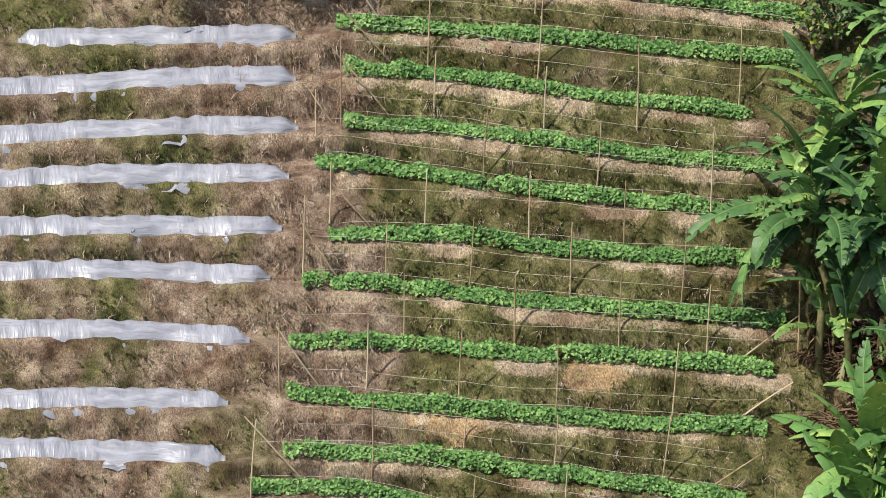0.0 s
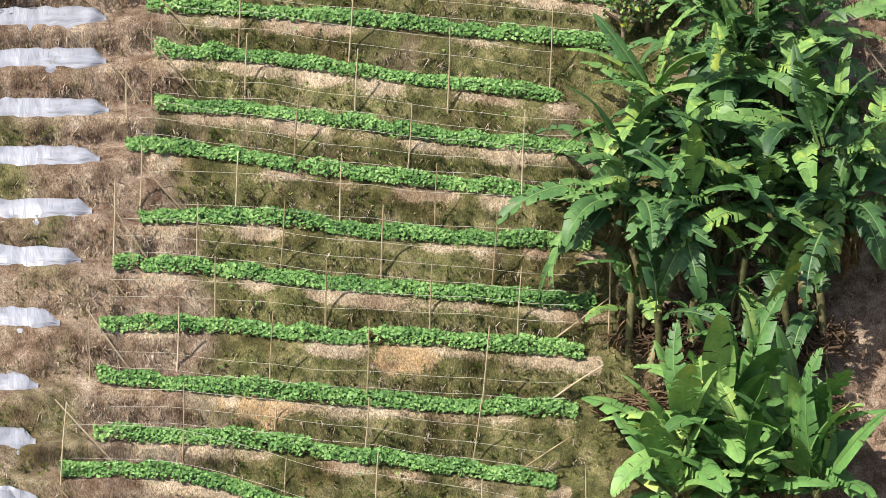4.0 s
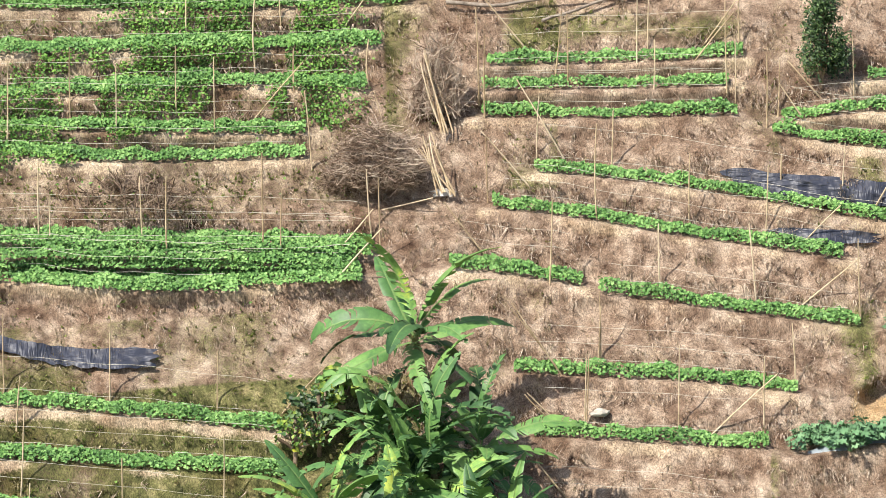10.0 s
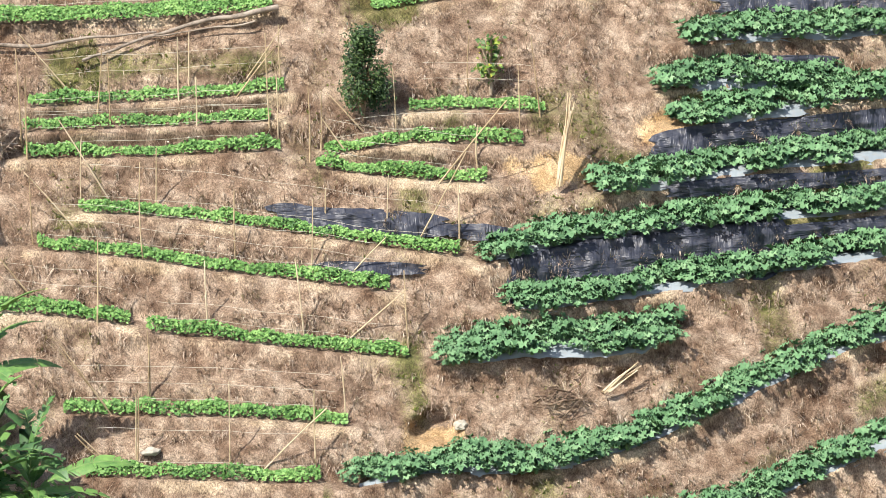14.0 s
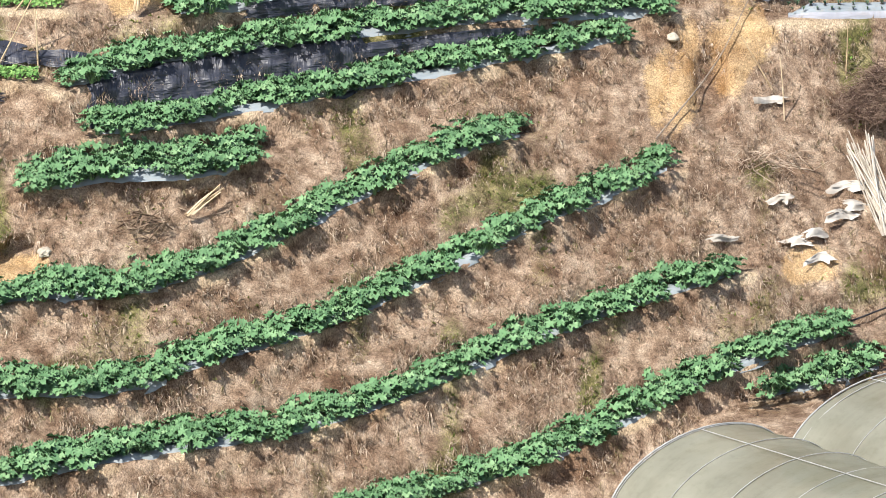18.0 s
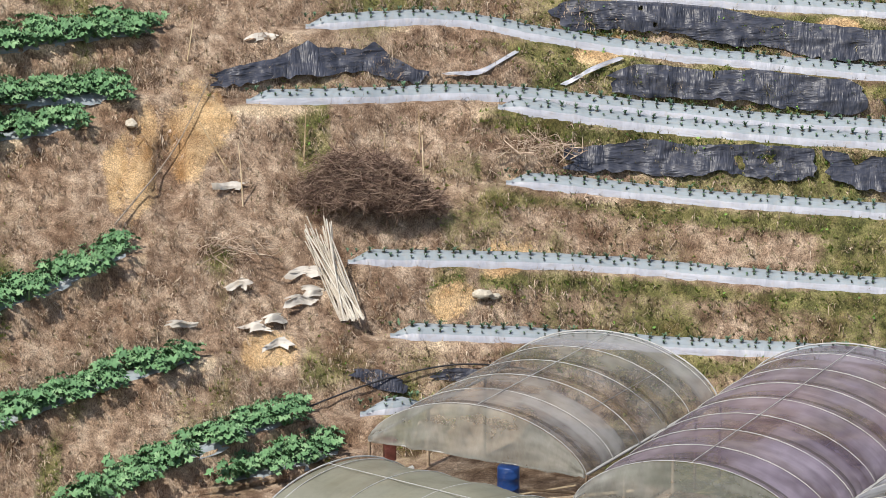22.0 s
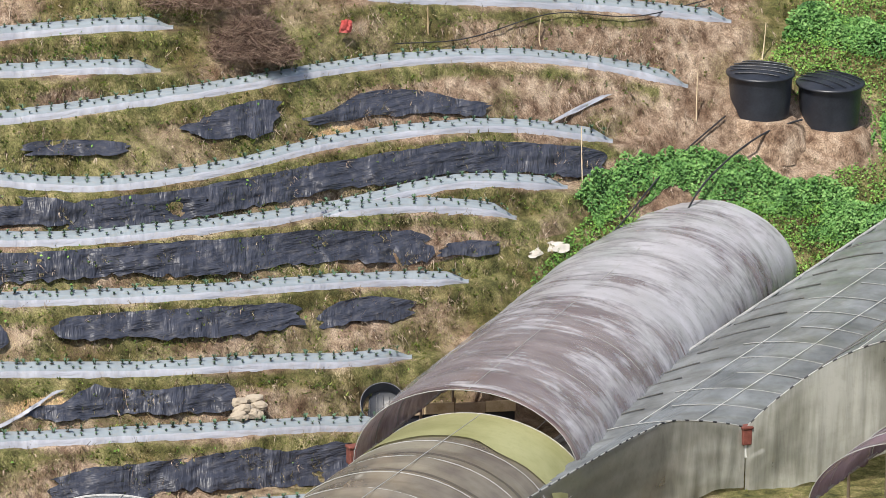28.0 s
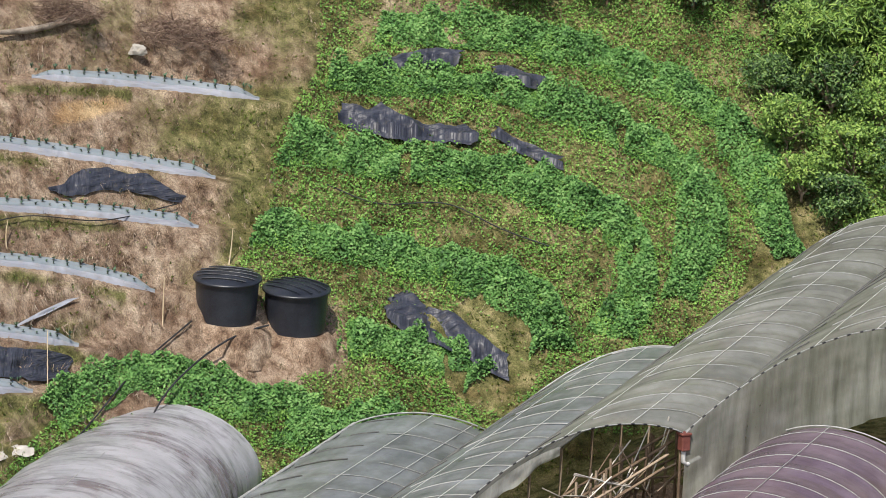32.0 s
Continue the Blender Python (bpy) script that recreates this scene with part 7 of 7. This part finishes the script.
# ---- heaps of brush and bundles ----
def heap(name, label, s, h, wide, tall, n, mat, seed, long=0.8, thick=0.009, out=0.3, flat=0.5):
    """A tangled heap of thin sticks."""
    rg = np.random.RandomState(seed)
    c = np.array(spot(s, h)) + outward(np.array([s]))[0] * out
    sd, o = sideways(np.array([s]))[0], outward(np.array([s]))[0]
    vs, fs = [], []
    for k in range(n):
        a, b = rg.rand() * 6.283, rg.rand() ** 0.6
        z = tall * rg.rand() * (1 - b * b) + 0.05
        p = c + sd * math.cos(a) * b * wide / 2 + o * math.sin(a) * b * wide * 0.28 + np.array([0, 0, z])
        d = sd * rg.randn() + o * rg.randn() * 0.5 + np.array([0, 0, flat * rg.randn()])
        d *= long * (0.4 + 0.8 * rg.rand()) / np.linalg.norm(d)
        w = np.cross(d, [0.2, 0.7, 0.5])
        w *= thick * (0.6 + 0.9 * rg.rand()) / np.linalg.norm(w)
        w2 = np.cross(d, w)
        w2 *= np.linalg.norm(w) / np.linalg.norm(w2)
        mid = p + 0.12 * long * rg.randn(3)
        i = len(vs)
        for q, t in ((p - d / 2, 1.0), (mid, 0.8), (p + d / 2, 0.35)):
            vs += [q + w * t, q - w * 0.5 * t + w2 * t, q - w * 0.5 * t - w2 * t]
        for j in (0, 3):
            fs += [[i + j, i + j + 1, i + j + 4, i + j + 3], [i + j + 1, i + j + 2, i + j + 5, i + j + 4], [i + j + 2, i + j, i + j + 3, i + j + 5]]
    ob = new(name, mesh_of(name, vs, fs, mat))
    return tagged(ob, label, "brush heap", kind="stuff")


BRUSH = mottled("brown_brushwood", [(0.2, (0.08, 0.05, 0.038)), (0.5, (0.20, 0.135, 0.105)), (0.8, (0.36, 0.265, 0.205))], 3, 20, 0.9, 0.15, 0, "island", 0.6)
heap("brush_heap", "large heap of tangled brown brushwood on a terrace", 28.0, 14.0, 2.6, 1.5, 1900, BRUSH, 1)
heap("brush_heap", "heap of tangled brown brushwood beside stakes", 29.3, 13.75, 2.6, 1.5, 1900, BRUSH, 2)
heap("brush_heap", "matted top of a brushwood heap", 28.7, 14.3, 3.2, 0.9, 1300, BRUSH, 12)
heap("brush_heap", "trailing edge of a brushwood heap", 30.2, 13.6, 1.8, 0.9, 500, BRUSH, 13)
heap("brush_heap", "overhanging heap of dead twigs and straw", -11.4, 17.6, 2.5, 1.6, 1500, TWIG, 3)
heap("straw_heap", "matted dry straw on top of a twig heap", -11.2, 17.9, 2.6, 1.3, 1500, STRAW, 16, 0.8, 0.01, 0.45, 0.5)
heap("brush_heap", "heap of cut reddish brushwood above the beds", 54.5, 19.0, 3.0, 1.4, 2000, BRUSH, 4)
heap("brush_heap", "wide heap of cut brown brushwood on a terrace", 53.0, 20.6, 4.6, 1.7, 2600, BRUSH, 17)
heap("straw_heap", "tall heap of dry straw and leaning canes", -9.5, 19.2, 1.4, 2.0, 900, STRAW, 5, 1.0, 0.012, 0.3, 1.4)
heap("brush_heap", "low heap of withered stalks above a bed", 67.2, 23.2, 4.0, 0.9, 900, BRUSH, 6)
heap("brush_heap", "low heap of withered stalks and rubbish", 64.0, 24.3, 3.0, 0.8, 600, BRUSH, 7)
# litter added to darken the bright ground where the stems' shade falls
heap("leaf_litter", "added brown leaf litter that darkens ground under banana stems", -10.6, 5.0, 6.5, 0.5, 1500, DRY_LEAF, 14, 0.7, 0.03, 0.4, 0.4)
heap("leaf_litter", "added withered leaves that darken ground round the stems", -10.4, 6.3, 6.0, 0.7, 1200, DRY_LEAF, 15, 0.8, 0.03, 0.4, 0.6)
heap("root_tangle", "pale exposed roots hanging from a bank", -18.2, 17.5, 3.2, 0.7, 260, TWIG, 8, 0.8, 0.016, 0.2, 1.2)
heap("stick_scatter", "scatter of broken pale sticks on dry grass", 6.9, 13.4, 1.2, 0.25, 40, TWIG, 9, 0.9, 0.02)
heap("stick_scatter", "scatter of pale dry stalks under a bed", 33.6, 14.6, 2.6, 0.3, 90, STRAW, 10, 1.0, 0.014)
heap("stick_scatter", "broken canes lying on trampled grass", 24.8, 13.3, 2.6, 0.3, 60, STRAW, 11, 1.1, 0.014)


def bundle(name, label, s, h, n, long, ds, seed, mat=BAMBOO, out=0.35, spread=0.25, canes=None):
    """Loose canes leaning together against the bank."""
    rg = np.random.RandomState(seed)
    p = spot(s, h) + Vector(outward(s)) * out
    e = root(name, p, label, "bamboo bundle")
    for k in range(n):
        a = Vector(sideways(s)) * (rg.rand() - 0.5) * spread * 2 + Vector((0, 0, 0.02 + 0.1 * rg.rand()))
        b = Vector(sideways(s)) * (ds + (rg.rand() - 0.5) * spread * 2.2) + Vector(outward(s)) * (-0.55 + 0.12 * rg.randn()) + Vector((0, 0, long * (0.75 + 0.3 * rg.rand())))
        way = b - a
        c = part("cane", (canes or CANES)[k % 8], None, e)
        c.matrix_basis = Matrix.Translation(a) @ way.to_track_quat("Z", "Y").to_matrix().to_4x4() @ Matrix.Diagonal((1.3, 1.3, way.length, 1))
    return e


BLEACHED = [stick_mesh("cane", 20 + i, PALE_CANE) for i in range(8)]
bundle("bamboo_bundle", "stack of pale bamboo canes leaning on a bank", 28.4, 11.4, 30, 2.75, -0.95, 1, spread=0.34, canes=BLEACHED)
bundle("bamboo_bundle", "sheaf of split bamboo leaning on a bank", 6.9, 17.9, 9, 2.55, 0.35, 2, spread=0.1)
bundle("bamboo_bundle", "leaning canes tied beside a straw heap", -9.2, 18.6, 7, 2.2, -0.55, 3, spread=0.16)
bundle("bamboo_bundle", "splayed split canes beside a plastic bag", -9.3, 17.3, 8, 1.6, -0.6, 4, spread=0.3)
bundle("timber_bundle", "rotten split timber lying on dry grass", 8.2, 13.5, 5, 0.7, 0.9, 5, spread=0.15)


# ---- logs ----
BARK = mottled("pale_grey_bark", [(0.25, (0.11, 0.088, 0.068)), (0.5, (0.27, 0.222, 0.178)), (0.8, (0.44, 0.38, 0.31))], 2.5, 16, 0.85, 0.2, 0.6)


def log(label, pts, radius, up=0.12):
    c = curve(pts, step=0.3)
    p = on_slope(c[:, 0], c[:, 1]) + outward(c[:, 0]) * 0.25
    p[:, 2] += up + 0.06 * lumps(c[:, 0], c[:, 1], 0.7, 5)
    rad = radius * (1 - 0.5 * np.linspace(0, 1, len(c))) * (1 + 0.25 * lumps(c[:, 0] * 2, c[:, 1], 0.5, 6))
    tube("log", p, rad, BARK, label, "log", "", 8)


log("long bent dead trunk lying along a bank", [(-0.96, 22.05), (-3.2, 21.75), (-5.2, 21.35), (-6.5, 20.95)], 0.078)
log("rotten pale log lying under a terrace edge", [(-9.2, 21.45), (-8.0, 21.35), (-6.0, 21.5), (-4.4, 21.6)], 0.062)
log("thin dead branch lying beside a long log", [(-1.6, 21.75), (-3.0, 21.6), (-4.4, 21.5)], 0.035)
log("old trunk lying across the slope above beds", [(64.9, 24.2), (63.6, 24.0), (62.0, 23.9)], 0.17)
log("pale pole lying on withered stalks", [(67.4, 23.25), (68.2, 23.4)], 0.08)
log("dead branch propped on a dry bank", [(21.6, 14.0), (23.4, 15.6), (24.3, 16.9)], 0.028)

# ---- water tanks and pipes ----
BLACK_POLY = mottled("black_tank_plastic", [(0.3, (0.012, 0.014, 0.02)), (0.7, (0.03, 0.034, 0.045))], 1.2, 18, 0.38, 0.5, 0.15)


def lathe(profile, sides=40):
    """A turned shape from (radius, height) pairs."""
    a = np.arange(sides) * 2 * math.pi / sides
    v = np.array([[r * math.cos(t), r * math.sin(t), z] for r, z in profile for t in a])
    f = [[i * sides + j, i * sides + (j + 1) % sides, (i + 1) * sides + (j + 1) % sides, (i + 1) * sides + j] for i in range(len(profile) - 1) for j in range(sides)]
    return v, f


def tank(s, h, turn, tilt):
    p = spot(s, h)
    e = root("water_tank", p, "black plastic water tank with a ribbed lid", "water tank", "water tanks")
    e.matrix_basis = Matrix.Translation(p + Vector((0, 0, -0.18))) @ pose(0, 0, 0, tilt, 0, turn_at(s)) @ Matrix.Diagonal((1, 1, 0.8, 1))
    v, f = lathe([(0.99, -0.02), (1.0, 0.3), (1.03, 0.7), (1.05, 1.2), (1.08, 1.66), (1.10, 1.78), (1.06, 1.80)])
    part("body", mesh_of("body", v, f, BLACK_POLY, True), None, e)
    v, f = lathe([(1.12, 1.72), (1.17, 1.74), (1.17, 1.82), (1.10, 1.86), (0.8, 1.97), (0.4, 2.04), (0.02, 2.06)])
    lid = part("lid", mesh_of("lid", v, f, BLACK_POLY, True), None, e, "domed black lid")
    for k in range(5):
        x = -0.72 + 0.36 * k
        pts = [(x, y, 1.86 + 0.2 * math.sqrt(max(0.0, 1 - (x * x + y * y) / 1.3))) for y in np.linspace(-math.sqrt(1.1 - x * x), math.sqrt(1.1 - x * x), 9)]
        rb = part("lid_rib", tube_mesh("lid_rib", [tuple(pose(0, 0, 0, 0, 0, turn) @ Vector(q)) for q in pts], 0.03, BLACK_POLY, 5), None, lid)
    v, f = lathe([(0.9, -0.01), (1.12, 0.0), (1.5, -0.35), (1.9, -1.3)], 28)
    v[:, :2] *= (1 + 0.10 * lumps(v[:, 0], v[:, 1], 0.4, 8))[:, None]
    pad = new("soil_pad", mesh_of("soil_pad", v, f, SOIL, True))
    pad.matrix_basis = Matrix.Translation(p + Vector((0, 0, -0.19))) @ pose(0, 0, 0, tilt, 0, 0)
    tagged(pad, "levelled soil pad under a water tank", "soil pad", kind="structure")
    return e


tank(68.89, 15.3, 80, 5)
tank(70.85, 14.8, 50, 5)


def hose(label, pts, radius=0.035, up=0.05):
    c = curve(pts, step=0.3)
    p = on_slope(c[:, 0], c[:, 1])
    k = np.ones(3) / 3
    pad = np.pad(p, ((1, 1), (0, 0)), mode="edge")
    p = np.stack([np.convolve(pad[:, i], k, mode="valid") for i in range(3)], 1) + outward(c[:, 0]) * 0.12
    p[:, 2] += up + 0.05
    tube("hose", p, radius, RUBBER, label, "hose", "hoses", 6)


hose("thick black hose from the water tanks downhill", [(70.2, 14.4), (69.3, 14.25), (68.2, 13.7), (67.0, 12.6), (66.8, 12.2)], 0.035, 0.55)
hose("black hose lying beside the ends of the beds", [(68.0, 15.2), (66.3, 14.0), (64.8, 12.6), (63.2, 11.6)], 0.03)
hose("thin black hose along a terrace", [(58.5, 18.6), (60.5, 18.4), (63.0, 18.7), (65.5, 18.2), (67.5, 18.4)], 0.02, 0.1)
hose("thin black hose lying through the potato field", [(71.5, 18.6), (73.0, 17.9), (75.0, 17.8), (76.5, 17.0), (78.0, 16.4)], 0.025, 0.1)
hose("black hose beside the lowest mulched bed", [(27.0, 9.6), (29.0, 9.9), (31.5, 10.0), (33.5, 9.7)], 0.025, 0.12)

# the tub on the terrace, tipped towards the valley
pb = spot(58.33, 9.55) + Vector(outward(58.33)) * 0.2
tub = root("round_tub", pb, "empty round black plastic tub tipped on a bank", "tub")
tub.matrix_basis = Matrix.Translation(pb + Vector((0, 0, 0.25))) @ pose(0, 0, 0, 0, 0, turn_at(58.33)) @ pose(0, 0, 0, 52, 0, 0)
v, f = lathe([(0.02, 0.02), (0.56, 0.02), (0.60, 0.05), (0.66, 0.42), (0.70, 0.44), (0.70, 0.40), (0.66, 0.36), (0.60, -0.02), (0.02, -0.03)])
part("bowl", mesh_of("bowl", v, f, BLACK_POLY, True), None, tub)
for k in range(5):
    part("floor_rib", tube_mesh("floor_rib", [(-0.4 + 0.2 * k, -0.4, 0.035), (-0.4 + 0.2 * k, 0.4, 0.035)], 0.015, BLACK_POLY, 5), None, tub)

# ---- sheets, sacks and rubbish ----
CLOTH = film_material("dirty_white_sack", (0.34, 0.31, 0.27), (0.50, 0.475, 0.43), 0.8)
SACK_FILM = creased_film("dirty_white_sack_film", (0.40, 0.36, 0.31), (0.60, 0.57, 0.52), 0.7, (0.38, 0.30, 0.22), 0.1)
SACK = film_material("tan_sandbag", (0.30, 0.25, 0.19), (0.42, 0.36, 0.28), 0.85)
RED_CLOTH = film_material("red_cloth", (0.36, 0.04, 0.035), (0.46, 0.10, 0.09), 0.8)
BLUE_POLY = film_material("blue_barrel_plastic", (0.01, 0.05, 0.22), (0.02, 0.08, 0.30), 0.4, dirty=0.15)
YELLOW_POLY = film_material("yellow_jug_plastic", (0.62, 0.48, 0.02), (0.72, 0.58, 0.04), 0.45, dirty=0.2)
STONE = mottled("pale_stone", [(0.25, (0.28, 0.25, 0.20)), (0.5, (0.42, 0.38, 0.31)), (0.8, (0.58, 0.54, 0.46))], 3, 18, 0.9, 0.2, 0.6)


def blob(name, label, category, s, h, sx, sy, sz, mat, seed, out=0.15, rough=0.35, turn=0.0, group="", up=0.0):
    """A crumpled soft or stony lump."""
    bm = bmesh.new()
    bmesh.ops.create_icosphere(bm, subdivisions=3, radius=0.5)
    for w in bm.verts:
        n = noise.noise(w.co * 2.3 + Vector((seed * 7.1, 0, 0))) + 0.6 * noise.noise(w.co * 6 + Vector((0, seed * 3.3, 0)))
        w.co *= 1 + rough * n
        w.co.z = max(w.co.z, -0.3)
        w.co = Vector((w.co.x * sx, w.co.y * sy, (w.co.z + 0.3) * sz))
    me = bpy.data.meshes.new(name)
    bm.to_mesh(me)
    bm.free()
    me.materials.append(mat)
    ob = new(name, me)
    p = spot(s, h) + Vector(outward(s)) * out
    ob.matrix_basis = Matrix.Translation(p + Vector((0, 0, up - 0.05))) @ pose(0, 0, 0, 0, 0, turn_at(s) + turn)
    return tagged(ob, label, category, group)


for k, (s, h, w) in enumerate(((24.94, 14.6, 0.6), (25.85, 17.8, 0.6), (63.0, 12.6, 0.95), (-9.4, 17.3, 0.45), (26.2, 11.6, 0.55), (26.3, 11.05, 0.75), (23.45, 11.8, 0.5), (25.6, 11.5, 0.6), (27.0, 12.5, 0.7), (27.3, 12.1, 0.8), (26.9, 11.9, 0.5), (25.2, 12.4, 0.4))):
    ob = new("plastic_sack", sheet_mesh([(s - w * 0.32, h), (s, h + 0.05 * (k % 3)), (s + w * 0.32, h - 0.04)], w * 0.17, 2600 + 13 * k, SACK_FILM, 1.5))
    tagged(ob, "crumpled dirty white plastic sack on dry grass", "sack", "white sacks")
blob("plastic_sack", "small white plastic bag caught in leaves", "sack", -10.9, 10.95, 0.3, 0.2, 0.5, CLOTH, 31, 1.2, 0.4, 0, "white sacks", 1.3)
blob("plastic_sack", "white and yellow plastic bags on withered stalks", "sack", 66.2, 23.0, 0.6, 0.3, 0.5, CLOTH, 32, 0.4, 0.5)
blob("red_cloth", "bright red cloth hung on a stake", "cloth", 57.2, 19.0, 0.34, 0.2, 0.5, RED_CLOTH, 33, 0.3, 0.9, 0, "", 0.35)
for k in range(6):
    blob("sandbag", "tan sandbag in a stack against a bank", "sandbag", 54.2 + 0.42 * (k % 2) + 0.1 * (k // 2 % 2), 10.28 + 0.15 * (k // 2), 0.6, 0.42, 0.36, SACK, 50 + k, 0.35 - 0.06 * (k // 2), 0.3, 8 * (k % 3), "sandbags", 0.06)
for k, (s, h, w) in enumerate(((32.1, 11.5, 0.6), (32.5, 11.45, 0.35), (4.0, 13.0, 0.5), (63.9, 10.8, 0.5), (60.4, 9.9, 0.4), (-4.9, 12.7, 0.5), (64.6, 12.0, 0.3), (22.1, 16.2, 0.5))):
    blob("field_stone", "pale weathered stone on the slope", "stone", s, h, w, w * 0.7, w * 0.5, STONE, 70 + k, 0.1, 0.3, 40 * k, "field stones")

# the corrugated red sheet that leans across a bank
lo, hi = spot(44.25, 11.2) + Vector(outward(44.25)) * 0.7, spot(44.1, 12.75) + Vector(outward(44.1)) * 1.0
way = hi - lo
n = 25
xs = np.linspace(-0.34, 0.34, n)
v = np.concatenate([np.stack([xs, 0.018 * np.sin(xs * 55), np.full(n, z)], 1) for z in np.linspace(0, way.length + 0.1, 5)])
sheet = new("corrugated_sheet", mesh_of("corrugated_sheet", v, grid_faces(5, n), RUST, True))
sheet.matrix_basis = Matrix.Translation(lo) @ way.to_track_quat("Z", "Y").to_matrix().to_4x4() @ pose(0, 0, 0, 0, 0, 180)
tagged(sheet, "rusty red corrugated steel sheet leaning on a bank", "metal sheet")
mod = sheet.modifiers.new("thickness", 'SOLIDIFY')
mod.thickness = 0.006

# under the front tunnels: trodden earth floor, barrel, jug, boards
bm = box_bm(11.5, 4.6, 1.4, 0.15, (0, 0, -0.7))
bmesh.ops.subdivide_edges(bm, edges=bm.edges[:], cuts=5, use_grid_fill=True)
for w in bm.verts:
    w.co.z += 0.05 * noise.noise(w.co * 1.3)
earth = new("earth_floor", bpy.data.meshes.new("earth_floor"))
bm.to_mesh(earth.data)
bm.free()
earth.data.materials.append(SOIL)
earth.matrix_basis = pose(31.6, 121.6, 8.98, 0, 0, -42)
tagged(earth, "trodden tan earth floor under the tunnels", "floor", kind="structure")
v, f = lathe([(0.02, 0.0), (0.27, 0.0), (0.29, 0.03), (0.29, 0.28), (0.305, 0.30), (0.29, 0.33), (0.29, 0.58), (0.305, 0.60), (0.29, 0.63), (0.29, 0.86), (0.26, 0.9), (0.02, 0.9)], 24)
barrel = root("blue_barrel", (29.36, 122.61, 9.0), "blue plastic barrel under a tunnel", "barrel")
part("drum", mesh_of("drum", v, f, BLUE_POLY, True), None, barrel)
part("bung", tube_mesh("bung", [(0.12, 0.05, 0.89), (0.12, 0.05, 0.93)], 0.035, BLUE_POLY, 8), None, barrel)
jug = root("yellow_jug", (30.88, 120.79, 9.0), "yellow plastic jug on the ground", "jug")
part("body", box_bm(0.34, 0.26, 0.42, 0.06, (0, 0, 0.21)), YELLOW_POLY, jug)
part("handle", tube_mesh("handle", [(-0.12, 0, 0.40), (-0.1, 0, 0.52), (0.06, 0, 0.52), (0.1, 0, 0.41)], 0.025, YELLOW_POLY, 6), None, jug)
bd = np.random.RandomState(8)
for k in range(46):
    q = bd.rand()
    x, y = 30.0 + 4.4 * q + 0.5 * bd.randn(), 121.0 - 4.9 * q + 0.5 * bd.randn()
    ob = new("board", bpy.data.meshes.new("board"))
    bm = box_bm(1.4 + 1.2 * bd.rand(), 0.10 + 0.06 * bd.rand(), 0.04, 0.006)
    bm.to_mesh(ob.data)
    bm.free()
    ob.data.materials.append(OLD_WOOD if k % 3 else BAMBOO)
    ob.matrix_basis = pose(x, y, 9.05 + 0.014 * k, 6 * bd.randn(), 8 * bd.randn(), bd.rand() * 60 - 50)
    tagged(ob, "loose weathered board on a pile under tunnels", "board", "loose boards")

# the plank beam and dark cloth behind the open end of the mauve tunnel
beam = root("timber_beam", (61.2, 133.0, 10.3), "pale plank beam across the tunnel end", "beam")
for k in range(4):
    part("plank", box_bm(0.92, 0.06, 0.34, 0.012, (-1.41 + 0.94 * k, 0.01 * (k % 2), 0.02 * (k % 2))), BAMBOO if k % 2 else OLD_WOOD, beam)
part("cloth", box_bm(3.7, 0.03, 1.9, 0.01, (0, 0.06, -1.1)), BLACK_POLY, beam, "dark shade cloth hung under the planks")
for k in range(3):
    part("post", tube_mesh("post", [(-1.7 + 1.7 * k, 0.12, -2.0), (-1.7 + 1.7 * k, 0.12, -0.8), (-1.7 + 1.7 * k, 0.12, 0.3)], 0.06, OLD_WOOD, 6), None, beam)
beam.matrix_basis = pose(61.2, 133.0, 10.3, 0, 0, -14)
